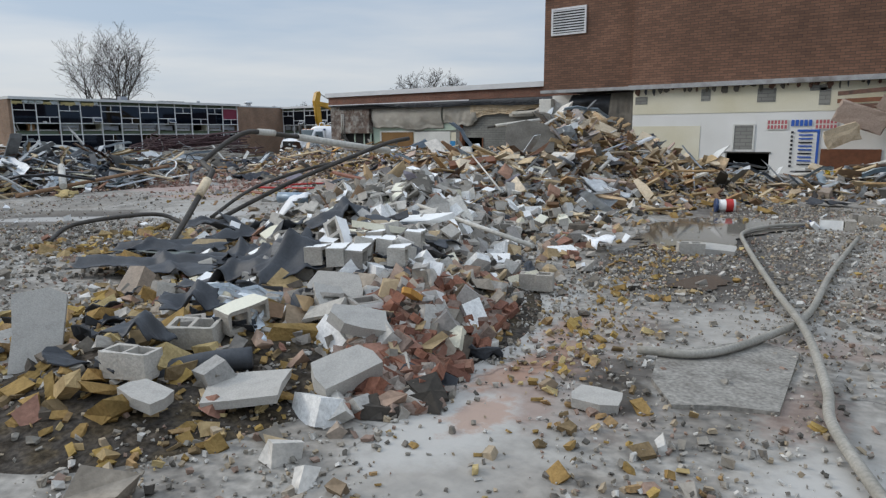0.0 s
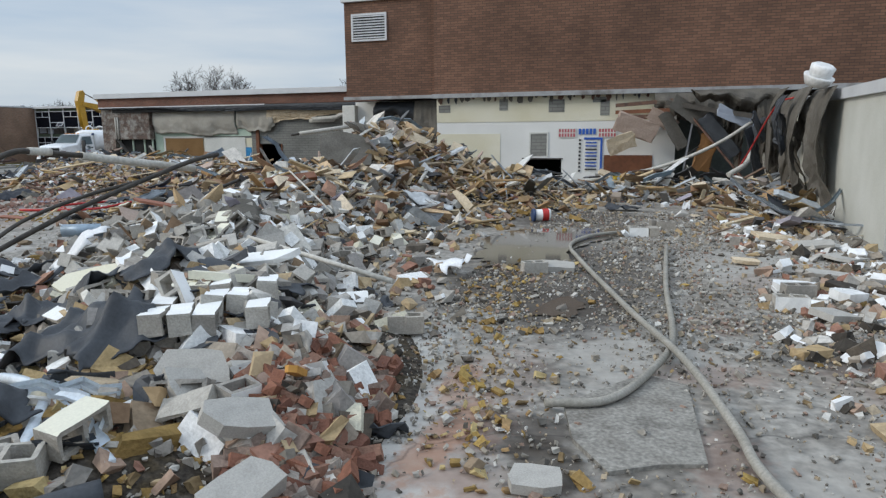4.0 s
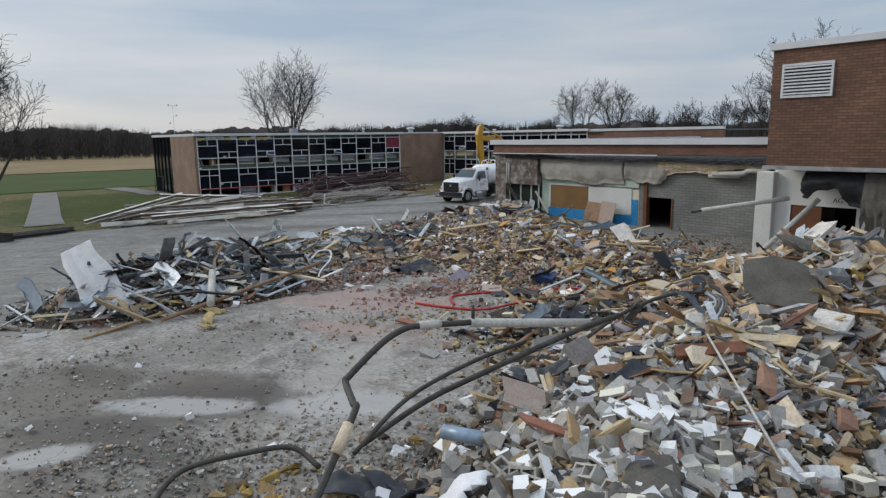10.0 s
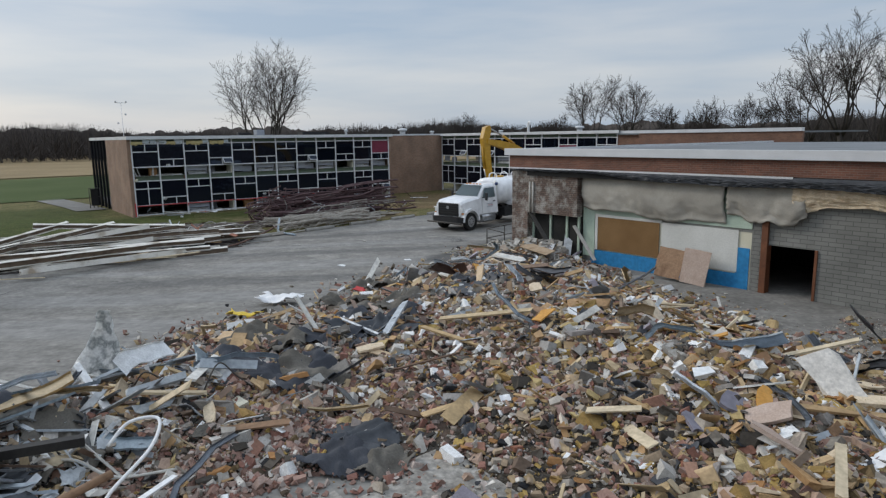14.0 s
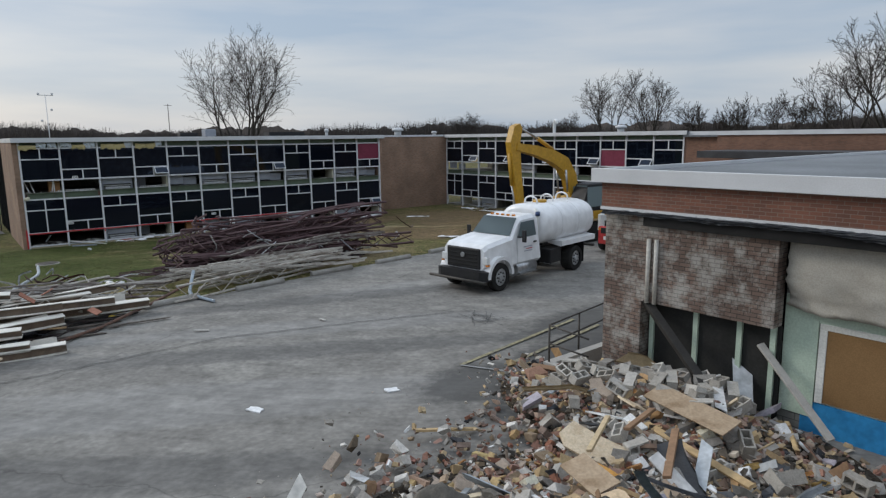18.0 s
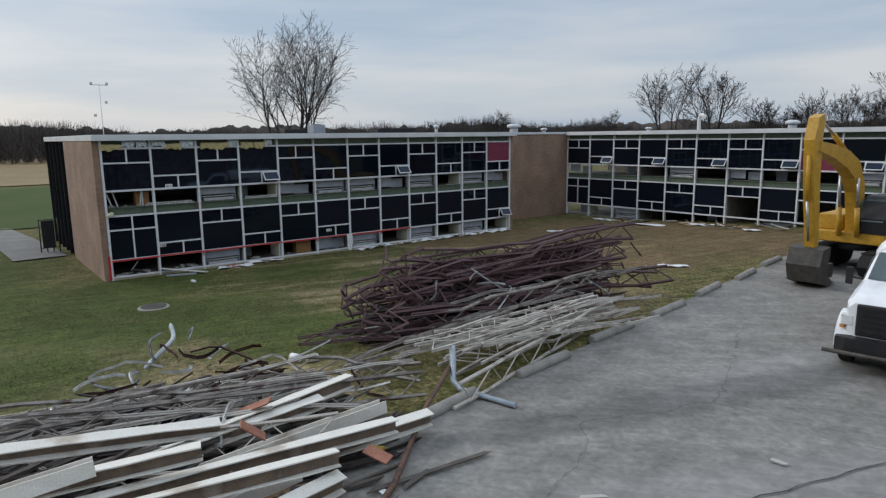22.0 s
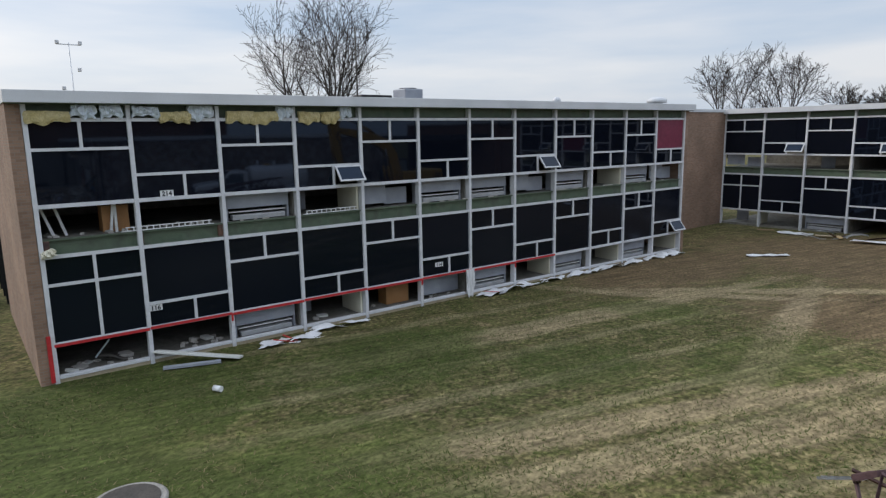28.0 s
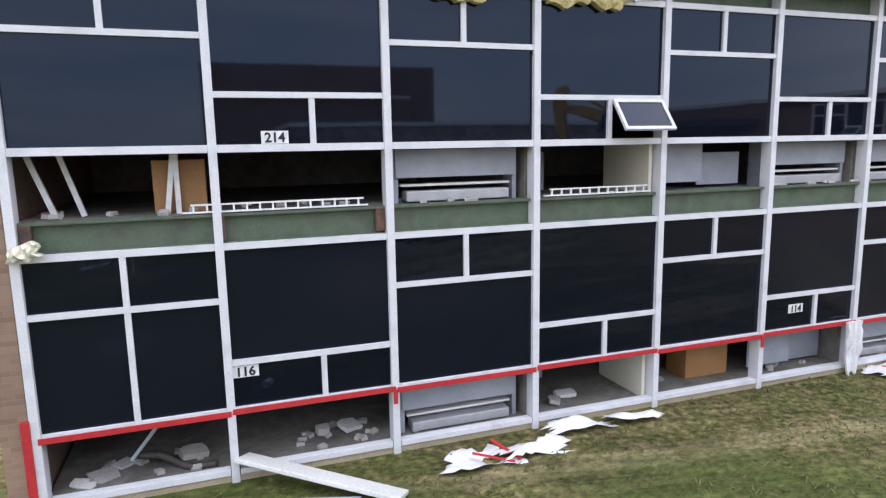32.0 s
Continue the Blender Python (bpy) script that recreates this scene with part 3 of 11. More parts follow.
def grid_mesh(name, xs, ys, zfun, material, label, kind="structure", keep=None, category=""):
    X, Y = np.meshgrid(xs, ys, indexing="ij")
    Z = zfun(X, Y)
    n, m = X.shape
    verts = np.stack([X, Y, Z], -1).reshape(-1, 3)
    i = np.arange(n * m).reshape(n, m)
    q = np.stack([i[:-1, :-1], i[1:, :-1], i[1:, 1:], i[:-1, 1:]], -1).reshape(-1, 4)
    if keep is not None:
        c = verts[q].mean(1)
        q = q[keep(c[:, 0], c[:, 1])]
        used = np.unique(q)
        remap = np.zeros(n * m, int)
        remap[used] = np.arange(len(used))
        verts, q = verts[used], remap[q]
    me = bpy.data.meshes.new(name)
    me.from_pydata(verts.tolist(), [], q.tolist())
    me.materials.append(material)
    me.polygons.foreach_set("use_smooth", [True] * len(q))
    return tagged(new(name, me), label, category or name.split("_")[0], kind=kind)


# ---- ground ----
gx = np.unique(np.concatenate([np.linspace(-1500, -120, 18), np.linspace(-120, -45, 26), np.linspace(-45, -14, 90), np.linspace(-14, 60, 40), np.linspace(60, 1500, 14)]))
gy = np.unique(np.concatenate([np.linspace(-1500, -60, 14), np.linspace(-60, 40, 120), np.linspace(40, 1800, 22)]))


def ground_height(x, y):
    z = base_z(x, y) - 0.12 * sstep(kerb_x(y) - 0.25, kerb_x(y) + 0.1, x) * (np.abs(x) < 70)
    return z + 0.05 * np.sin(0.9 * x + 0.4 * y) * np.sin(0.7 * y) * sstep(-18, -24, x) * (x > -37) * (y < 27)


grid_mesh("ground", gx, gy, ground_height, M_GRASS, "patchy mown lawn going brown, with wheel tracks", category="ground")
yu, yv = np.linspace(0, 1, 110), np.arange(-75, 34, 1.0)
YU, YV = np.meshgrid(yu, yv, indexing="ij")
YX = kerb_x(YV) + 0.06 * np.sin(1.7 * YV) + YU * (62 - kerb_x(YV))
yard = grid_mesh("pavement_yard", yu, yv, lambda x, y: 0 * x, M_ASPHALT, "worn grey asphalt yard with cracks and pale dust", category="pavement")
for v, x, y in zip(yard.data.vertices, YX.ravel(), YV.ravel()):
    v.co = (x, y, 0.012 * math.sin(0.35 * x) * math.sin(0.3 * y) - YARD_FALL * float(sstep(5.0, -6.0, np.float64(x))))


def slab_zone(x, y):
    edge = 0.5 * np.sin(1.3 * x) + 0.3 * np.sin(3.1 * y + x)
    return (x > 13.2 + 0.25 * (y + 20) * (y < -20) + edge * 0.8) & (x < 50) & (y > -60 + edge) & (y < -6)


grid_mesh("floor_slab", np.arange(9, 50.2, 0.4), np.arange(-60, -5.8, 0.4), lambda x, y: 0.035 + 0.012 * np.sin(1.1 * x) * np.sin(0.9 * y + 1), M_SLAB, "broken concrete floor slab, stained and gritty", keep=slab_zone, category="floor")
rub = grid_mesh("rubble_bed", np.arange(-3, 41.5, 0.16), np.arange(-32.5, 0.6, 0.16), rubble_z, M_RUBBLE, "grey and tan demolition rubble heaped on the floor slab", kind="stuff", keep=lambda x, y: rubble_z(x, y) > -0.02 - YARD_FALL * sstep(5.0, -6.0, x), category="rubble")


# ---- classroom wings ----
M_CABINET = mat("grey_cabinet_enamel", [(0.27, 0.29, 0.33), (0.34, 0.36, 0.40)], 0.5, grain=50, stain=2.5, stain_amt=0.15, bump=0.03, spread=0.1)
M_TANWOOD = mat("tan_cupboard_wood", [(0.34, 0.17, 0.065), (0.40, 0.21, 0.09)], 0.6, grain=40, stain=2, stain_amt=0.2, bump=0.05)
M_FOILGREY = mat("heater_fins", [(0.40, 0.41, 0.42), (0.52, 0.53, 0.54)], 0.45, 0.4, grain=60, stain=4, stain_amt=0.3, bump=0.2)
M_WBOARD0 = mat("white_shelf", [(0.62, 0.62, 0.60), (0.70, 0.70, 0.68)], 0.6, grain=50, stain=2, stain_amt=0.15, bump=0.02)
Z_GROUND, Z_SILL1, Z_HEAD1, Z_BEAM, Z_FLOOR2, Z_SILL2, Z_HEAD2, Z_FASCIA, Z_ROOF = -1.08, -0.17, 1.90, 1.95, 2.29, 3.06, 4.99, 5.35, 5.56


def wing(name, m, length, bays, depth, label, maroon, opened, missing_low, end_walls, strips):
    """A two-storey wing in its own frame: x along the glass front, y inward, z up; the front stands at y = 0."""
    w = thing(name, m, label, "building")
    step = length / bays
    part("roof", boxes((-0.35, length + 0.35, -0.30, depth + 0.3, Z_ROOF - 0.10, Z_ROOF + 0.0)), M_ROOF, w, "grey flat roof membrane")
    part("fascia", boxes((-0.37, length + 0.37, -0.36, -0.30, Z_FASCIA, Z_ROOF + 0.06), (-0.37, -0.30, -0.3, depth, Z_FASCIA, Z_ROOF + 0.06), bevel=0.008), M_FASCIA, w, "pale metal roof edge")
    part("soffit", boxes((-0.30, length + 0.30, -0.30, 0.5, Z_FASCIA - 0.02, Z_FASCIA + 0.05)), M_GREEN, w)
    # Ceiling is near-black to stand for shade inside the rooms.
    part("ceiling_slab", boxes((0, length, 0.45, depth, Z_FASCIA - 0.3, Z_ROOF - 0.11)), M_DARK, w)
    part("floor_slab", boxes((0, length, 0.132, depth, Z_FLOOR2 - 0.20, Z_FLOOR2)), M_ROOM, w)
    part("edge_beam", boxes((0, length, 0.10, 0.13, Z_BEAM, Z_FLOOR2 - 0.02), (0, length, 0.02, 0.13, Z_FLOOR2 - 0.03, Z_FLOOR2 + 0.005), (0, length, 0.02, 0.13, Z_BEAM - 0.03, Z_BEAM)), M_GREEN, w, "green painted steel edge beam")
    part("top_beam", boxes((0, length, 0.10, 0.18, Z_HEAD2 + 0.06, Z_FASCIA - 0.02)), M_GREEN, w)
    part("ground_floor", boxes((0, length, 0.05, depth, Z_GROUND - 0.3, Z_GROUND + 0.10)), M_ROOM, w)
    part("back_wall", boxes((0, length, depth - 0.2, depth, Z_GROUND, Z_FASCIA)), M_BRICK_TAN, w)
    part("corridor_wall", boxes((0, length, 5.4, 5.55, Z_GROUND, Z_FASCIA - 0.3)), M_ROOM, w)
    for x0, x1, mt in end_walls:
        part("end_wall", boxes((x0, x1, -0.05, min(depth, 8.3), Z_GROUND - 0.4, Z_FASCIA)), mt, w, "tan brick end wall")
        part("stair_glazing", boxes((x0 + 0.1, x1 - 0.1, 8.3, depth, Z_GROUND - 0.4, Z_FASCIA)), M_GLASS, w, "dark glazed stair end")
        for k in range(6):
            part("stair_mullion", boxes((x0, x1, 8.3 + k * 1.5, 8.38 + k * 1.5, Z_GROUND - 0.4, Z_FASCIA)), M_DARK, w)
    bm = boxes((-0.05, 0.05, -0.07, 0.14, Z_GROUND - 0.1, Z_FASCIA), bevel=0.006)
    me = bpy.data.meshes.new("mullion")
    bm.to_mesh(me)
    bm.free()
    me.materials.append(M_ALU)
    for i in range(bays + 1):
        share("mullion", me, w, pose(i * step, 0, 0))
    # partitions between rooms
    for i in range(3, bays, 3):
        part("partition", boxes((i * step - 0.06, i * step + 0.06, 0.2, 5.4, Z_GROUND + 0.1, Z_FLOOR2 - 0.2), (i * step - 0.06, i * step + 0.06, 0.2, 5.4, Z_FLOOR2, Z_FASCIA - 0.3)), M_ROOM, w)
    rnd = random.Random(name)
    for i in range(bays):
        x0, x1 = i * step + 0.05, (i + 1) * step - 0.05
        xm = (x0 + x1) / 2
        for lo, (zs, zh) in enumerate(((Z_SILL2, Z_HEAD2), (Z_SILL1, Z_HEAD1))):
            top_split = i % 2 == 0
            zb = zh - 0.66 if top_split else zs + 0.62
            b = 0.035
            win = part("window", boxes((x0, x1, -0.05, 0.06, zs - 0.045, zs + 0.045)), M_ALU, w)
            part("head_bar", boxes((x0, x1, -0.05, 0.06, zh - 0.04, zh + 0.04)), M_ALU, win)
            part("transom", boxes((x0, x1, -0.05, 0.05, zb - b, zb + b)), M_ALU, win)
            if top_split:
                part("glazing_bar", boxes((xm - b, xm + b, -0.045, 0.05, zb + b, zh - 0.04)), M_ALU, win)
            else:
                part("glazing_bar", boxes((xm - b + 0.12, xm + b + 0.12, -0.045, 0.05, zs + 0.045, zb - b)), M_ALU, win)
            if i == 0 and lo == 1 and name == "school_wing":
                part("glazing_bar", boxes((xm - b, xm + b, -0.045, 0.05, zs + 0.045, zb - b)), M_ALU, win)
            big = M_PANEL if (lo == 1 and rnd.random() < 0.45) else M_GLASS
            big_z = (zs + 0.045, zb - b) if top_split else (zb + b, zh - 0.04)
            sm_z = (zb + b, zh - 0.04) if top_split else (zs + 0.045, zb - b)
            if (i, lo) not in missing_low:
                mt = M_MAROON if (i, lo) in maroon else big
                part("pane", boxes((x0, x1, 0.0, 0.012, *big_z)), mt, win)
            xs = xm if top_split else xm + 0.12
            part("pane", boxes((x0, xs - b, 0.0, 0.012, *sm_z)), M_GLASS, win)
            if (i, lo) in opened:
                sash = boxes((xs + b, x1, -0.02, 0.02, 0, 0.05), (xs + b, x1, -0.02, 0.02, sm_z[1] - sm_z[0] - 0.05, sm_z[1] - sm_z[0]), (xs + b, xs + b + 0.05, -0.02, 0.02, 0.05, sm_z[1] - sm_z[0] - 0.05), (x1 - 0.05, x1, -0.02, 0.02, 0.05, sm_z[1] - sm_z[0] - 0.05))
                hinge = pose(0, -0.05, sm_z[1]) @ pose(0, 0, 0, -38) @ pose(0, 0, sm_z[0] - sm_z[1])
                so = part("open_sash", sash, M_ALU, win, "window sash tilted open")
                so.matrix_local = hinge
                po = part("pane", boxes((xs + b + 0.05, x1 - 0.05, -0.006, 0.006, 0.05, sm_z[1] - sm_z[0] - 0.05)), M_GLASS, win)
                po.matrix_local = hinge
            else:
                part("pane", boxes((xs + b, x1, 0.0, 0.012, *sm_z)), M_GLASS, win)
            # what shows in the opened strip below the sill
            zf = (Z_FLOOR2 if lo == 0 else Z_GROUND + 0.10)
            kind = strips[lo][i]
            if kind == "h":
                cab = part("heater_cabinet", boxes((x0 + 0.12, x1 - 0.12, 0.25, 0.28, zf + 0.34, zs - 0.06)), M_CABINET, w, "opened grey heater cabinet under the window")
                for xa in (x0 + 0.10, x1 - 0.16):
                    part("cabinet_side", boxes((xa, xa + 0.06, 0.29, 0.6, zf, zs - 0.06)), M_CABINET, cab)
                part("heater_core", boxes((x0 + 0.25, x1 - 0.25, 0.2, 0.45, zf + 0.02, zf + 0.16), bevel=0.015), M_FOILGREY, cab, "finned heater core")
                part("cabinet_shelf", boxes((x0 + 0.2, x1 - 0.2, 0.3, 0.55, zf + 0.22, zf + 0.25)), M_WBOARD0, cab)
            if kind in "sc":
                part("side_panel", boxes((x1 - 0.09, x1 - 0.03, 0.1, 1.3, zf, zs - 0.05)), M_CREAM, w, "cream cupboard side")
                part("back_panel", boxes((x0 + 0.2, x0 + 0.9, 1.5, 1.55, zf, zs - 0.15)), M_TANWOOD if kind == "c" else M_CABINET, w)
            if kind == "c":
                part("cupboard", boxes((x0 + 0.75, x0 + 1.35, 0.7, 1.2, zf, zs - 0.08), bevel=0.01), M_TANWOOD, w, "tan wooden cupboard")
            if kind == "p":
                part("hung_panel", boxes((x0 + 0.03, xm - 0.03, 0.30, 0.32, zf + 0.12, zs - 0.05)), M_CABINET, w, "blue-grey sheet panel behind the sill")
                part("hung_panel", boxes((xm + 0.05, x1 - 0.1, 0.5, 0.52, zf + 0.05, zs - 0.2)), M_CABINET, w, "blue-grey sheet panel behind the sill")
            if name == "school_wing" and kind == "o" and i == 0 and lo == 0:
                part("cupboard", boxes((x0 + 1.35, x1 - 0.05, 0.5, 1.0, zf, zs - 0.12), bevel=0.01), M_TANWOOD, w, "tan wooden cupboard")
            if kind == "t":
                part("cupboard", boxes((x0 + 1.0, x1 - 0.12, 0.5, 1.0, zf, zs - 0.10), bevel=0.01), M_TANWOOD, w, "tan wooden cupboard")
    return w


AX, AY0, ALEN = -37.74, -6.47, 25.3
wing_a = wing("school_wing", pose(AX, AY0, 0, 0, 0, 88.57), ALEN, 12, 16.0, "two-storey brick classroom wing stripped to its window frames", {(11, 0)}, {(3, 0), (7, 0), (11, 1)}, set(), ((-0.34, -0.06, M_BRICK_TAN), (ALEN + 0.06, ALEN + 0.3, M_BRICK_TAN)), ("oohsphhphshp", "oohstphshshs"))
BX0, BY, BLEN = -40.5, 29.0, 25.1
wing_b = wing("school_wing", pose(BX0, BY, 0, 0, 0, 0), BLEN, 11, 13.0, "two-storey classroom wing with dark panes and open sashes", {(8, 0)}, {(1, 0), (3, 0), (5, 0), (7, 0), (9, 0)}, {(6, 1), (8, 1)}, (), ("posohopsohs", "sohoosohoso"))
M_BLACKROOF = mat("dark_canopy_metal", [(0.030, 0.030, 0.032), (0.055, 0.055, 0.058)], 0.6, grain=20, stain=1.5, stain_amt=0.3, bump=0.1)
link = thing("corner_wall", pose(-40.5, 19.5, 0), "blank tan brick wall at the inner corner of the wings", "wall", kind="structure")
part("brick_wall", boxes((-0.3, 0.0, 0.0, 9.4, -1.6, 5.45)), M_BRICK_TAN, link)
part("coping", boxes((-0.36, 0.06, 0.0, 9.5, 5.45, 5.62), bevel=0.01), M_FASCIA, link)
part("roof", boxes((-13, -0.3, 0.0, 9.4, 5.3, 5.44)), M_ROOF, link)
M_BRICK_EAST = brick_mat("red_brown_brick", (0.225, 0.115, 0.075), (0.15, 0.078, 0.052), (0.15, 0.115, 0.09))
east = thing("brick_block", pose(BX0 + BLEN + 0.05, BY, 0), "low tan brick building end beside the classroom wing", "building")
part("front_wall", boxes((0.0, 2.6, 0.0, 0.3, -1.3, 5.3), (2.6, 16, -0.6, -0.3, -1.3, 5.3), (2.6, 2.9, -0.3, 0.3, -1.3, 5.3)), M_BRICK_EAST, east)
part("coping", boxes((0.0, 2.6, -0.1, 0.3, 5.3, 5.56), (2.6, 16, -0.7, -0.3, 5.3, 5.56)), M_FASCIA, east)
part("roof", boxes((0, 16, -0.3, 12, 5.2, 5.32)), M_ROOF, east)
# Flat dark panel stands for the doorway and the canopy's shade.
part("door_shade_panel", boxes((7.0, 15.5, -0.66, -0.61, -1.3, 3.6)), M_DARK, east, "near-black panel for the doorway and the shade under the canopy")
part("canopy", boxes((3.4, 15, -4.4, -0.62, 4.0, 4.4)), M_BLACKROOF, east, "dark flat entrance canopy")

# ---- low annex ----
annex = thing("annex", pose(0, 0, 0), "low brick annex with its front torn open and peeling membrane", "building")
part("roof", boxes((-0.25, 20.2, -0.1, 26, 4.42, 4.56)), M_ROOF, annex, "grey flat roof membrane")
part("parapet_cap", boxes((-0.3, 20.2, -0.16, -0.1, 4.38, 4.68), (-0.3, -0.24, -0.1, 26, 4.38, 4.66), bevel=0.01), M_FASCIA, annex, "pale metal roof edge")
part("brick_band", boxes((-0.12, 20.2, 0.0, 0.35, 3.86, 4.42)), M_BRICK_BAND, annex)
part("side_wall", boxes((-0.1, 0.3, 0.36, 26, -0.4, 4.40)), M_BRICK_PAINT, annex)
part("corner_pier", boxes((-0.1, 3.6, 0.15, 0.5, 1.9, 3.86), (-0.1, 0.85, 0.15, 0.5, -0.4, 1.9)), M_BRICK_PAINT, annex, "weathered brick corner")
for spec in ((3.6, 11.1, 0.6, 0.8, 1.95, 3.86), (3.6, 4.2, 0.6, 0.8, -0.5, 1.95), (10.6, 11.1, 0.6, 0.8, -0.5, 1.95), (12.6, 17.0, 0.6, 0.8, -0.5, 3.86), (11.1, 12.6, 0.6, 0.8, 1.6, 3.86)):
    part("front_wall", boxes(spec), M_BLOCKWALL, annex)
part("class_wall", boxes((4.2, 10.6, 0.62, 0.78, -0.5, 1.95)), M_CREAM, annex)
# Walls and floor coloured near-black for the unlit room.
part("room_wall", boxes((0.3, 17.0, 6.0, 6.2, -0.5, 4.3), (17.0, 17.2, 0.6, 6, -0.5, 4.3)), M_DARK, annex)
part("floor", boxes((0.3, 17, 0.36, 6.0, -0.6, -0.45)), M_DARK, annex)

# ---- tall hall ----
M_LEDGE = mat("grey_steel_ledge", [(0.26, 0.265, 0.27), (0.38, 0.385, 0.39), (0.20, 0.19, 0.18)], 0.6, 0.1, grain=30, stain=1.6, stain_amt=0.35, bump=0.1)
hall = thing("brick_hall", pose(0, 0, 0), "tall dark red brick hall with its lower wall stripped", "building")
part("lower_block", boxes((20.2, 24.45, -5.9, 14, 3.75, 7.72)), M_BRICK, hall)
part("lower_coping", boxes((20.1, 24.45, -6.02, 14, 7.72, 7.95), bevel=0.01), M_FASCIA, hall)
part("upper_wall", boxes((24.45, 62, -6.3, 18, 3.75, 11.5)), M_BRICK, hall)
part("belt", boxes((20.15, 24.4, -6.1, -5.7, 3.62, 3.75), (24.4, 62, -6.5, -6.0, 3.58, 3.75)), M_LEDGE, hall, "grey steel ledge under the brickwork")
for spec in ((24.5, 28.23, -6.15, -5.95, -0.4, 3.58), (28.23, 29.75, -6.15, -5.95, 1.1, 3.58), (29.75, 34.0, -6.15, -5.95, -0.4, 3.58), (28.23, 29.75, -6.15, -5.95, -0.4, 0.45)):
    part("white_wall", boxes(spec), M_WHITE_WALL, hall)
# Inner wall's near-black colour is the hall's indoor shade.
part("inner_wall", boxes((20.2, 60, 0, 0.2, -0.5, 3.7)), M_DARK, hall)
part("side_wall", boxes((20.2, 20.5, -3, 14, -0.5, 3.7)), M_BLOCKWALL, hall)
wing_wall = thing("return_wall", pose(37.5, -18.8, 0), "cream painted block wall left standing", "wall", kind="structure")
M_PALEWALL = mat("pale_wall_paint", [(0.50, 0.50, 0.445), (0.60, 0.60, 0.55)], 0.75, grain=30, stain=0.9, stain_amt=0.18, bump=0.15, spread=0.12)
part("block_wall", boxes((0.0, 0.3, 0.0, 12.2, -0.3, 2.9)), M_PALEWALL, wing_wall)



# ---- debris materials ----
M_CMU = mat("concrete_block", [(0.44, 0.415, 0.37), (0.36, 0.335, 0.295), (0.49, 0.465, 0.42), (0.39, 0.36, 0.315), (0.31, 0.29, 0.26)], 0.9, grain=60, stain=13, stain_amt=0.22, bump=0.4, rand="object")
M_LUMPS = mat("grey_concrete_lumps", [(0.38, 0.36, 0.325), (0.27, 0.25, 0.225), (0.44, 0.42, 0.385), (0.21, 0.195, 0.175), (0.34, 0.28, 0.225), (0.48, 0.46, 0.43)], 0.9, grain=40, stain=13, stain_amt=0.22, bump=0.5, rand="island")
M_CMU_I = mat("concrete_block_rubble", [(0.43, 0.42, 0.395), (0.34, 0.33, 0.31), (0.48, 0.47, 0.44), (0.78, 0.775, 0.76), (0.38, 0.365, 0.335), (0.80, 0.80, 0.78), (0.30, 0.28, 0.26), (0.64, 0.61, 0.49), (0.76, 0.76, 0.74)], 0.9, grain=40, stain=13, stain_amt=0.22, bump=0.4, rand="island")
M_BLOCKPAINT = mat("white_block_paint", [(0.80, 0.80, 0.78), (0.84, 0.84, 0.83), (0.72, 0.69, 0.56), (0.82, 0.82, 0.80)], 0.6, grain=60, stain=3, stain_amt=0.12, bump=0.1, rand="object", spread=0.1)
M_BRK = mat("red_brick", [(0.245, 0.115, 0.078), (0.18, 0.088, 0.064), (0.255, 0.145, 0.105), (0.29, 0.215, 0.175), (0.34, 0.30, 0.26), (0.275, 0.125, 0.082), (0.22, 0.165, 0.135)], 0.9, grain=60, stain=14, stain_amt=0.35, bump=0.5, rand="object")
M_BRK_I = mat("brick_rubble", [(0.245, 0.115, 0.078), (0.18, 0.088, 0.064), (0.255, 0.145, 0.105), (0.29, 0.215, 0.175), (0.34, 0.30, 0.26), (0.275, 0.125, 0.082), (0.22, 0.165, 0.135)], 0.9, grain=50, stain=14, stain_amt=0.35, bump=0.5, rand="island")
M_INSUL = mat("yellow_foam", [(0.42, 0.29, 0.10), (0.30, 0.20, 0.075), (0.48, 0.37, 0.18), (0.20, 0.145, 0.08), (0.36, 0.24, 0.12), (0.45, 0.33, 0.17), (0.34, 0.22, 0.085)], 0.95, grain=35, stain=8, stain_amt=0.4, bump=0.8, rand="island")
M_CHIP = mat("stone_chips", [(0.35, 0.32, 0.28), (0.14, 0.118, 0.095), (0.45, 0.42, 0.375), (0.42, 0.31, 0.175), (0.07, 0.062, 0.053), (0.62, 0.59, 0.54), (0.31, 0.17, 0.125), (0.27, 0.205, 0.14), (0.40, 0.285, 0.215), (0.24, 0.215, 0.18), (0.48, 0.37, 0.23), (0.36, 0.31, 0.25)], 0.9, grain=30, stain=6, stain_amt=0.35, bump=0.5, rand="island")
M_WOOD = mat("raw_lumber", [(0.50, 0.36, 0.19), (0.42, 0.28, 0.14), (0.58, 0.46, 0.29), (0.26, 0.16, 0.09), (0.64, 0.54, 0.38), (0.20, 0.15, 0.11), (0.54, 0.40, 0.23)], 0.8, grain=14, stain=4, stain_amt=0.35, bump=0.3, rand="island")
M_WOOD_O = mat("loose_lumber", [(0.48, 0.34, 0.18), (0.40, 0.27, 0.14), (0.54, 0.42, 0.26), (0.28, 0.17, 0.10), (0.58, 0.48, 0.33)], 0.8, grain=14, stain=4, stain_amt=0.35, bump=0.3, rand="object")
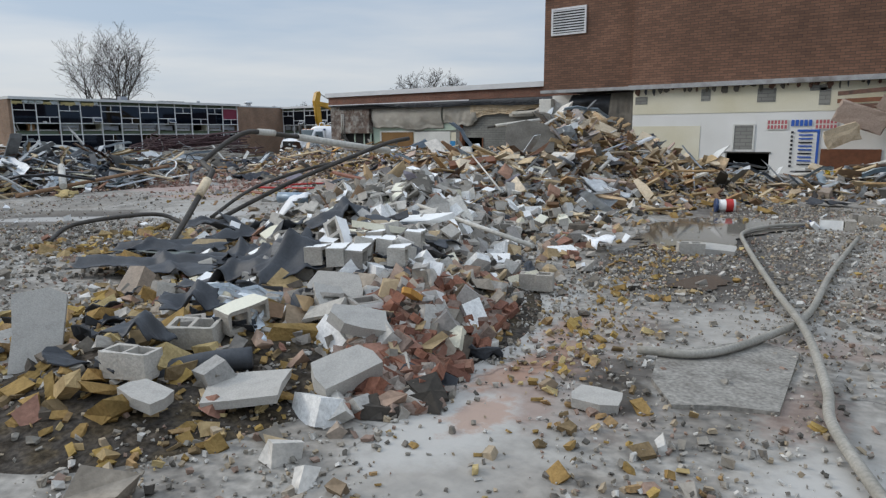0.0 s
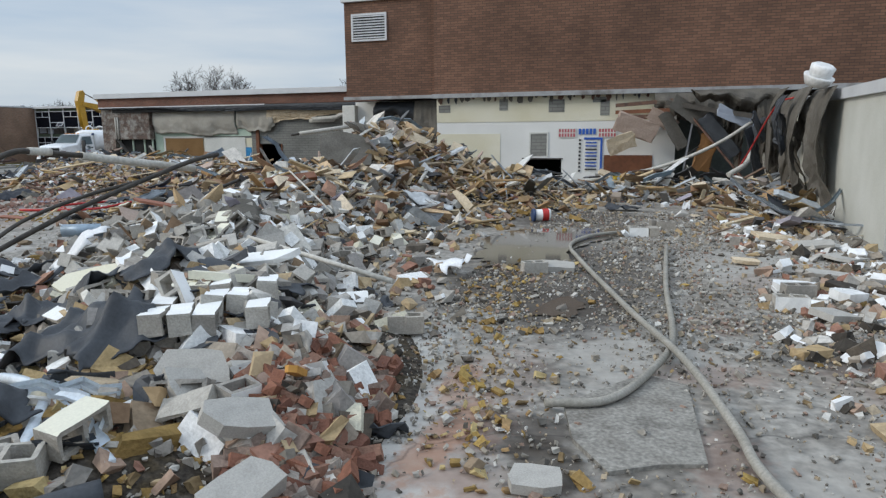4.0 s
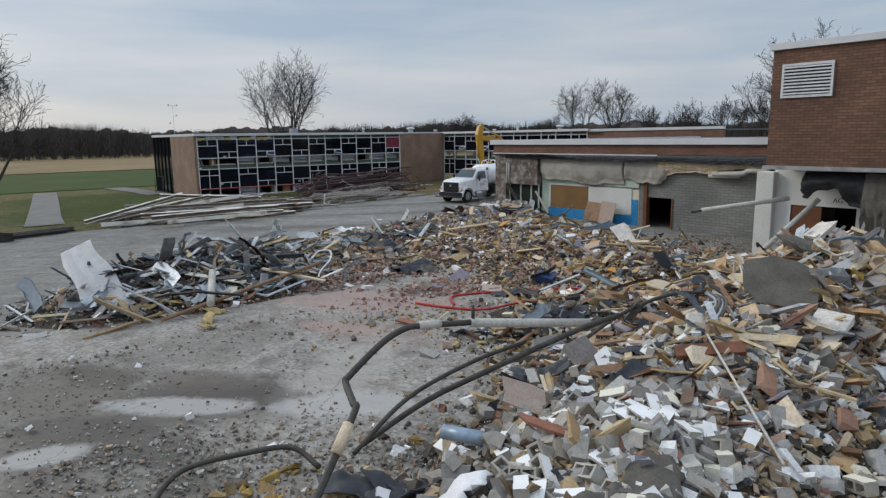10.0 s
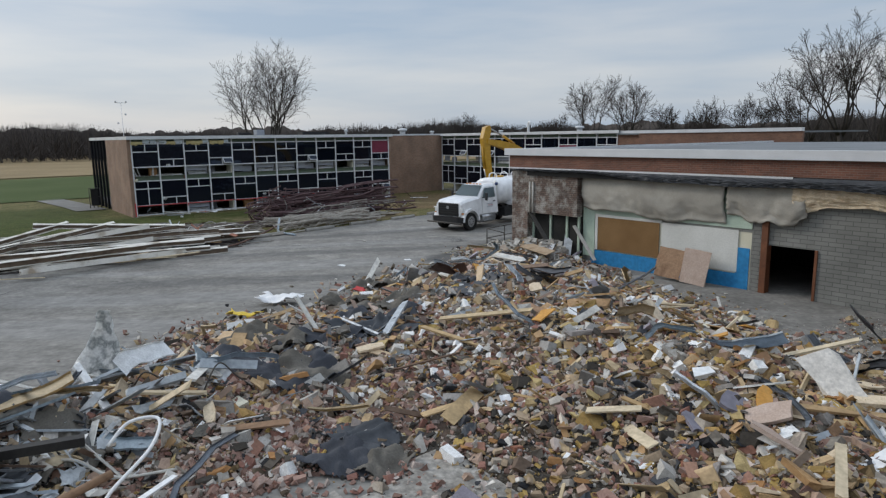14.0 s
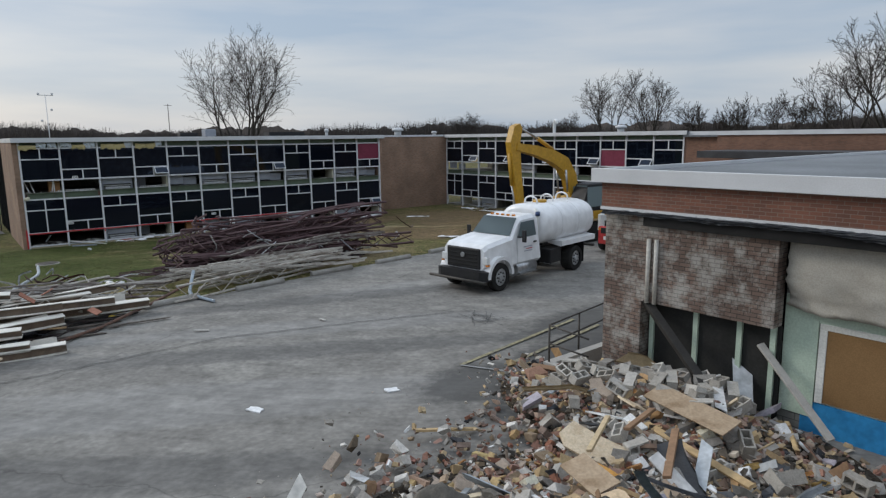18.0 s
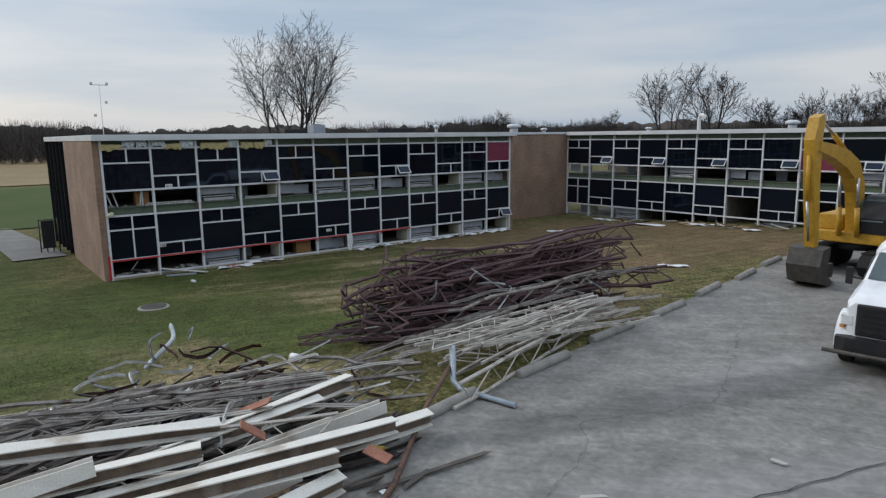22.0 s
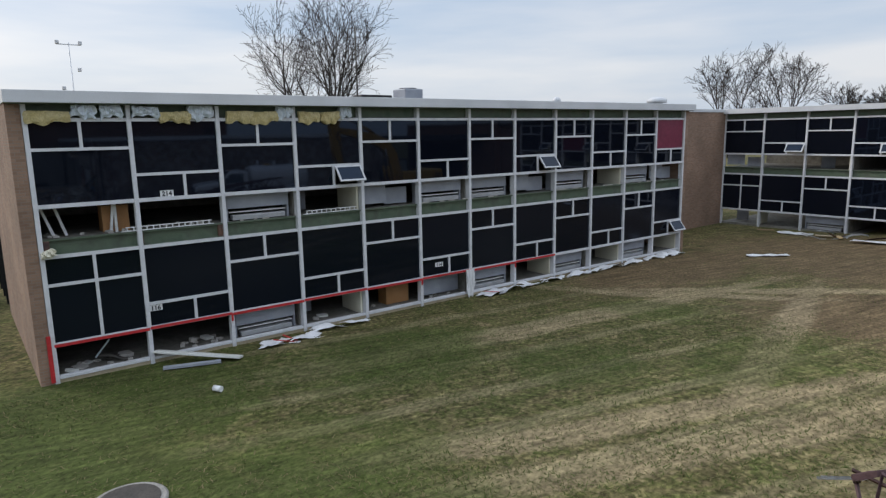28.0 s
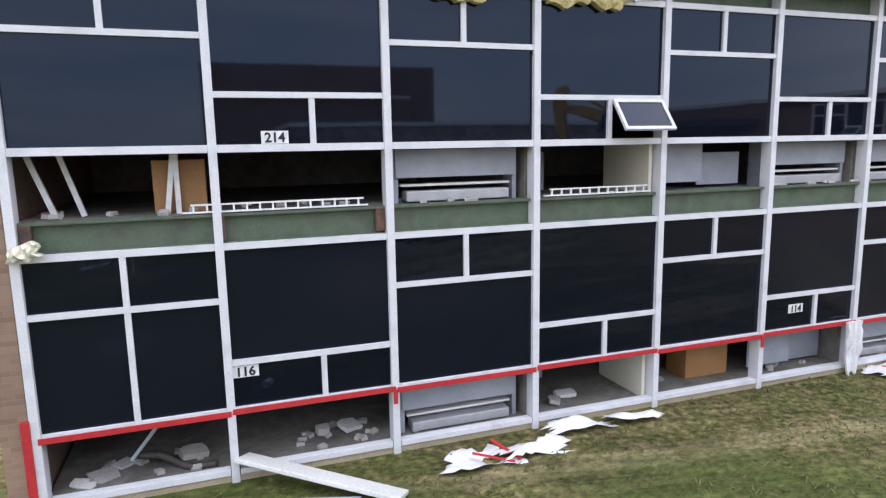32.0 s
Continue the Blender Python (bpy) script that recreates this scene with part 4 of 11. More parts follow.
M_BOARD = mat("wall_board", [(0.42, 0.29, 0.16), (0.30, 0.215, 0.14), (0.50, 0.38, 0.235), (0.20, 0.13, 0.08), (0.66, 0.63, 0.57), (0.30, 0.285, 0.27), (0.34, 0.20, 0.14), (0.38, 0.35, 0.39), (0.11, 0.108, 0.11), (0.46, 0.37, 0.26)], 0.85, grain=30, stain=4, stain_amt=0.3, bump=0.3, rand="island")
M_TIN = mat("sheet_metal", [(0.38, 0.42, 0.45), (0.22, 0.23, 0.24), (0.54, 0.56, 0.57), (0.10, 0.10, 0.10), (0.72, 0.72, 0.71), (0.46, 0.49, 0.51), (0.46, 0.37, 0.24), (0.17, 0.11, 0.075), (0.62, 0.60, 0.55), (0.30, 0.32, 0.33)], 0.55, 0.1, grain=12, stain=5, stain_amt=0.35, bump=0.15, rand="island")
M_MEMB = mat("black_membrane", [(0.030, 0.034, 0.041), (0.055, 0.060, 0.068), (0.040, 0.043, 0.048)], 0.55, grain=40, stain=2.4, stain_amt=0.3, bump=0.15, spec=0.35)
M_FELT = mat("grey_felt", [(0.095, 0.087, 0.074), (0.165, 0.152, 0.132)], 0.9, grain=30, stain=1.6, stain_amt=0.35, bump=0.3)
M_GRNSHEET = mat("grey_green_sheet", [(0.11, 0.13, 0.12), (0.15, 0.17, 0.155)], 0.6, grain=8, stain=1.5, bump=0.1)
M_PIPE_BLK = mat("black_pipe", [(0.040, 0.036, 0.032), (0.075, 0.066, 0.056)], 0.6, grain=20, stain=4, stain_amt=0.5, bump=0.4)
M_RUST = mat("rusted_steel", [(0.09, 0.05, 0.038), (0.15, 0.085, 0.06), (0.07, 0.045, 0.04)], 0.8, grain=20, stain=4, stain_amt=0.5, bump=0.3)
M_SCRAP = mat("dark_rusty_scrap", [(0.030, 0.026, 0.024), (0.060, 0.046, 0.040), (0.10, 0.085, 0.072), (0.040, 0.030, 0.028)], 0.8, grain=20, stain=3, stain_amt=0.4, bump=0.2, rand="island")
M_SCRAPM = mat("dark_maroon_scrap", [(0.050, 0.030, 0.031), (0.078, 0.046, 0.047), (0.034, 0.024, 0.024), (0.30, 0.28, 0.27), (0.060, 0.036, 0.037)], 0.75, grain=20, stain=3, stain_amt=0.4, bump=0.2, rand="island")
M_PLY = mat("weathered_plywood", [(0.36, 0.265, 0.175), (0.42, 0.32, 0.22), (0.29, 0.205, 0.13)], 0.85, grain=22, stain=2.5, stain_amt=0.3, bump=0.2)
M_BLACK_STEEL = mat("black_steel", [(0.020, 0.019, 0.018), (0.038, 0.035, 0.031)], 0.6, grain=20, stain=3, stain_amt=0.4, bump=0.2)
M_PIPE_WHT = mat("pipe_lagging", [(0.46, 0.44, 0.39), (0.60, 0.58, 0.53)], 0.7, grain=16, stain=3, stain_amt=0.4, bump=0.3)
M_WHITE = mat("white_plastic", [(0.72, 0.72, 0.71), (0.80, 0.80, 0.79)], 0.45, grain=10, stain=3, stain_amt=0.25, bump=0.05)
M_HOSE = mat("canvas_hose", [(0.27, 0.255, 0.22), (0.36, 0.34, 0.30)], 0.85, grain=40, stain=3, stain_amt=0.4, bump=0.3)
M_CONC = mat("pale_concrete", [(0.36, 0.345, 0.315), (0.44, 0.42, 0.385), (0.40, 0.38, 0.345)], 0.9, grain=90, stain=5, stain_amt=0.2, bump=0.3)
M_BLUE = mat("blue_paint", [(0.02, 0.19, 0.42), (0.03, 0.24, 0.50)], 0.6, grain=8, stain=2, bump=0.05)
M_RED = mat("red_rubber", [(0.50, 0.035, 0.03), (0.42, 0.03, 0.03)], 0.5, grain=10, bump=0.05)
M_NAVY = mat("navy_plastic", [(0.02, 0.045, 0.12), (0.03, 0.06, 0.15)], 0.45, grain=10, bump=0.05)
M_PAIL = mat("pale_blue_pail", [(0.25, 0.33, 0.42), (0.33, 0.41, 0.48)], 0.4, 0.3, grain=10, bump=0.05)
M_PURPLE = mat("grey_purple_panel", [(0.16, 0.15, 0.18), (0.20, 0.19, 0.22)], 0.6, grain=10, bump=0.1)
M_YELLOW = mat("yellow_plastic", [(0.62, 0.42, 0.03), (0.70, 0.50, 0.06)], 0.5, grain=10, bump=0.05)
M_BROWN = mat("brown_pinboard", [(0.20, 0.115, 0.05), (0.25, 0.15, 0.07)], 0.9, grain=50, stain=1, stain_amt=0.3, bump=0.2)
M_BROWNDOOR = mat("brown_door", [(0.13, 0.05, 0.025), (0.19, 0.075, 0.035)], 0.6, grain=9, stain=1.5, bump=0.1)
M_FOIL = mat("foil_facing", [(0.58, 0.65, 0.72), (0.72, 0.77, 0.81)], 0.35, 0.0, grain=40, stain=6, stain_amt=0.12, bump=0.2)
M_WOOL = mat("glass_wool", [(0.52, 0.42, 0.19), (0.62, 0.53, 0.30)], 0.95, grain=30, stain=5, bump=0.9)
M_SHEETWHITE = mat("white_poly_sheet", [(0.70, 0.70, 0.70), (0.80, 0.80, 0.80)], 0.5, grain=40, stain=3, stain_amt=0.15, bump=0.1)

M_TINW = mat("blue_grey_tin", [(0.30, 0.36, 0.41), (0.46, 0.51, 0.55)], 0.45, 0.3, grain=30, stain=4, stain_amt=0.3, bump=0.1)
M_PALEBOARD = mat("pale_torn_board", [(0.46, 0.30, 0.16), (0.38, 0.235, 0.115), (0.50, 0.36, 0.21), (0.36, 0.19, 0.08), (0.38, 0.29, 0.20), (0.22, 0.135, 0.08), (0.58, 0.51, 0.42), (0.16, 0.115, 0.085)], 0.85, grain=20, stain=4, stain_amt=0.3, bump=0.3, rand="island")
M_PINKCHIP = mat("pinkish_crumbs", [(0.36, 0.235, 0.19), (0.27, 0.14, 0.11), (0.42, 0.31, 0.26), (0.20, 0.125, 0.10), (0.34, 0.285, 0.25), (0.50, 0.42, 0.37), (0.29, 0.18, 0.145)], 0.9, grain=30, stain=6, stain_amt=0.3, bump=0.5, rand="island")
M_DARKCHIP = mat("dark_crumb", [(0.045, 0.042, 0.038), (0.085, 0.075, 0.062), (0.030, 0.030, 0.032), (0.11, 0.085, 0.06), (0.07, 0.072, 0.078)], 0.9, grain=30, stain=6, stain_amt=0.3, bump=0.4, rand="island")
M_GRIT = mat("grey_grit", [(0.36, 0.335, 0.295), (0.27, 0.25, 0.215), (0.44, 0.415, 0.37), (0.20, 0.18, 0.155), (0.32, 0.285, 0.235), (0.54, 0.52, 0.48), (0.38, 0.31, 0.22), (0.30, 0.215, 0.17), (0.13, 0.12, 0.105)], 0.9, grain=30, stain=6, stain_amt=0.3, bump=0.5, rand="island")
M_PEAKBOARD = mat("blond_torn_board", [(0.62, 0.47, 0.31), (0.55, 0.40, 0.25), (0.68, 0.57, 0.43), (0.48, 0.31, 0.17), (0.30, 0.27, 0.25), (0.66, 0.62, 0.56)], 0.85, grain=20, stain=5, stain_amt=0.25, bump=0.3, rand="island")
M_CLOTH = mat("navy_grey_cloth", [(0.050, 0.054, 0.064), (0.085, 0.088, 0.097)], 0.85, grain=40, stain=1.5, stain_amt=0.3, bump=0.15)
M_TANBOARD = mat("tan_insulation_board", [(0.58, 0.46, 0.31), (0.66, 0.55, 0.40), (0.50, 0.38, 0.25)], 0.9, grain=30, stain=3, stain_amt=0.3, bump=0.5)
M_BROWNBOARD = mat("water_stained_board", [(0.27, 0.165, 0.10), (0.34, 0.22, 0.14), (0.20, 0.12, 0.075)], 0.85, grain=20, stain=2, stain_amt=0.35, bump=0.2)
M_PINK = mat("pinkish_plaster", [(0.42, 0.32, 0.26), (0.48, 0.38, 0.32)], 0.9, grain=30, stain=3, stain_amt=0.3, bump=0.3)
M_REDPLANK = mat("dull_red_paint", [(0.26, 0.11, 0.07), (0.33, 0.15, 0.10)], 0.8, grain=30, stain=4, stain_amt=0.3, bump=0.2)
M_ORANGE = mat("orange_wood", [(0.50, 0.24, 0.05), (0.56, 0.30, 0.08)], 0.8, grain=25, stain=4, stain_amt=0.3, bump=0.2)
M_PATCH = mat("smooth_screed", [(0.20, 0.188, 0.168), (0.30, 0.285, 0.255), (0.25, 0.235, 0.21), (0.16, 0.145, 0.125)], 0.9, grain=30, stain=2.6, stain_amt=0.35, bump=0.3, soft=False)


# ---- debris shapes ----
def mesh_of(name, bm, mats):
    me = bpy.data.meshes.new(name)
    bm.to_mesh(me)
    bm.free()
    for x in mats:
        me.materials.append(x)
    return me


def block_mesh(name, length, painted, mats, rnd):
    """A hollow concrete block, its cores open right through, with chipped corners."""
    cores = 2 if length > 0.3 else 1
    xs = [0, 0.032]
    w = (length - 0.032 * (cores + 1)) / cores
    for c in range(cores):
        xs += [xs[-1] + w, xs[-1] + w + 0.032]
    ys, h = [0, 0.032, 0.158, 0.19], 0.19
    bm = bmesh.new()
    grid = {}
    for i, x in enumerate(xs):
        for j, y in enumerate(ys):
            for k, z in enumerate((0, h)):
                jit = 0.006
                grid[i, j, k] = bm.verts.new((x - length / 2 + rnd.uniform(-jit, jit), y - 0.095 + rnd.uniform(-jit, jit), z - h / 2 + rnd.uniform(-jit, jit)))
    solid = lambda i, j: 0 <= i < len(xs) - 1 and 0 <= j < 3 and not (j == 1 and i % 2 == 1)
    for i in range(len(xs) - 1):
        for j in range(3):
            if not solid(i, j):
                continue
            bm.faces.new((grid[i, j, 1], grid[i + 1, j, 1], grid[i + 1, j + 1, 1], grid[i, j + 1, 1]))
            bm.faces.new((grid[i, j, 0], grid[i, j + 1, 0], grid[i + 1, j + 1, 0], grid[i + 1, j, 0]))
            for di, dj, a, b in ((-1, 0, (i, j + 1), (i, j)), (1, 0, (i + 1, j), (i + 1, j + 1)), (0, -1, (i, j), (i + 1, j)), (0, 1, (i + 1, j + 1), (i, j + 1))):
                if not solid(i + di, j + dj):
                    f = bm.faces.new((grid[(*a, 0)], grid[(*b, 0)], grid[(*b, 1)], grid[(*a, 1)]))
                    if painted and (dj == -1 and j == 0 or di == painted):
                        f.material_index = 1
    return mesh_of(name, bm, mats)


rb = random.Random(5)
BLOCKS = [block_mesh("concrete_block", 0.39, 0, [M_CMU, M_BLOCKPAINT], rb) for _ in range(3)] + [block_mesh("concrete_block", 0.39, 2, [M_CMU, M_BLOCKPAINT], rb) for _ in range(3)] + [block_mesh("concrete_block", 0.19, 0, [M_CMU, M_BLOCKPAINT], rb), block_mesh("concrete_block", 0.25, 2, [M_CMU, M_BLOCKPAINT], rb)]


def chunk_mesh(name, sx, sy, sz, jitter, material, rnd, bevel=0.0):
    bm = boxes((-sx / 2, sx / 2, -sy / 2, sy / 2, -sz / 2, sz / 2))
    bmesh.ops.subdivide_edges(bm, edges=[e for e in bm.edges if e.calc_length() > min(sx, sy) * 0.8], cuts=1, use_grid_fill=True)
    for v in bm.verts:
        v.co += Vector((rnd.uniform(-1, 1) * jitter * sx, rnd.uniform(-1, 1) * jitter * sy, rnd.uniform(-1, 1) * jitter * sz))
    return mesh_of(name, bm, [material])


def jag_board(w, h, rnd):
    bm = boxes((-w / 2, w / 2, -0.02, 0.02, -h / 2, h / 2))
    bmesh.ops.subdivide_edges(bm, edges=[e for e in bm.edges if e.calc_length() > 0.3], cuts=3, use_grid_fill=True)
    for v in bm.verts:
        v.co += Vector((rnd.uniform(-1, 1) * 0.05, rnd.uniform(-1, 1) * 0.012, rnd.uniform(-1, 1) * 0.05))
    return bm


BRICKS = [chunk_mesh("brick", 0.20, 0.095, 0.062, 0.04, M_BRK, rb) for _ in range(3)] + [chunk_mesh("brick", 0.12, 0.09, 0.06, 0.08, M_BRK, rb)]

CUBE = np.array([(x, y, z) for x in (-0.5, 0.5) for y in (-0.5, 0.5) for z in (-0.5, 0.5)])
CUBE_Q = np.array([(0, 1, 3, 2), (4, 6, 7, 5), (0, 4, 5, 1), (2, 3, 7, 6), (0, 2, 6, 4), (1, 5, 7, 3)])


def turns(rs, n, tilt):
    a, b, c = rs.uniform(0, 2 * np.pi, n), np.clip(rs.normal(0, tilt, n), -1.6 * tilt, 1.6 * tilt), np.clip(rs.normal(0, tilt, n), -1.6 * tilt, 1.6 * tilt)
    o, i = np.zeros(n), np.ones(n)
    rz = np.array([[np.cos(a), -np.sin(a), o], [np.sin(a), np.cos(a), o], [o, o, i]])
    rx = np.array([[i, o, o], [o, np.cos(b), -np.sin(b)], [o, np.sin(b), np.cos(b)]])
    ry = np.array([[np.cos(c), o, np.sin(c)], [o, i, o], [-np.sin(c), o, np.cos(c)]])
    return np.einsum("ijn,jkn,kln->nil", rz, rx, ry)


def merged(name, verts, quads, material, label, category):
    """Many pieces of rubble in one mesh."""
    n, k, _ = verts.shape
    q = (quads[None] + (np.arange(n) * k)[:, None, None]).reshape(-1, 4)
    v = verts.reshape(-1, 3)
    me = bpy.data.meshes.new(name)
    me.vertices.add(len(v))
    me.vertices.foreach_set("co", v.ravel())
    me.loops.add(q.size)
    me.loops.foreach_set("vertex_index", q.ravel().astype(np.int32))
    me.polygons.add(len(q))
    me.polygons.foreach_set("loop_start", np.arange(0, q.size, 4, dtype=np.int32))
    me.update(calc_edges=True)
    me.validate()
    me.polygons.foreach_set("use_smooth", np.zeros(len(me.polygons), dtype=bool))
    me.materials.append(material)
    return tagged(new(name, me), label, category, kind="stuff")


def zone(rs, n, picks, spread=0.62):
    """Points over the heaps named by number, thickest at their middles."""
    w = np.array([MOUNDS[i][2] * MOUNDS[i][3] * k for i, k in picks])
    pick = rs.choice(len(picks), n, p=w / w.sum())
    m = np.array([MOUNDS[i] for i, _ in picks])[pick]
    u, v = rs.normal(0, spread, n) * m[:, 2], rs.normal(0, spread, n) * m[:, 3]
    a = np.radians(m[:, 4])
    return m[:, 0] + np.cos(a) * u - np.sin(a) * v, m[:, 1] + np.sin(a) * u + np.cos(a) * v


def within(rs, n, x0, x1, y0, y1):
    return rs.uniform(x0, x1, n), rs.uniform(y0, y1, n)


def in_bounds(x, y):
    """Keeps loose pieces out of the standing walls and their rooms."""
    inside_annex = (x > -0.4) & (y > -0.05) & ~((x > 0.9) & (x < 10.4) & (y < 0.5))
    inside_hall = (x > 20.0) & (y > -6.3) & ~((x > 33.8) & (y < -3.5)) & ~((x > 20.6) & (x < 24.2) & (y < -3.2))
    behind_wall = (x > 37.3) & (y < -6.3)
    return ~(inside_annex | inside_hall | behind_wall)


def lie_z(x, y):
    """As top_z, with the thickness of the floor slab."""
    return np.maximum(top_z(x, y), 0.043 * ((x > 14.5) & (y < -6)))


def swept(x, y):
    """Share of loose grit missing: water and scraped strips of the slab lie bare."""
    bare = 0.0 * x
    for cx, cy, a, b, turn, k in ((31.6, -20.1, 1.0, 2.3, -14, 0.97), (32.5, -24.4, 0.45, 0.6, 0, 0.95), (33.5, -27.5, 0.6, 1.0, 10, 0.92), (32.6, -29.6, 0.5, 1.3, 25, 0.85), (35.2, -21.0, 1.0, 1.6, 0, 0.7), (34.6, -27.8, 0.35, 1.6, 0, 0.6), (32.9, -26.0, 0.7, 0.7, 0, 0.6), (19.3, -23.0, 3.0, 3.6, 35, 0.85), (15.6, -21.0, 2.0, 1.6, 20, 0.6), (15.07, -17.5, 0.4, 0.6, 0, 0.9), (18.6, -26.2, 0.7, 1.4, 0, 0.9)):
        c, s = math.cos(radians(turn)), math.sin(radians(turn))
        u, v = (c * (x - cx) + s * (y - cy)) / a, (-s * (x - cx) + c * (y - cy)) / b
        bare = np.maximum(bare, k * np.exp(-(u * u + v * v) ** 3))
    return bare


def open_slab(x, y):
    """The muddy floor between the scrap metal and the insulation heaps, nearly clear of debris."""
    return (x > 12.7) & (x < 19.3 + 0.4 * np.sin(2.3 * y)) & (y > -26) & (y < -19.3 + 0.84 * (x - 13.2) + 0.3 * np.sin(3.1 * x)) & (y < -16.3 + 0.3 * np.sin(2.7 * x))


def bare_floor(x, y):
    """The cleared concrete beside the block heap, where only crumbs lie."""
    edge = 31.0 + 0.29 * np.clip(-26.2 - y, 0, 6) - 0.12 * np.clip(y + 24.4, 0, 4) + 0.12 * np.sin(5.1 * y)
    return (x > edge) & (x < 35.0 + 0.25 * np.sin(3.3 * y)) & (y < -18.8)


def scatter(name, rs, points, size, material, label, category, tilt=0.5, jitter=0.16, lift=0.25):
    """size: low and high for each of three edges."""
    x, y = (np.concatenate([p[i] for p in points]) for i in (0, 1))
    ok = in_bounds(x, y) & ((x > 14) | (mound_z(x, y) > 0.10 * rs.rand(len(x)))) & (rs.rand(len(x)) > np.maximum(swept(x, y), np.maximum((0.93 if size[0][1] > 0.1 else 0.55) * open_slab(x, y), (0.97 if size[0][1] > 0.1 else 0.0) * bare_floor(x, y))))
    x, y = x[ok], y[ok]
    n = len(x)
    s = np.stack([rs.uniform(lo, hi, n) for lo, hi in size], 1)
    s *= np.clip(rs.lognormal(-0.06, 0.42, n), 0.3, 2.4)[:, None]
    v = (CUBE[None] + rs.uniform(-jitter, jitter, (n, 8, 3))) * s[:, None]
    v = np.einsum("nij,nkj->nki", turns(rs, n, tilt), v)
    v += np.stack([x, y, lie_z(x, y) + lift * s.min(1) + 0.005], 1)[:, None]
    return merged(name, v, CUBE_Q, material, label, category)


def crumpled(name, rs, points, lo, hi, material, label, category, fold=0.16, thick=0.012, tilt=0.35):
    """Bent and creased sheets: a small grid for each, folded at random, with real thickness."""
    x, y = (np.concatenate([p[i] for p in points]) for i in (0, 1))
    ok = in_bounds(x, y) & ((x > 14) | (mound_z(x, y) > 0.10)) & ~open_slab(x, y) & ~((x > 32.0) & (y < -24))
    x, y = x[ok], y[ok]
    n, k = len(x), 5
    w, h = rs.uniform(lo, hi, n), rs.uniform(lo * 0.5, hi * 0.7, n)
    g = np.linspace(-0.5, 0.5, k)
    U, V = (q.ravel() for q in np.meshgrid(g, g, indexing="ij"))
    px_ = w[:, None] * (U[None] + rs.uniform(-0.07, 0.07, (n, k * k)))
    py_ = h[:, None] * (V[None] + rs.uniform(-0.09, 0.09, (n, k * k)))
    a, b = rs.uniform(0, 6.28, (n, 1)), rs.uniform(0, 6.28, (n, 1))
    f = fold * w[:, None]
    pz_ = f * (np.sin(5 * (U * np.cos(a) + V * np.sin(a)) + b) + 0.6 * np.abs(U * np.sin(b) + V * np.cos(b)) * 3) * 0.55 + f * rs.uniform(-0.28, 0.28, (n, k * k))
    top = np.stack([px_, py_, pz_], -1)
    v = np.concatenate([top, top - np.array([0, 0, thick])], 1)
    v = np.einsum("nij,nkj->nki", turns(rs, n, tilt), v)
    low = v[:, :, 2].min(1)
    v += np.stack([x, y, top_z(x, y) - 0.45 * low + 0.02], 1)[:, None]
    i = np.arange(k * k).reshape(k, k)
    up = np.stack([i[:-1, :-1], i[1:, :-1], i[1:, 1:], i[:-1, 1:]], -1).reshape(-1, 4)
    rim = np.concatenate([i[0, :], i[1:, -1], i[-1, -2::-1], i[-2:0:-1, 0]])
    nxt = np.roll(rim, -1)
    side = np.stack([rim, nxt, nxt + k * k, rim + k * k], -1)
    return merged(name, v, np.concatenate([up, up[:, ::-1] + k * k, side]), material, label, category)


def crumb_line(rs, n, wide=0.16):
    """A thin trail of crumbs that runs along the cleared floor."""
    y = rs.uniform(-30.5, -21.5, n)
    return 32.7 + 0.20 * (-29.1 - y) + 0.12 * np.sin(1.9 * y) + rs.normal(0, wide, n) * (1 + 1.2 * (rs.rand(n) < 0.25)), y


def brick_fan(rs, n):
    """The tongue of fallen bricks at the end of the block heap."""
    u, v = rs.rand(n), rs.rand(n)
    a, b = np.array((30.35, -28.2)) + u[:, None] * np.array((1.3, -1.65)), np.array((31.35, -27.0)) + u[:, None] * np.array((0.78, -2.4))
    q = a + v[:, None] * (b - a)
    return q[:, 0], q[:, 1]


rs = np.random.RandomState(11)
NEAR, PEAK, FIELD_, METAL, RIGHT = [(0, 1.4), (1, 1.2), (2, 1.0)], [(2, 0.6), (3, 1.2), (4, 1.1), (5, 0.9), (18, 1.0)], [(6, 1.0), (7, 1.0), (8, 1.0), (9, 1.4), (12, 0.8), (13, 0.9), (5, 0.5)], [(10, 1.0)], [(14, 1.0), (15, 1.0), (16, 1.0)]
ALL = NEAR + PEAK + FIELD_ + METAL + RIGHT
CORNER = within(rs, 900, -1.3, 5.5, -6.5, -0.3)
scatter("gravel", rs, [within(rs, 1500, 29.5, 37.2, -32.5, -24), within(rs, 4200, 31.0, 37.2, -25.5, -14), zone(rs, 34000, ALL, 0.75), within(rs, 2600, 14, 24, -30, -18), within(rs, 4500, 8, 20, -18, -0.2), within(rs, 2500, 24, 30, -34, -28), within(rs, 2500, 20, 24.5, -29, -24)], [(0.012, 0.05), (0.012, 0.045), (0.01, 0.035)], M_GRIT, "grey and tan stone grit over the slab", "gravel", jitter=0.22)
scatter("fine_grit", rs, [within(rs, 9000, 30.8, 37.2, -31.5, -24), within(rs, 12000, 30.8, 37.2, -25, -15), within(rs, 2500, 14, 24.5, -30, -18), within(rs, 4000, -2.5, 1.5, -14, -1), within(rs, 6000, 9, 18, -4.5, -0.2)], [(0.006, 0.028), (0.006, 0.022), (0.005, 0.018)], M_GRIT, "fine grey and tan grit over the slab", "gravel", jitter=0.22)
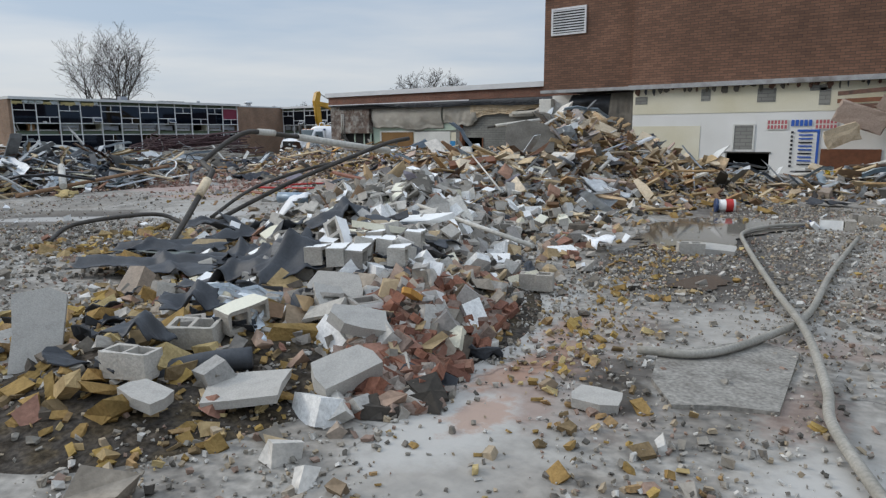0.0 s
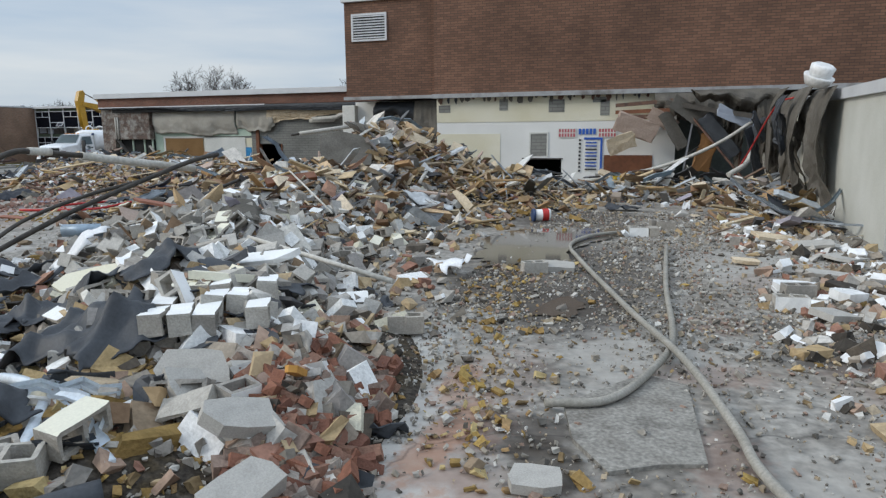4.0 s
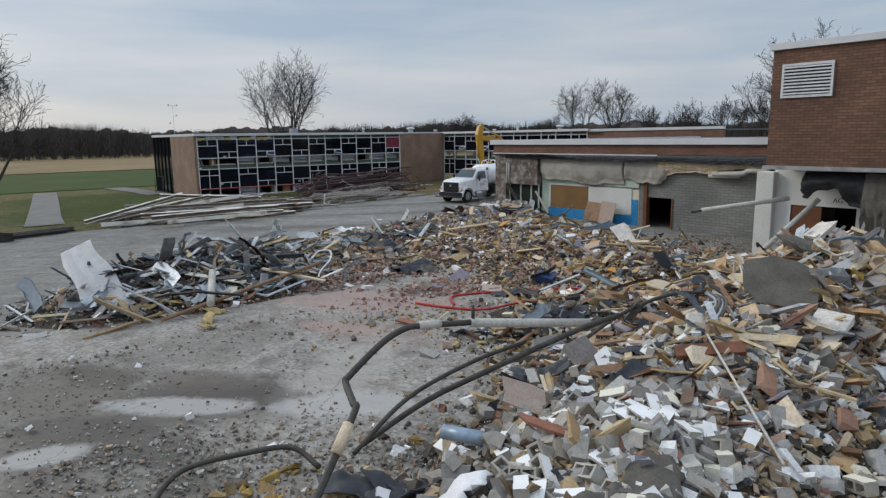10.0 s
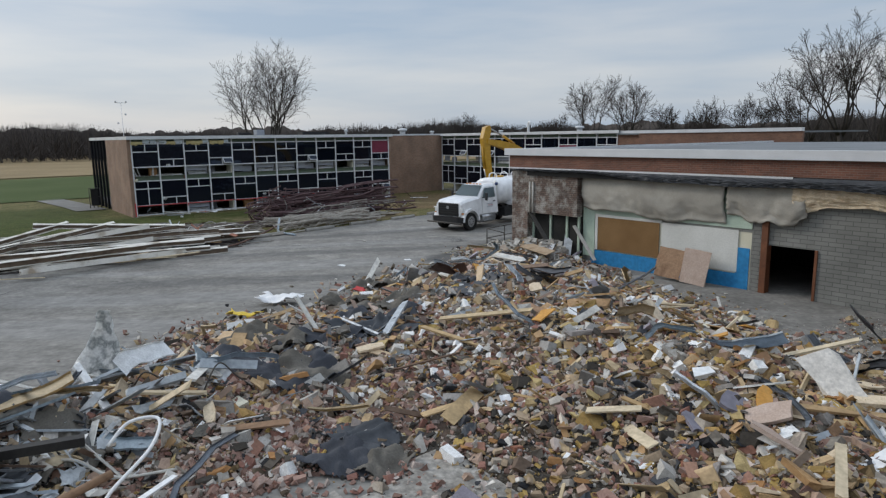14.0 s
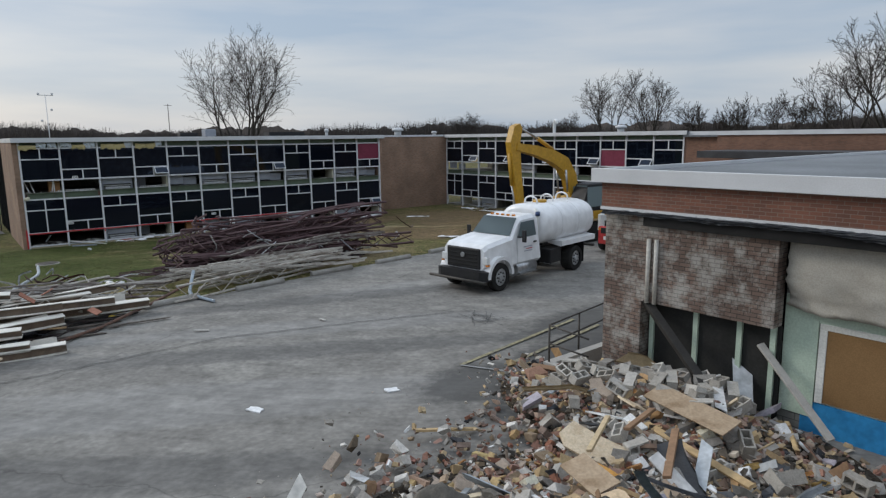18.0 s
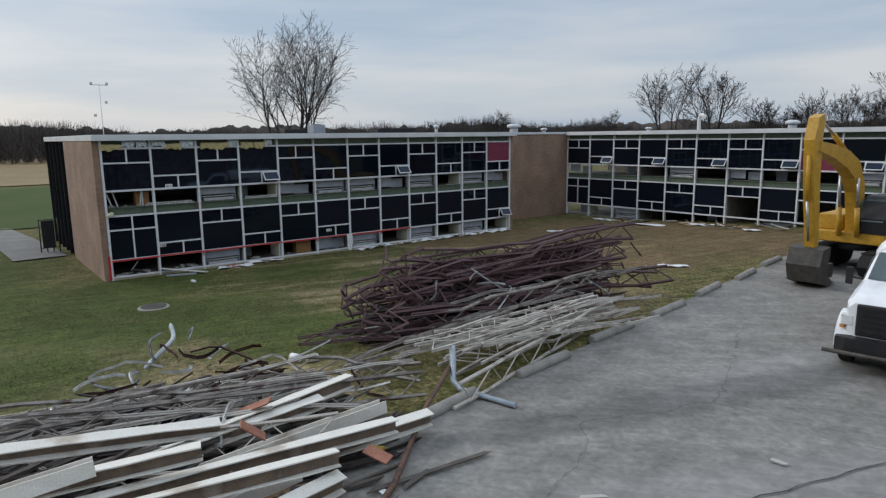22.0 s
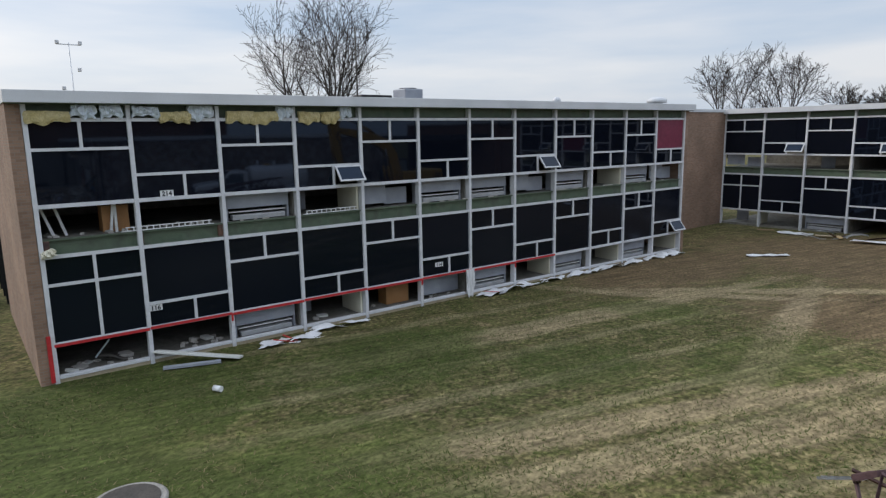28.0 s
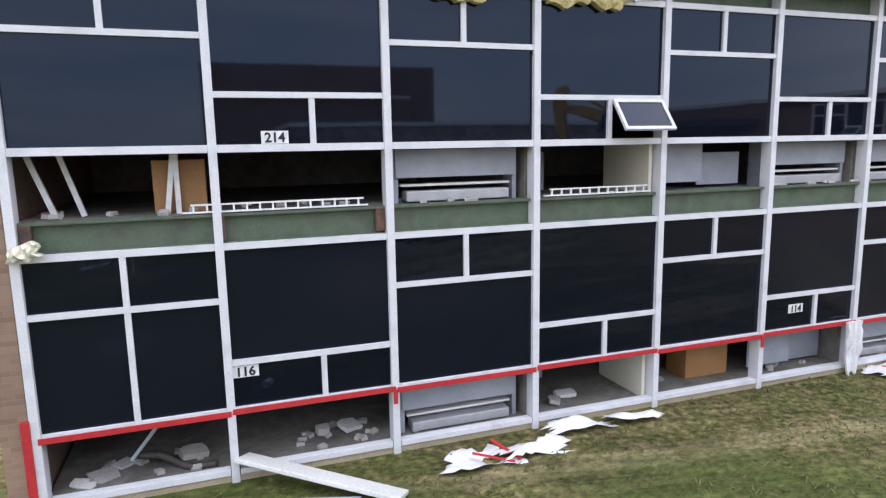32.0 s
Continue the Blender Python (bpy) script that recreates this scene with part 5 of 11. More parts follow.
scatter("rubble", rs, [zone(rs, 7500, NEAR, 0.68), zone(rs, 19000, FIELD_, 0.68), zone(rs, 8000, PEAK, 0.66), zone(rs, 5500, RIGHT + METAL, 0.7), within(rs, 130, 31.5, 37.2, -31, -16), within(rs, 900, 34.9, 37.2, -27.5, -16), brick_fan(rs, 500), CORNER], [(0.04, 0.16), (0.035, 0.12), (0.03, 0.085)], M_CHIP, "broken concrete and plaster lumps", "rubble", jitter=0.22)
scatter("concrete_lumps", rs, [within(rs, 260, -1.0, 6.0, -7.5, -0.4), zone(rs, 260, FIELD_, 0.6), zone(rs, 200, NEAR, 0.7), zone(rs, 120, RIGHT)], [(0.12, 0.32), (0.08, 0.22), (0.05, 0.15)], M_LUMPS, "larger broken lumps of grey concrete", "rubble", tilt=0.45, jitter=0.2)
yel = [within(rs, 230, 27.2, 30.6, -31.2, -28.4), zone(rs, 2600, [(3, 1), (4, 1.2), (2, 0.4), (18, 1)], 0.75), zone(rs, 4800, [(6, 1), (7, 2.0), (12, 0.3), (13, 0.5), (5, 1.2)], 0.6), zone(rs, 600, RIGHT), within(rs, 170, 22.5, 27.5, -28.5, -25.5), zone(rs, 150, METAL), within(rs, 240, 6.0, 13.0, -3.5, -0.3)]
scatter("insulation_scraps", rs, yel, [(0.05, 0.22), (0.04, 0.15), (0.025, 0.07)], M_INSUL, "torn yellow foam insulation scraps", "insulation", tilt=0.45, jitter=0.22)
scatter("insulation_crumbs", rs, [within(rs, 1000, 27.0, 31.4, -31.2, -28.2), crumb_line(rs, 420, 0.26), within(rs, 160, 31.3, 36.5, -30, -17), within(rs, 420, 16.0, 19.0, -23.0, -18.0), zone(rs, 13000, [(6, 1), (7, 1.8), (12, 0.4), (13, 0.7), (5, 1.2), (3, 0.8), (4, 1)], 0.7), within(rs, 350, 22.5, 27.5, -28.5, -25.5)], [(0.02, 0.08), (0.02, 0.06), (0.012, 0.03)], M_INSUL, "small yellow insulation crumbs", "insulation", tilt=0.5, jitter=0.22)
scatter("brick_rubble", rs, [brick_fan(rs, 620), zone(rs, 700, FIELD_), within(rs, 520, -0.6, 3.4, -5.2, -0.9), zone(rs, 150, PEAK)], [(0.05, 0.17), (0.045, 0.09), (0.035, 0.06)], M_BRK_I, "broken red and mortar-covered bricks", "brick", tilt=0.5, jitter=0.07)
scatter("splinters", rs, [zone(rs, 2300, PEAK, 0.6), zone(rs, 520, FIELD_, 0.6), zone(rs, 600, RIGHT), zone(rs, 220, METAL)], [(0.15, 0.7), (0.02, 0.07), (0.012, 0.035)], M_WOOD, "splintered lumber and lath", "lumber", tilt=0.45, jitter=0.06, lift=1.5)
scatter("board_scraps", rs, [zone(rs, 1700, PEAK, 0.6), zone(rs, 300, FIELD_, 0.62), zone(rs, 420, RIGHT), zone(rs, 250, NEAR), zone(rs, 200, METAL)], [(0.08, 0.36), (0.06, 0.22), (0.012, 0.045)], M_BOARD, "torn tan and white wall board pieces", "board", tilt=0.6, jitter=0.2, lift=2.4)
scatter("board_chips", rs, [zone(rs, 3000, FIELD_, 0.62), zone(rs, 1200, PEAK, 0.65)], [(0.05, 0.2), (0.04, 0.12), (0.015, 0.045)], M_PALEBOARD, "small chips of tan board and wood", "board", tilt=0.55, jitter=0.22, lift=1.5)
# Dark pieces deepen the rubble: soil, and shade put in as colour.
scatter("dark_crumbs", rs, [zone(rs, 6500, FIELD_, 0.66), zone(rs, 1800, PEAK, 0.6), zone(rs, 2600, [(5, 1)], 0.6), zone(rs, 2200, [(7, 1)], 0.6), zone(rs, 3200, METAL, 0.6)], [(0.03, 0.13), (0.025, 0.1), (0.015, 0.06)], M_DARKCHIP, "dark crumbs that stand for soil and shaded gaps in the rubble", "rubble", tilt=0.6, jitter=0.24)
scatter("plaster_crumbs", rs, [zone(rs, 29000, [(12, 1.6), (13, 1.8), (8, 1), (6, 1.2), (7, 0.8), (9, 0.9)], 0.66), within(rs, 5200, 10.5, 16.0, -20.2, -15.0), within(rs, 900, 12.0, 15.0, -24.0, -19.0)], [(0.03, 0.12), (0.025, 0.09), (0.02, 0.06)], M_PINKCHIP, "pinkish brown plaster and brick crumbs", "rubble", tilt=0.6, jitter=0.24)
scatter("torn_boards", rs, [zone(rs, 560, [(2, 0.5), (3, 1.6), (4, 1.1), (18, 1.0), (5, 0.3)], 0.5), zone(rs, 70, FIELD_, 0.6), zone(rs, 60, RIGHT)], [(0.2, 0.6), (0.1, 0.28), (0.02, 0.06)], M_PEAKBOARD, "torn pale tan boards with splintered ends", "board", tilt=0.55, jitter=0.16, lift=2.0)
scatter("metal_scraps", rs, [zone(rs, 620, METAL, 0.55), zone(rs, 260, PEAK), zone(rs, 200, FIELD_), zone(rs, 300, RIGHT)], [(0.2, 1.1), (0.03, 0.14), (0.004, 0.03)], M_TIN, "bent strips of grey sheet metal and studs", "scrap metal", tilt=0.5, jitter=0.1, lift=6.0)
crumpled("metal_sheets", rs, [zone(rs, 120, METAL, 0.55), zone(rs, 40, PEAK), zone(rs, 40, RIGHT)], 0.3, 0.8, M_TIN, "crumpled sheets of grey and white metal", "scrap metal", fold=0.2)
crumpled("membrane_scraps", rs, [zone(rs, 260, FIELD_), zone(rs, 190, METAL, 0.5), zone(rs, 100, NEAR), zone(rs, 150, PEAK), zone(rs, 170, [(5, 1)], 0.55), zone(rs, 120, RIGHT), within(rs, 40, 27, 30.5, -31, -28)], 0.12, 0.42, M_MEMB, "torn black roofing membrane scraps", "membrane", fold=0.24)
crumpled("felt_scraps", rs, [zone(rs, 130, FIELD_), zone(rs, 60, PEAK), within(rs, 90, -0.5, 6.5, -9.5, -2)], 0.15, 0.5, M_FELT, "torn grey felt scraps", "membrane", fold=0.22)
crumpled("paper_scraps", rs, [zone(rs, 110, FIELD_), zone(rs, 110, PEAK), zone(rs, 60, RIGHT), zone(rs, 50, METAL)], 0.08, 0.28, M_SHEETWHITE, "torn white paper and plastic scraps", "scrap", fold=0.25)
scatter("white_scraps", rs, [zone(rs, 700, FIELD_), zone(rs, 420, PEAK), zone(rs, 300, RIGHT), zone(rs, 160, NEAR), within(rs, 60, 31, 37, -30, -15), within(rs, 150, 34.9, 37.2, -26, -16), zone(rs, 160, METAL), within(rs, 30, 14, 24, -29, -20)], [(0.04, 0.17), (0.03, 0.11), (0.02, 0.06)], M_WHITE, "white plaster and foam scraps", "scrap", tilt=0.5, jitter=0.2, lift=1.0)

# block rubble past the countable ones
bx, by = (np.concatenate(p) for p in zip(zone(rs, 400, NEAR, 0.6), zone(rs, 150, [(2, 1), (5, 1)], 0.6), zone(rs, 140, FIELD_)))
ok = in_bounds(bx, by) & ~bare_floor(bx, by)
bx, by = bx[ok], by[ok]
n = len(bx)
half = np.where(rs.rand(n) < 0.5, 1.0, 0.5)
bv = (CUBE[None] + rs.uniform(-0.07, 0.07, (n, 8, 3))) * np.stack([0.39 * half, 0.19 + 0 * half, 0.19 - 0.11 * (rs.rand(n) < 0.4)], 1)[:, None]
bv = np.einsum("nij,nkj->nki", turns(rs, n, 0.6), bv) + np.stack([bx, by, top_z(bx, by) + 0.05], 1)[:, None]
merged("block_rubble", bv, CUBE_Q, M_CMU_I, "broken grey concrete block pieces", "rubble")


def lay(me, name, label, category, group, x, y, lift, yaw, tx=0.0, ty=0.0, z=None):
    ob = new(name, me)
    ob.matrix_world = pose(x, y, (float(top_z(x, y)) if z is None else z) + lift, tx, ty, yaw)
    return tagged(ob, label, category, group)


# ---- blocks and bricks, piece by piece ----
px, py = (np.concatenate(p) for p in zip(zone(rs, 230, [(0, 1.5), (1, 1.8)], 0.56), zone(rs, 60, [(2, 1.6), (5, 0.6)], 0.5)))
for i, (x, y) in enumerate(zip(px, py)):
    if in_bounds(np.array(x), np.array(y)) and not bare_floor(np.array(x), np.array(y)) and not (x > 30.35 and -29.9 < y < -27.1 and x + 0.73 * (y + 28.2) > 30.35):
        k = rb.random()
        me, tx, lab = (BLOCKS[3 + rb.randrange(3)], -90, "white-painted concrete block tumbled on the rubble heap") if k < 0.5 else ((BLOCKS[rb.randrange(3)], 90, "loose hollow concrete block, chipped, on the rubble heap") if k < 0.85 else (BLOCKS[rb.choice((0, 1, 2, 6, 7))], 0, "loose hollow concrete block, chipped, on the rubble heap"))
        lay(me, "concrete_block", lab, "block", "loose concrete blocks", float(x), float(y), rb.uniform(0.04, 0.14), rb.gauss(140, 40), tx + rb.gauss(0, 24), rb.gauss(0, 18))
# the white-painted stack that still hangs together
for j in range(3):
    for i in range(5 - j % 2):
        for lev in range(2):
            x, y = 29.42 + 0.175 * i * 1.0 - 0.20 * j + 0.16 * lev, -28.08 + 0.125 * i + 0.37 * j
            if lev == 0 or (i + 2 * j) % 4 != 3:
                lay(BLOCKS[3 + rb.randrange(3)] if lev else BLOCKS[rb.randrange(3)], "concrete_block", "white-painted concrete block still stacked with others" if lev else "grey concrete block under the white stack", "block", "white stacked blocks", x, y, 0.05 + 0.2 * lev, 120 + rb.uniform(-5, 5), -90 + rb.uniform(-6, 6), rb.uniform(-5, 5), z=0.40 + 0.02 * j)
for x, y, yaw, tx in ((33.2, -18.3, 10, 0), (33.5, -18.2, 100, 90), (33.5, -17.0, 20, 0), (33.75, -17.2, 5, 0), (31.8, -22.5, 30, 0), (30.05, -29.85, 60, 0), (30.15, -29.9, 30, 12), (30.9, -28.75, 70, 8), (30.3, -30.5, 20, 0), (30.45, -28.8, 25, 60), (35.4, -23.0, 15, 0), (35.2, -23.7, 5, 0), (35.0, -19.2, 70, 0), (31.05, -26.0, 20, 0)):
    lay(BLOCKS[rb.randrange(len(BLOCKS))], "concrete_block", "hollow concrete block lying loose on the slab", "block", "loose concrete blocks", x, y, 0.13, yaw, tx, 0)
for i in range(64):
    x, y = (rb.uniform(-0.4, 3.6), rb.uniform(-1.5, -0.25)) if i < 44 else (rb.uniform(-0.6, 5.6), rb.uniform(-3.0, -0.5))
    lay(BLOCKS[rb.randrange(3)], "concrete_block", "grey concrete block by the annex corner", "block", "blocks at the annex corner", x, y, rb.uniform(0.12, 0.26), rb.uniform(0, 360), rb.choice((0, 90, 25)), rb.uniform(-25, 25))
FAN = [q.tolist() for q in brick_fan(np.random.RandomState(3), 280)]
for i in range(280):
    x, y = FAN[0][i], FAN[1][i]
    if i > 215:
        x, y = rb.uniform(-0.8, 2.2), rb.uniform(-3.6, -0.9)
    lay(BRICKS[rb.randrange(4)], "brick", "loose red brick with mortar stuck to it", "brick", "loose bricks", x, y, rb.uniform(0.03, 0.08), rb.uniform(0, 360), rb.uniform(-40, 40), rb.uniform(-30, 30))

# ---- planks ----
PLANKS = [chunk_mesh("plank", L, w, t, 0.02, M_WOOD_O, rb) for L, w, t in ((1.7, 0.09, 0.04), (1.2, 0.14, 0.04), (2.4, 0.12, 0.045), (0.9, 0.2, 0.025), (1.2, 0.3, 0.02))]
for i in range(150):
    zx, zy = zone(rs, 1, PEAK if i < 85 else (FIELD_ if i < 118 else RIGHT), 0.55)
    if in_bounds(zx, zy)[0] and not open_slab(zx, zy)[0]:
        lay(PLANKS[rb.randrange(5)], "plank", "splintered brown timber plank on the heap", "plank", "loose planks", float(zx[0]), float(zy[0]), 0.16, rb.uniform(0, 360), rb.uniform(-30, 30), rb.uniform(-22, 22))


# ---- sheets ----
def sheet(name, cx, cy, w, h, yaw, material, label, category, lift=0.06, fold=0.10, seed=0, tilt=0.0, thick=0.012, drape=1.0, z=None, cut=0.12, under=None, crease=0.0):
    """A draped sheet with torn edges, soft folds, a few sharp creases and real thickness."""
    rnd = random.Random(seed)
    under = under or (lambda x, y: float(lie_z(np.float64(x), np.float64(y))))
    nx, ny = max(8, int(w / 0.08)), max(8, int(h / 0.08))
    if crease:
        nx, ny = 2 * nx, 2 * ny
    nx, ny = min(nx, 48), min(ny, 40)
    bm = bmesh.new()
    c, s = math.cos(radians(yaw)), math.sin(radians(yaw))
    ph = [rnd.uniform(0, 6) for _ in range(6)]
    base = under(cx, cy) if z is None else z
    ragu = [cut * rnd.choice((-1.4, -0.6, 0.0, 0.5, 0.9)) for _ in range(ny + 1)]
    ragv = [cut * rnd.choice((-1.4, -0.6, 0.0, 0.5, 0.9)) for _ in range(nx + 1)]
    slant = rnd.uniform(-0.5, 0.5) if cut > 0.1 else 0.0
    lines = [(rnd.uniform(0, 3.14), rnd.uniform(-0.4, 0.4) * h, rnd.uniform(-0.3, 1.0) * crease) for _ in range(6)]
    g = []
    for i in range(nx + 1):
        row = []
        for j in range(ny + 1):
            u, v = i / nx - 0.5, j / ny - 0.5
            eu = 1 + slant * v + ragu[j] * abs(2 * u) ** 3 + cut * math.sin(9 * v + ph[0])
            ev = 1 - 0.6 * slant * u + ragv[i] * abs(2 * v) ** 3 + cut * math.sin(8 * u + ph[2])
            a, b = u * w * eu, v * h * ev
            x, y = cx + c * a - s * b, cy + s * a + c * b
            zz = drape * under(x, y) + (1 - drape) * base + lift + tilt * b
            zz += 0.55 * fold * abs(math.sin(7.3 * a + 5.1 * b + ph[2]) * math.sin(9.4 * b - 4.7 * a + ph[3])) + 0.05 * fold * rnd.uniform(-1, 1) * (fold > 0.03)
            zz += fold * (math.sin(4.1 * a + 1.3 * b + ph[4]) * math.sin(2.2 * b + ph[5]) + 0.5 * math.sin(8.7 * b - 3 * a + ph[0]))
            for turn, off, high in lines:
                zz += high * max(0.0, 1 - abs(a * math.cos(turn) + b * math.sin(turn) - off) / 0.10)
            row.append(bm.verts.new((x, y, max(zz, under(x, y) + 0.012))))
        g.append(row)
    for i in range(nx):
        for j in range(ny):
            bm.faces.new((g[i][j], g[i + 1][j], g[i + 1][j + 1], g[i][j + 1])).smooth = True
    ob = mesh_object(name, bm, material)
    mod = ob.modifiers.new("thickness", "SOLIDIFY")
    mod.thickness = thick
    return tagged(ob, label, category)


for cx, cy, w, h, yaw, mt, fold in ((28.7, -28.15, 1.9, 0.75, 20, M_MEMB, 0.13), (26.4, -28.2, 2.0, 0.8, 25, M_MEMB, 0.12), (29.4, -26.45, 1.3, 0.45, 10, M_MEMB, 0.14), (29.35, -28.3, 0.7, 0.6, 60, M_MEMB, 0.22), (25.4, -27.3, 1.6, 0.9, 35, M_MEMB, 0.12), (27.2, -27.2, 1.6, 0.6, 30, M_MEMB, 0.18), (28.3, -26.6, 0.9, 0.6, 70, M_MEMB, 0.2), (30.0, -30.3, 0.5, 0.3, 20, M_MEMB, 0.12), (29.6, -29.6, 0.5, 0.3, 70, M_MEMB, 0.14),
                              (7.7, -15.9, 2.4, 1.1, 70, M_CLOTH, 0.16), (7.0, -13.6, 2.2, 1.0, 60, M_CLOTH, 0.17), (6.1, -11.4, 2.2, 1.2, 30, M_CLOTH, 0.17), (6.2, -7.8, 1.6, 1.0, 0, M_MEMB, 0.15), (4.8, -10.2, 2.2, 1.2, 70, M_FELT, 0.16), (8.6, -15.0, 2.0, 1.1, 100, M_CLOTH, 0.18), (21.0, -17.0, 1.3, 0.9, 40, M_CLOTH, 0.17), (20.4, -17.4, 0.9, 0.7, 100, M_FELT, 0.16), (23.2, -16.9, 1.1, 0.8, 10, M_MEMB, 0.14), (11.9, -15.9, 1.3, 0.9, 40, M_CLOTH, 0.2), (12.5, -15.4, 0.9, 0.6, 100, M_FELT, 0.18), (8.6, -14.6, 1.5, 0.8, 50, M_FELT, 0.16), (5.1, -20.4, 1.4, 0.8, 20, M_MEMB, 0.15), (1.8, -8.6, 1.6, 1.0, 40, M_FELT, 0.25), (3.2, -10.6, 1.5, 0.9, 80, M_FELT, 0.25), (2.0, -6.4, 1.2, 0.9, 10, M_FELT, 0.25), (4.1, -7.6, 1.3, 0.8, 60, M_MEMB, 0.25), (9.2, -23.2, 1.6, 1.0, 30, M_MEMB, 0.2), (11.6, -22.8, 1.1, 0.7, 80, M_TINW, 0.15), (8.6, -21.0, 1.2, 0.8, 130, M_TINW, 0.2), (8.2, -24.6, 1.2, 0.9, 40, M_TINW, 0.2), (6.3, -14.6, 2.2, 1.2, 20, M_FELT, 0.2), (7.2, -12.0, 2.6, 1.2, 70, M_MEMB, 0.2), (6.7, -8.6, 1.8, 1.6, 10, M_MEMB, 0.22), (11.4, -15.2, 1.3, 0.9, 15, M_MEMB, 0.2), (10.2, -21.0, 2.2, 1.1, 80, M_MEMB, 0.2), (24.2, -21.5, 1.4, 0.9, 30, M_FELT, 0.15), (27.2, -24.3, 1.2, 0.8, 60, M_FELT, 0.14), (17.2, -15.6, 1.4, 0.8, 30, M_MEMB, 0.16), (9.4, -19.4, 1.6, 1.0, 0, M_FELT, 0.18), (5.2, -10.0, 1.6, 0.9, 120, M_FELT, 0.18), (20.6, -18.2, 1.2, 0.7, 60, M_MEMB, 0.15), (32.6, -13.8, 0.9, 0.5, 15, M_MEMB, 0.08)):
    sheet("membrane_sheet", cx, cy, w, h, yaw, mt, "crumpled dark roofing membrane lying over the rubble" if mt in (M_MEMB, M_CLOTH) else "crumpled blue-grey metal sheet on the scrap" if mt is M_TINW else "crumpled grey felt sheet lying over the rubble", "membrane", fold=0.35 * fold if mt is M_MEMB else 0.7 * fold, seed=cx, lift=0.15 if cx > 25 and cy < -26 else 0.08, crease=0.12 if mt is M_MEMB else 0.09, cut=0.06)
sheet("grey_green_panel", 25.4, -27.5, 1.3, 0.7, 15, M_GRNSHEET, "flat grey-green sheet lying on torn membrane", "panel", lift=0.16, fold=0.01, seed=2, cut=0.03)
sheet("tin_sheet", 27.9, -16.6, 1.3, 0.6, -10, M_TIN, "creased pale grey tin sheet on the heap", "sheet metal", lift=0.25, fold=0.06, seed=4, cut=0.05)
sheet("white_cloth", 30.5, -22.9, 0.4, 0.9, 30, M_SHEETWHITE, "crumpled white plastic sheet on wet ground", "plastic sheet", fold=0.10, lift=0.1, seed=5)


def broken_slab(name, x, y, w, h, thick, m, material, label, category, seed, sides=8):
    """A broken plate: an uneven outline with straight breaks and real thickness."""
    rnd = random.Random(seed)
    bm = bmesh.new()
    ring_ = []
    for k in range(sides):
        a = 2 * math.pi * (k + rnd.uniform(-0.25, 0.25)) / sides
        r = rnd.uniform(0.78, 1.08) / max(abs(math.cos(a)), abs(math.sin(a)))
        ring_.append((0.5 * w * r * math.cos(a), 0.5 * h * r * math.sin(a)))
    top = [bm.verts.new((p, q, thick / 2)) for p, q in ring_]
    bot = [bm.verts.new((p * rnd.uniform(0.93, 1.04), q * rnd.uniform(0.93, 1.04), -thick / 2)) for p, q in ring_]
    bm.faces.new(top), bm.faces.new(bot[::-1])
    for k in range(sides):
        bm.faces.new((top[k], bot[k], bot[(k + 1) % sides], top[(k + 1) % sides]))
    bmesh.ops.recalc_face_normals(bm, faces=bm.faces)
    ob = mesh_object(name, bm, material)
    ob.matrix_world = m
    return tagged(ob, label, category)


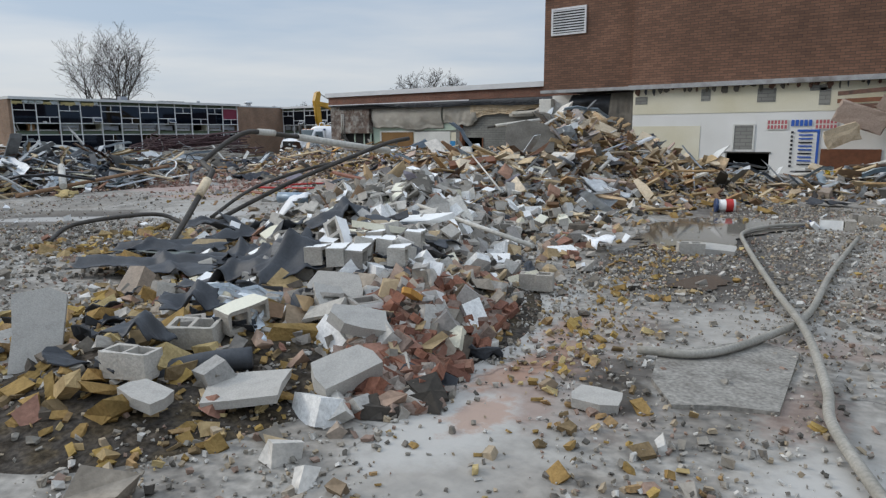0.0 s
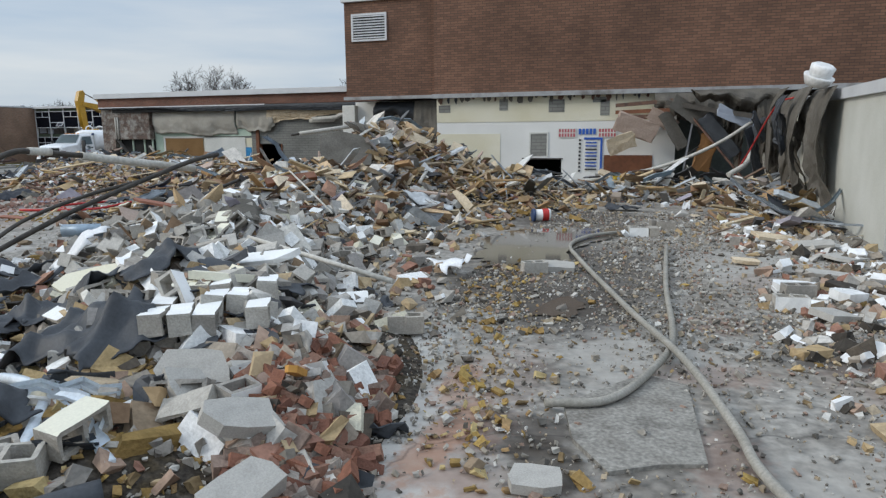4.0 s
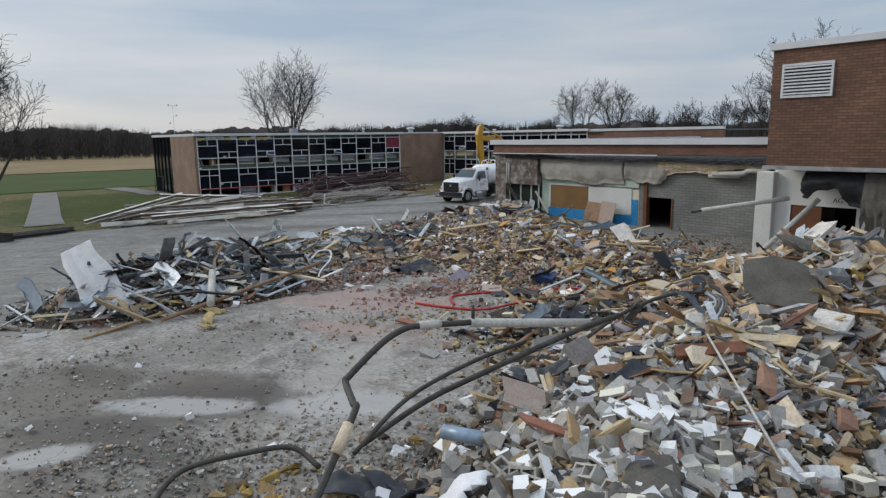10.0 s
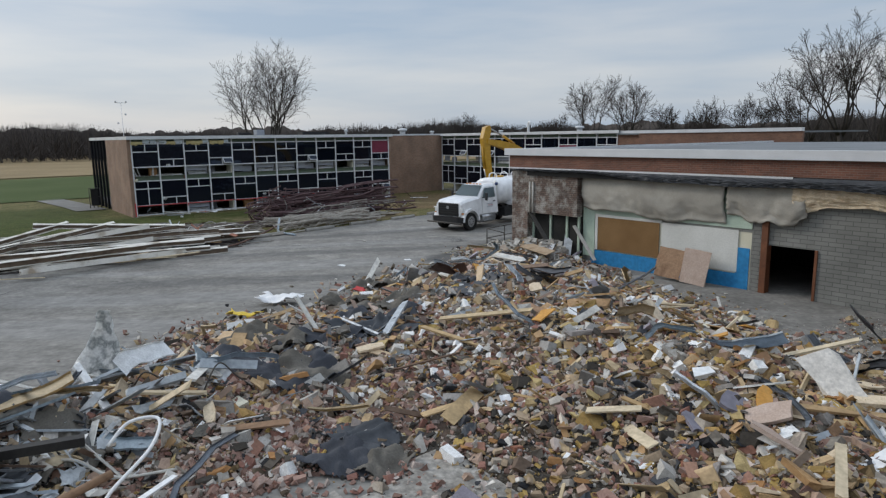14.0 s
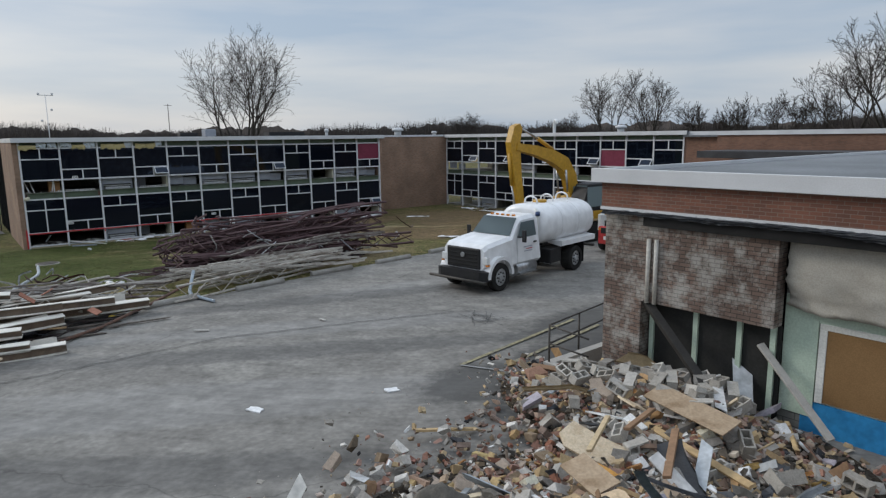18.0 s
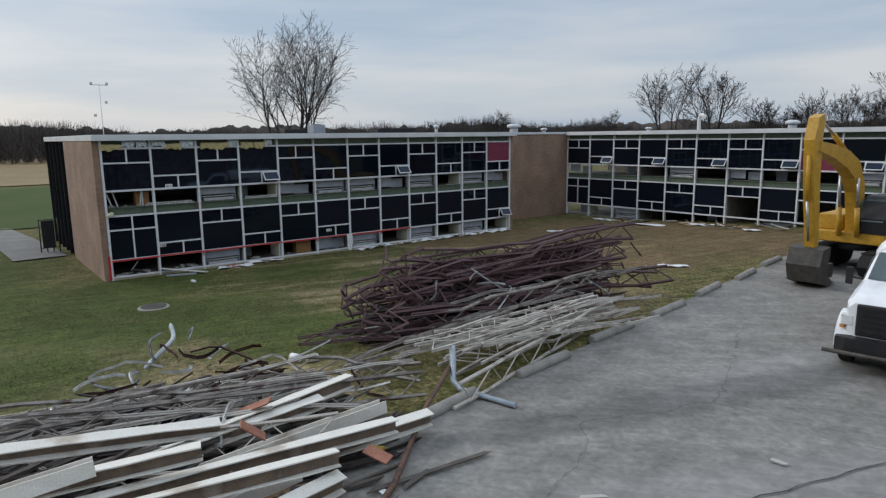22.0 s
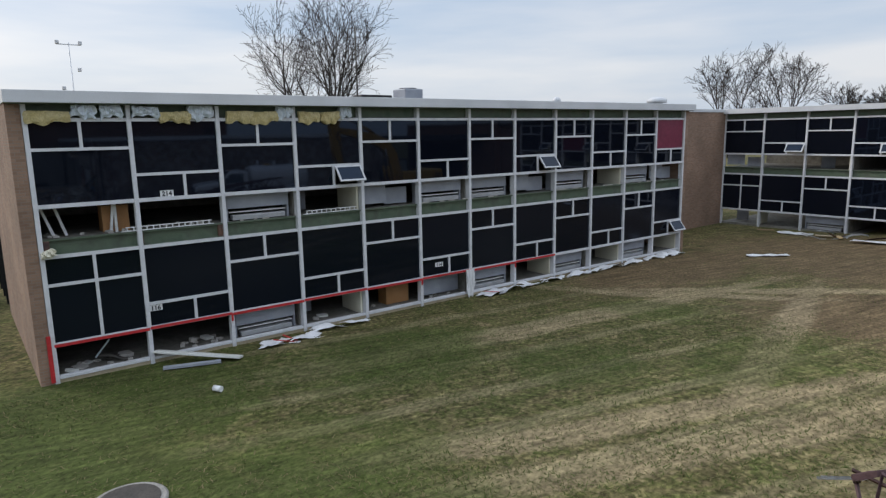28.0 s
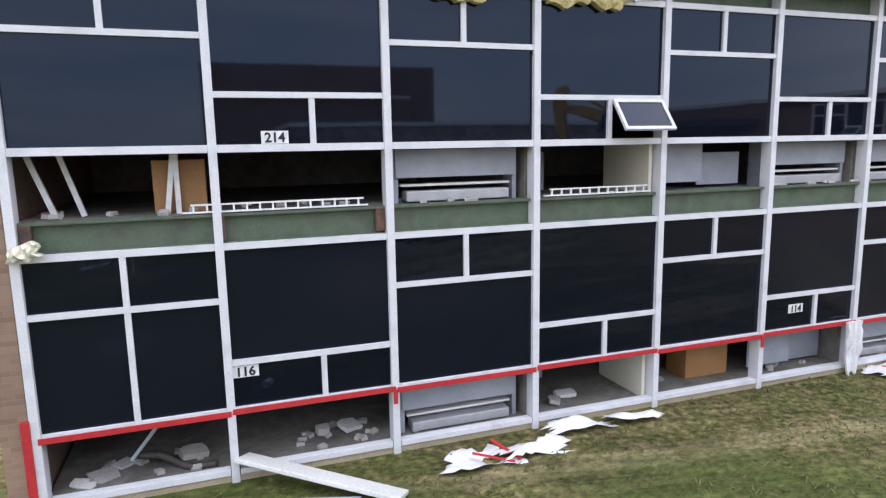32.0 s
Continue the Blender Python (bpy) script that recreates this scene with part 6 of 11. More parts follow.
for name, x, y, w, h, th, yaw, tx, ty, lift, mt, label, cat in (
        ("tan_board", 21.0, -13.0, 1.2, 0.9, 0.03, 30, 8, 6, 0.22, M_TANBOARD, "flat tan board on the rubble heap", "board"),
        ("purple_panel", 21.5, -12.3, 1.4, 1.0, 0.03, 30, 12, -8, 0.25, M_PURPLE, "dark purple-grey panel on the rubble", "panel"),
        ("pink_board", 23.9, -22.05, 1.25, 0.8, 0.025, 55, 14, 22, 0.26, M_PINK, "broken pinkish wall board on the blocks", "board"),
        ("red_plank", 25.56, -23.5, 0.85, 0.2, 0.04, 33, 6, 12, 0.26, M_REDPLANK, "dull red painted plank on the blocks", "plank"),
        ("cream_board", 27.0, -26.2, 1.1, 0.6, 0.05, 40, 12, -10, 0.16, M_CREAM, "broken cream-painted board among the blocks", "board"),
        ("white_board", 28.75, -25.7, 1.3, 0.42, 0.08, 20, 8, -6, 0.14, M_BLOCKPAINT, "white-painted slab piece on the blocks", "board"),
        ("white_board", 27.6, -25.9, 0.8, 0.5, 0.07, 60, 14, 6, 0.16, M_BLOCKPAINT, "white-painted slab piece on the blocks", "board"),
        ("white_board", 29.4, -26.9, 0.7, 0.4, 0.08, 35, -10, 8, 0.18, M_BLOCKPAINT, "white-painted slab piece on the blocks", "board"),
        ("concrete_plate", 31.1, -30.15, 0.58, 0.44, 0.06, 35, 6, -5, 0.10, M_CONC, "broken pale concrete plate on the rubble", "concrete slab"),
        ("concrete_plate", 30.75, -30.65, 0.34, 0.22, 0.08, 10, 5, 9, 0.12, M_CONC, "broken pale concrete plate on the rubble", "concrete slab"),
        ("concrete_plate", 30.5, -28.75, 0.42, 0.36, 0.12, 60, 40, 10, 0.16, M_CONC, "broken pale concrete plate on the rubble", "concrete slab"),
        ("concrete_plate", 31.12, -29.05, 0.5, 0.32, 0.10, 60, 22, 14, 0.22, M_CONC, "grey concrete slab piece tipped on the bricks", "concrete slab"),
        ("concrete_plate", 31.5, -29.6, 0.46, 0.30, 0.14, 75, 24, -10, 0.20, M_CONC, "grey concrete slab piece tipped on the bricks", "concrete slab"),
        ("concrete_plate", 30.42, -28.62, 0.62, 0.30, 0.10, 28, 48, 4, 0.26, M_CONC, "grey concrete slab piece tipped on the bricks", "concrete slab"),
        ("concrete_plate", 32.98, -28.65, 0.34, 0.26, 0.07, 20, 6, 3, 0.09, M_CONC, "broken pale concrete plate on wet ground", "concrete slab"),
        ("concrete_plate", 32.1, -22.2, 0.6, 0.4, 0.10, 20, 8, 4, 0.10, M_CONC, "broken pale concrete plate beside the puddle", "concrete slab"),
        ("concrete_plate", 35.8, -18.3, 0.9, 0.6, 0.06, 20, 5, 8, 0.12, M_TANBOARD, "flat tan insulation board on the rubble", "board"),
        ("concrete_plate", 36.2, -19.0, 1.0, 0.5, 0.06, -15, 5, -8, 0.12, M_CONC, "broken pale concrete plate on the rubble", "concrete slab"),
        ("concrete_plate", 35.6, -24.0, 0.5, 0.35, 0.08, 40, 5, 8, 0.10, M_CONC, "broken pale concrete plate on the slab", "concrete slab"),
        ("tan_board", 2.2, -3.2, 1.2, 0.7, 0.04, 20, 14, 12, 0.25, M_TANBOARD, "broken tan board sheet by the annex", "board"),
        ("tan_board", 16.3, -15.8, 0.7, 0.55, 0.05, 30, 14, 6, 0.12, M_PINK, "broken pinkish slab on the rubble", "board"),
        ("orange_board", 31.21, -28.5, 0.32, 0.1, 0.05, 105, 0, 28, 0.2, M_ORANGE, "short orange timber offcut on the bricks", "timber"),
        ("brown_board", 21.0, -15.9, 0.8, 0.55, 0.04, 70, 14, 8, 0.25, M_BROWNBOARD, "torn brown fibre board on the heap", "board"),
        ("brown_board", 23.2, -17.3, 0.7, 0.4, 0.04, 10, 10, 12, 0.25, M_BROWNBOARD, "torn brown fibre board on the heap", "board"),
        ("tan_board", 21.2, -13.9, 1.0, 0.8, 0.03, 75, 10, 6, 0.30, M_TANBOARD, "flat tan board on the rubble heap", "board"),
        ("red_sheet", 1.87, -9.24, 0.45, 0.3, 0.02, 30, 12, 8, 0.16, M_RED, "torn red sheet among the rubble", "sheet"),
        ("orange_board", 18.5, -12.15, 0.9, 0.35, 0.04, 10, 12, 5, 0.15, M_ORANGE, "orange-brown board on the rubble", "board"),
        ("yellow_board", 19.8, -12.5, 0.9, 0.14, 0.08, -15, 0, 6, 0.15, M_YELLOW, "bright yellow strip on the rubble", "strip"),
        ("yellow_board", 32.4, -9.6, 0.9, 0.2, 0.12, 25, 0, 6, 0.2, M_YELLOW, "bright yellow strip on the rubble", "strip"),
        ("brown_board", 17.6, -20.0, 0.8, 0.22, 0.04, 20, 6, 5, 0.10, M_REDPLANK, "dull red board lying on the slab", "board"),
        ("insulation_board", 32.0, -9.0, 1.2, 0.7, 0.06, 10, 16, 20, 0.3, M_TANBOARD, "torn tan insulation board on the rubble", "board"),
        ("insulation_board", 26.6, -13.8, 1.0, 0.5, 0.08, 50, 40, 20, 0.3, M_TANBOARD, "torn tan insulation board on the heap", "board"),
        ("insulation_board", 25.6, -12.2, 1.1, 0.6, 0.08, 15, -35, 25, 0.35, M_TANBOARD, "torn tan insulation board on the heap", "board"),
        ("insulation_board", 27.4, -12.8, 0.9, 0.5, 0.06, 80, 35, -30, 0.3, M_TANBOARD, "torn tan insulation board on the heap", "board"),
        ("floor_tile_slab", 14.6, -16.8, 0.9, 0.6, 0.05, 25, 3, -4, 0.08, M_PURPLE, "brown-purple floor tile slab in the rubble", "slab")):
    ob = broken_slab(name, x, y, w, h, th, pose(x, y, float(top_z(x, y)) + lift, tx, ty, yaw), mt, label, cat, seed=x + y)
    if name == "purple_panel":
        for x0, x1, y0, y1 in ((-0.5, 0.5, 0.1, 0.13), (-0.45, 0.4, -0.2, -0.17), (-0.3, -0.27, -0.35, 0.3), (0.0, 0.03, -0.3, 0.35), (0.3, 0.33, -0.35, 0.25)):
            part("white_line", boxes((x0, x1, y0, y1, 0.017, 0.021)), M_WHITE, ob, "white line marking")
rq = random.Random(41)
for i in range(120):
    zx, zy = zone(rs, 1, FIELD_ if i < 56 else PEAK, 0.6)
    x, y = float(zx[0]), float(zy[0])
    if in_bounds(zx, zy)[0] and not open_slab(zx, zy)[0] and (x > 14 or mound_z(x, y) > 0.15):
        mt, lab = rq.choice(((M_TANBOARD, "torn tan board lying on the rubble"), (M_PINK, "broken pinkish plaster board on the rubble"), (M_BROWNBOARD, "torn brown fibre board on the rubble"), (M_CONC, "broken pale concrete piece on the rubble"), (M_ORANGE, "orange-brown board on the rubble"), (M_WBOARD0, "broken white board on the rubble"), (M_PURPLE, "dark grey tile slab on the rubble"), (M_TANBOARD, "torn tan board lying on the rubble")))
        broken_slab("loose_board", x, y, rq.uniform(0.3, 0.85), rq.uniform(0.16, 0.4), rq.uniform(0.02, 0.07), pose(x, y, float(top_z(x, y)) + rq.uniform(0.08, 0.2), rq.uniform(-28, 28), rq.uniform(-25, 25), rq.uniform(0, 360)), mt, lab, "board", seed=i)
broken_slab("felt_sheet", 0, 0, 1.5, 1.2, 0.03, pose(25.1, -15.7, 1.8, 46, 6, 26), M_FELT, "stiff grey felt sheet hanging down the rubble heap", "felt", 12, sides=10)
for i in range(120):
    zx, zy = zone(rs, 1, [(3, 1.5), (4, 0.4), (18, 0.6), (2, 0.2)], 0.42)
    if in_bounds(zx, zy)[0]:
        x, y = float(zx[0]), float(zy[0])
        mt, lab = rq.choice(((M_TANBOARD, "torn tan insulation board standing in the heap"), (M_PINK, "torn pinkish board standing in the heap"), (M_TANBOARD, "torn tan insulation board standing in the heap"), (M_WBOARD0, "torn white board standing in the heap"), (M_BROWNBOARD, "torn brown board standing in the heap"), (M_FELT, "torn grey felt piece on the heap")))
        broken_slab("torn_board", x, y, rq.uniform(0.35, 1.5), rq.uniform(0.10, 0.36), rq.uniform(0.02, 0.05), pose(x, y, float(top_z(x, y)) + rq.uniform(0.12, 0.32), rq.uniform(-62, 62), rq.uniform(-50, 50), rq.uniform(0, 360)), mt, lab, "board", seed=200 + i, sides=7)
for x, y, w, h, th, yaw, mt, lab in ((35.4, -22.7, 0.62, 0.34, 0.10, 10, M_WHITE, "white foam board piece on the slab"), (35.95, -23.1, 0.4, 0.3, 0.12, 40, M_WHITE, "white foam board piece on the slab"), (36.1, -21.6, 0.7, 0.3, 0.05, -10, M_CONC, "broken pale concrete plate on the rubble"), (35.0, -20.9, 0.42, 0.22, 0.06, 5, M_TANBOARD, "flat tan insulation board on the slab"), (36.4, -24.4, 0.6, 0.28, 0.08, 30, M_TANBOARD, "flat tan insulation board on the slab"), (36.6, -20.1, 0.8, 0.5, 0.05, 60, M_CONC, "broken pale concrete plate on the rubble"), (36.0, -25.6, 0.4, 0.3, 0.14, 20, M_CONC, "broken pale concrete lump on the slab")):
    broken_slab("slab_piece", x, y, w, h, th, pose(x, y, float(lie_z(np.float64(x), np.float64(y))) + 0.5 * th + 0.03, 5, 4, yaw), mt, lab, "board", seed=x)
stand = broken_slab("leaning_slab", 0, 0, 0.42, 0.8, 0.08, pose(29.1, -30.62, 0.36, 62, 8, 62), M_CONC, "rough grey slab leaning up from the yellow insulation", "concrete slab", 4)
bm = bmesh.new()
ring_ = [(33.55, -26.5), (33.93, -26.65), (34.02, -28.05), (33.72, -28.15), (33.4, -28.35), (33.12, -27.95), (32.98, -27.4), (33.2, -27.0)]
top = [bm.verts.new((a, b, 0.062)) for a, b in ring_]
bot = [bm.verts.new((a, b, 0.02)) for a, b in ring_]
bm.faces.new(top[::-1])
for k in range(8):
    bm.faces.new((top[k], bot[k], bot[(k + 1) % 8], top[(k + 1) % 8]))
bmesh.ops.recalc_face_normals(bm, faces=bm.faces)
tagged(mesh_object("slab_patch", bm, M_PATCH), "smooth grey floor screed with a broken edge", "concrete slab")


# ---- pipes, hoses and cables ----
def smooth_path(pts, per=6):
    p = [Vector(q) for q in pts]
    p = [p[0] * 2 - p[1]] + p + [p[-1] * 2 - p[-2]]
    out = []
    for i in range(1, len(p) - 2):
        for k in range(per):
            t = k / per
            a, b, c, d = p[i - 1], p[i], p[i + 1], p[i + 2]
            out.append(0.5 * ((2 * b) + (c - a) * t + (2 * a - 5 * b + 4 * c - d) * t * t + (3 * b - a - 3 * c + d) * t ** 3))
    return out + [p[-2]]


def pipe(name, pts, radius, material, label, category, curve=True, sides=8, group=""):
    bm = bmesh.new()
    tube(bm, smooth_path(pts) if curve else pts, radius, sides)
    return tagged(mesh_object(name, bm, material), label, category, group)


bent = thing("bent_pipe", pose(0, 0, 0), "long bent black steam pipe rising from the rubble", "pipe")
bm = tube(bmesh.new(), smooth_path([(24.3, -26.7, 0.05), (24.07, -26.23, 0.42), (23.61, -25.37, 1.14), (23.45, -25.28, 1.22), (22.99, -25.12, 1.34), (22.94, -25.02, 1.42), (22.90, -24.4, 1.78), (22.95, -24.0, 1.94), (23.0, -23.7, 1.94), (23.11, -22.71, 1.83)]), 0.052, 10)
part("black_pipe", bm, M_PIPE_BLK, bent)
bm = tube(bmesh.new(), [(23.1, -22.75, 1.83), (23.3, -21.8, 1.68), (23.64, -20.28, 1.46)], 0.08, 10)
part("lagged_pipe", bm, M_PIPE_WHT, bent, "pale lagged length of pipe")
bm = tube(bmesh.new(), [(22.98, -23.75, 1.95), (23.04, -23.35, 1.92)], 0.07, 10)
part("collar", bm, M_PIPE_WHT, bent)
pipe("black_pipe", [(22.39, -27.9, 0.04), (21.9, -27.25, 0.24), (22.2, -26.33, 0.34), (22.45, -25.77, 0.32), (22.95, -25.6, 0.15)], 0.042, M_PIPE_BLK, "bent black pipe arching out of the rubble", "pipe")
pipe("black_pipe", [(22.7, -24.7, 0.12), (22.85, -23.6, 0.55), (23.3, -22.8, 0.95), (24.14, -21.1, 1.63), (24.4, -20.4, 1.78)], 0.05, M_PIPE_BLK, "long black pipe lying up the block heap", "pipe")
pipe("black_pipe", [(23.1, -25.1, 0.25), (22.85, -23.9, 0.72), (22.95, -22.6, 1.05), (23.2, -21.5, 1.25)], 0.038, M_PIPE_BLK, "long black pipe lying up the block heap", "pipe")
part("joint", tube(bmesh.new(), [(23.68, -25.5, 1.05), (23.85, -25.82, 0.78)], 0.085, 10), M_TANBOARD, bent, "torn tan lagging at a joint")
part("valve", tube(bmesh.new(), [(23.12, -22.7, 1.85), (23.10, -22.68, 2.12)], 0.03, 8), M_PIPE_BLK, bent)
for cx, cy, w, h, yaw in ((23.9, -25.6, 1.1, 0.5, 35), (24.2, -25.1, 0.8, 0.5, 60), (25.3, -26.1, 0.9, 0.4, 70)):
    sheet("membrane_sheet", cx, cy, w, h, yaw, M_MEMB, "black membrane bundle at the foot of the block heap", "membrane", lift=0.14, fold=0.16, seed=cx, cut=0.12)
sheet("white_cloth", 25.26, -25.0, 0.8, 0.5, 20, M_SHEETWHITE, "crumpled white plastic sheet on the block heap", "plastic sheet", lift=0.16, fold=0.14, seed=8, cut=0.14)
sheet("felt_sheet", 27.17, -23.65, 0.9, 0.6, 100, M_FELT, "stiff grey felt sheet over the blocks", "felt", lift=0.22, fold=0.08, seed=9, cut=0.08)
pipe("blue_tube", [(24.0, -24.1, 0.62), (24.6, -23.8, 0.62)], 0.11, M_PAIL, "pale blue cardboard tube on the blocks", "tube", curve=False, sides=14)
pipe("dark_duct_roll", [(30.4, -30.35, 0.22), (30.6, -30.1, 0.27), (30.8, -29.85, 0.28)], 0.085, M_MEMB, "short dark rubber duct lying in the rubble", "duct", sides=12)
pipe("grey_hose", [(22.55, -18.9, 0.62), (22.45, -17.9, 0.80), (22.5, -16.9, 0.98), (22.7, -15.8, 1.1), (23.2, -15.3, 1.15)], 0.045, M_PIPE_BLK, "curved black duct hose in the rubble", "hose")
duct = thing("duct_strips", pose(0, 0, 0), "curved grey metal strips torn off a duct", "scrap metal")
for k in range(4):
    o = 0.075 * (k - 1.5)
    part("strip", tube(bmesh.new(), smooth_path([(23.75 + o, -16.0, 1.32), (24.45 + o, -16.9, 1.42 + 0.05 * (k % 2)), (24.85 + o, -17.9, 1.36), (25.0 + o, -18.8, 1.18), (25.1 + 1.4 * o, -19.9, 0.95)]), 0.034, 4), M_FELT if k % 2 else M_TINW, duct)
ob = mesh_object("brown_beam", boxes((0, 1.15, -0.14, 0.14, -0.05, 0.05), bevel=0.01), M_BROWNDOOR)
ob.matrix_world = beam_matrix((25.1, -19.7, 1.12), (26.0, -18.9, 1.25)) @ pose(0, 0, 0, 25)
tagged(ob, "dark brown timber beam on the heap", "beam")
for cx, cy, w, h, yaw, mt in ((20.6, -17.3, 1.1, 0.6, 30, M_CLOTH), (22.6, -20.4, 1.2, 0.6, 50, M_MEMB), (24.7, -20.5, 0.9, 0.6, 70, M_CLOTH), (23.0, -16.8, 1.2, 0.5, 40, M_CLOTH), (24.3, -15.4, 1.3, 0.7, 20, M_FELT), (24.7, -16.8, 1.1, 0.6, 60, M_FELT), (26.3, -19.2, 0.9, 0.5, 20, M_FELT), (24.2, -19.5, 0.9, 0.5, 10, M_MEMB)):
    sheet("membrane_sheet", cx, cy, w, h, yaw, mt, "crumpled grey felt on the board heap" if mt is M_FELT else "crumpled dark membrane on the board heap", "membrane", lift=0.14, fold=0.08, seed=cx + cy, cut=0.08, crease=0.1)
pipe("fire_hose", [(32.84, -27.5, 0.105), (33.32, -27.27, 0.105), (33.64, -26.46, 0.105), (33.82, -25.42, 0.105), (33.75, -23.0, 0.105), (33.76, -19.6, 0.105)], 0.036, M_HOSE, "grey canvas fire hose lying on the slab", "hose", sides=10)
pipe("fire_hose", [(34.9, -29.6, 0.105), (34.36, -28.25, 0.105), (34.23, -27.54, 0.115), (33.9, -26.27, 0.17), (33.33, -24.47, 0.105), (32.37, -21.48, 0.105), (32.04, -20.1, 0.105), (32.3, -18.9, 0.105), (32.9, -18.2, 0.105)], 0.036, M_HOSE, "grey canvas fire hose running to the puddle", "hose", sides=10)
pipe("red_hose", [(16.93, -17.9, 0.08), (16.2, -17.4, 0.08), (16.2, -16.8, 0.08), (16.7, -15.8, 0.08), (17.4, -14.7, 0.10), (18.1, -14.0, 0.16), (19.4, -14.6, 0.4), (20.4, -15.5, 0.72)], 0.035, M_RED, "red rubber hose snaking over the rubble", "hose")
pipe("red_hose", [(16.0, -18.6, 0.08), (16.9, -18.3, 0.08), (17.9, -17.6, 0.08), (18.6, -16.4, 0.25), (20.3, -13.7, 0.42)], 0.035, M_RED, "red rubber hose half buried in rubble", "hose")
pole = [((12.95, -24.95, 0.12), (11.3, -19.1, 0.72), 0.06, M_WOOD_O), ((12.8, -23.55, 0.3), (11.0, -22.8, 0.85), 0.11, M_PIPE_WHT), ((9.08, -22.1, 0.95), (8.4, -19.1, 0.98), 0.075, M_PIPE_WHT),
        ((12.2, -24.6, 0.14), (13.2, -26.9, 0.06), 0.045, M_WOOD_O), ((10.0, -24.6, 0.55), (9.2, -21.4, 1.2), 0.05, M_RUST), ((6.6, -26.0, 0.35), (9.6, -24.2, 0.95), 0.05, M_WOOD_O), ((5.2, -24.2, 0.5), (8.2, -20.2, 1.15), 0.04, M_RUST),
        ((28.0, -24.5, 0.75), (30.6, -25.3, 0.45), 0.035, M_PIPE_WHT), ((25.3, -19.0, 1.35), (27.8, -21.6, 0.75), 0.02, M_PIPE_WHT), ((26.8, -13.2, 1.3), (27.4, -15.9, 0.9), 0.05, M_PIPE_WHT), ((35.2, -9.0, 0.6), (37.1, -9.9, 0.5), 0.07, M_PIPE_WHT)]
for a, b, r, mt in pole:
    pipe("loose_pipe", [a, b], r, mt, "rusty steel pipe lying across the debris" if mt is M_RUST else "pale pipe lying across the debris" if mt is not M_WOOD_O else "bare wooden pole lying across the debris", "pipe" if mt is not M_WOOD_O else "pole", curve=False)
for i in range(34):
    zx, zy = zone(rs, 1, (METAL, PEAK, FIELD_, RIGHT, METAL)[i % 5], 0.5)
    if in_bounds(zx, zy)[0] and not open_slab(zx, zy)[0]:
        x, y = float(zx[0]), float(zy[0])
        a, L = rb.uniform(0, 6.28), rb.uniform(0.7, 1.8)
        pts = [(x + L * t * math.cos(a + 0.8 * t), y + L * t * math.sin(a + 0.8 * t), float(top_z(x + L * t * math.cos(a + 0.8 * t), y + L * t * math.sin(a + 0.8 * t))) + 0.08 + 0.5 * rb.random() * math.sin(3.14 * t)) for t in (0, 0.3, 0.6, 1.0)]
        pipe("conduit", pts, rb.choice((0.012, 0.016, 0.025)), rb.choice((M_TIN, M_PIPE_BLK, M_PIPE_WHT, M_WHITE)), "bent conduit sticking out of the debris", "conduit", group="bent conduits", sides=6)


# ---- bent studs and sheet metal, piece by piece ----
def stud(L, w, bend, rnd):
    bm = bmesh.new()
    n = 6
    prof = [(-w / 2, 0.04), (-w / 2, 0), (w / 2, 0), (w / 2, 0.04)]
    rows = []
    for i in range(n + 1):
        t = i / n
        off = bend * math.sin(math.pi * t) + 0.05 * rnd.uniform(-1, 1)
        rows.append([bm.verts.new((t * L - L / 2, p[0] + off, p[1] + 0.6 * bend * t * t)) for p in prof])
    for a, b in zip(rows, rows[1:]):
        for k in range(3):
            bm.faces.new((a[k], a[k + 1], b[k + 1], b[k]))
    r = bmesh.ops.solidify(bm, geom=bm.faces[:], thickness=0.004)
    return bm


M_TIN_O = mat("galvanised_stud", [(0.36, 0.41, 0.46), (0.20, 0.22, 0.25), (0.50, 0.54, 0.58), (0.09, 0.09, 0.095), (0.72, 0.73, 0.73), (0.44, 0.35, 0.22), (0.15, 0.09, 0.065), (0.30, 0.36, 0.40)], 0.45, 0.25, grain=30, stain=5, stain_amt=0.3, bump=0.05, rand="object")
STUDS = [mesh_of("metal_stud", stud(L, w, b, rb), [M_TIN_O]) for L, w, b in ((1.8, 0.09, 0.1), (1.2, 0.12, 0.25), (2.4, 0.09, 0.3), (0.9, 0.25, 0.1), (1.4, 0.4, 0.15))]
for i in range(170):
    zx, zy = zone(rs, 1, METAL if i < 76 else (FIELD_ if i < 125 else (RIGHT if i < 150 else PEAK)), 0.55)
    if in_bounds(zx, zy)[0] and not open_slab(zx, zy)[0]:
        lay(STUDS[rb.randrange(5)], "metal_stud", "twisted grey metal stud in the debris", "stud", "twisted metal studs", float(zx[0]), float(zy[0]), rb.uniform(0.08, 0.45), rb.uniform(0, 360), rb.uniform(-60, 60), rb.uniform(-30, 30))
SHINY = mesh_of("metal_stud", stud(0.8, 0.085, 0.06, rb), [M_FOIL])
for x, y, yaw, ty in ((30.15, -29.38, -22, 10), (29.35, -29.1, -65, -8), (29.75, -29.2, 35, 6)):
    lay(SHINY, "metal_stud", "shiny bent metal strip on yellow insulation", "stud", "shiny bent strips", x, y, 0.10, yaw, 20, ty)

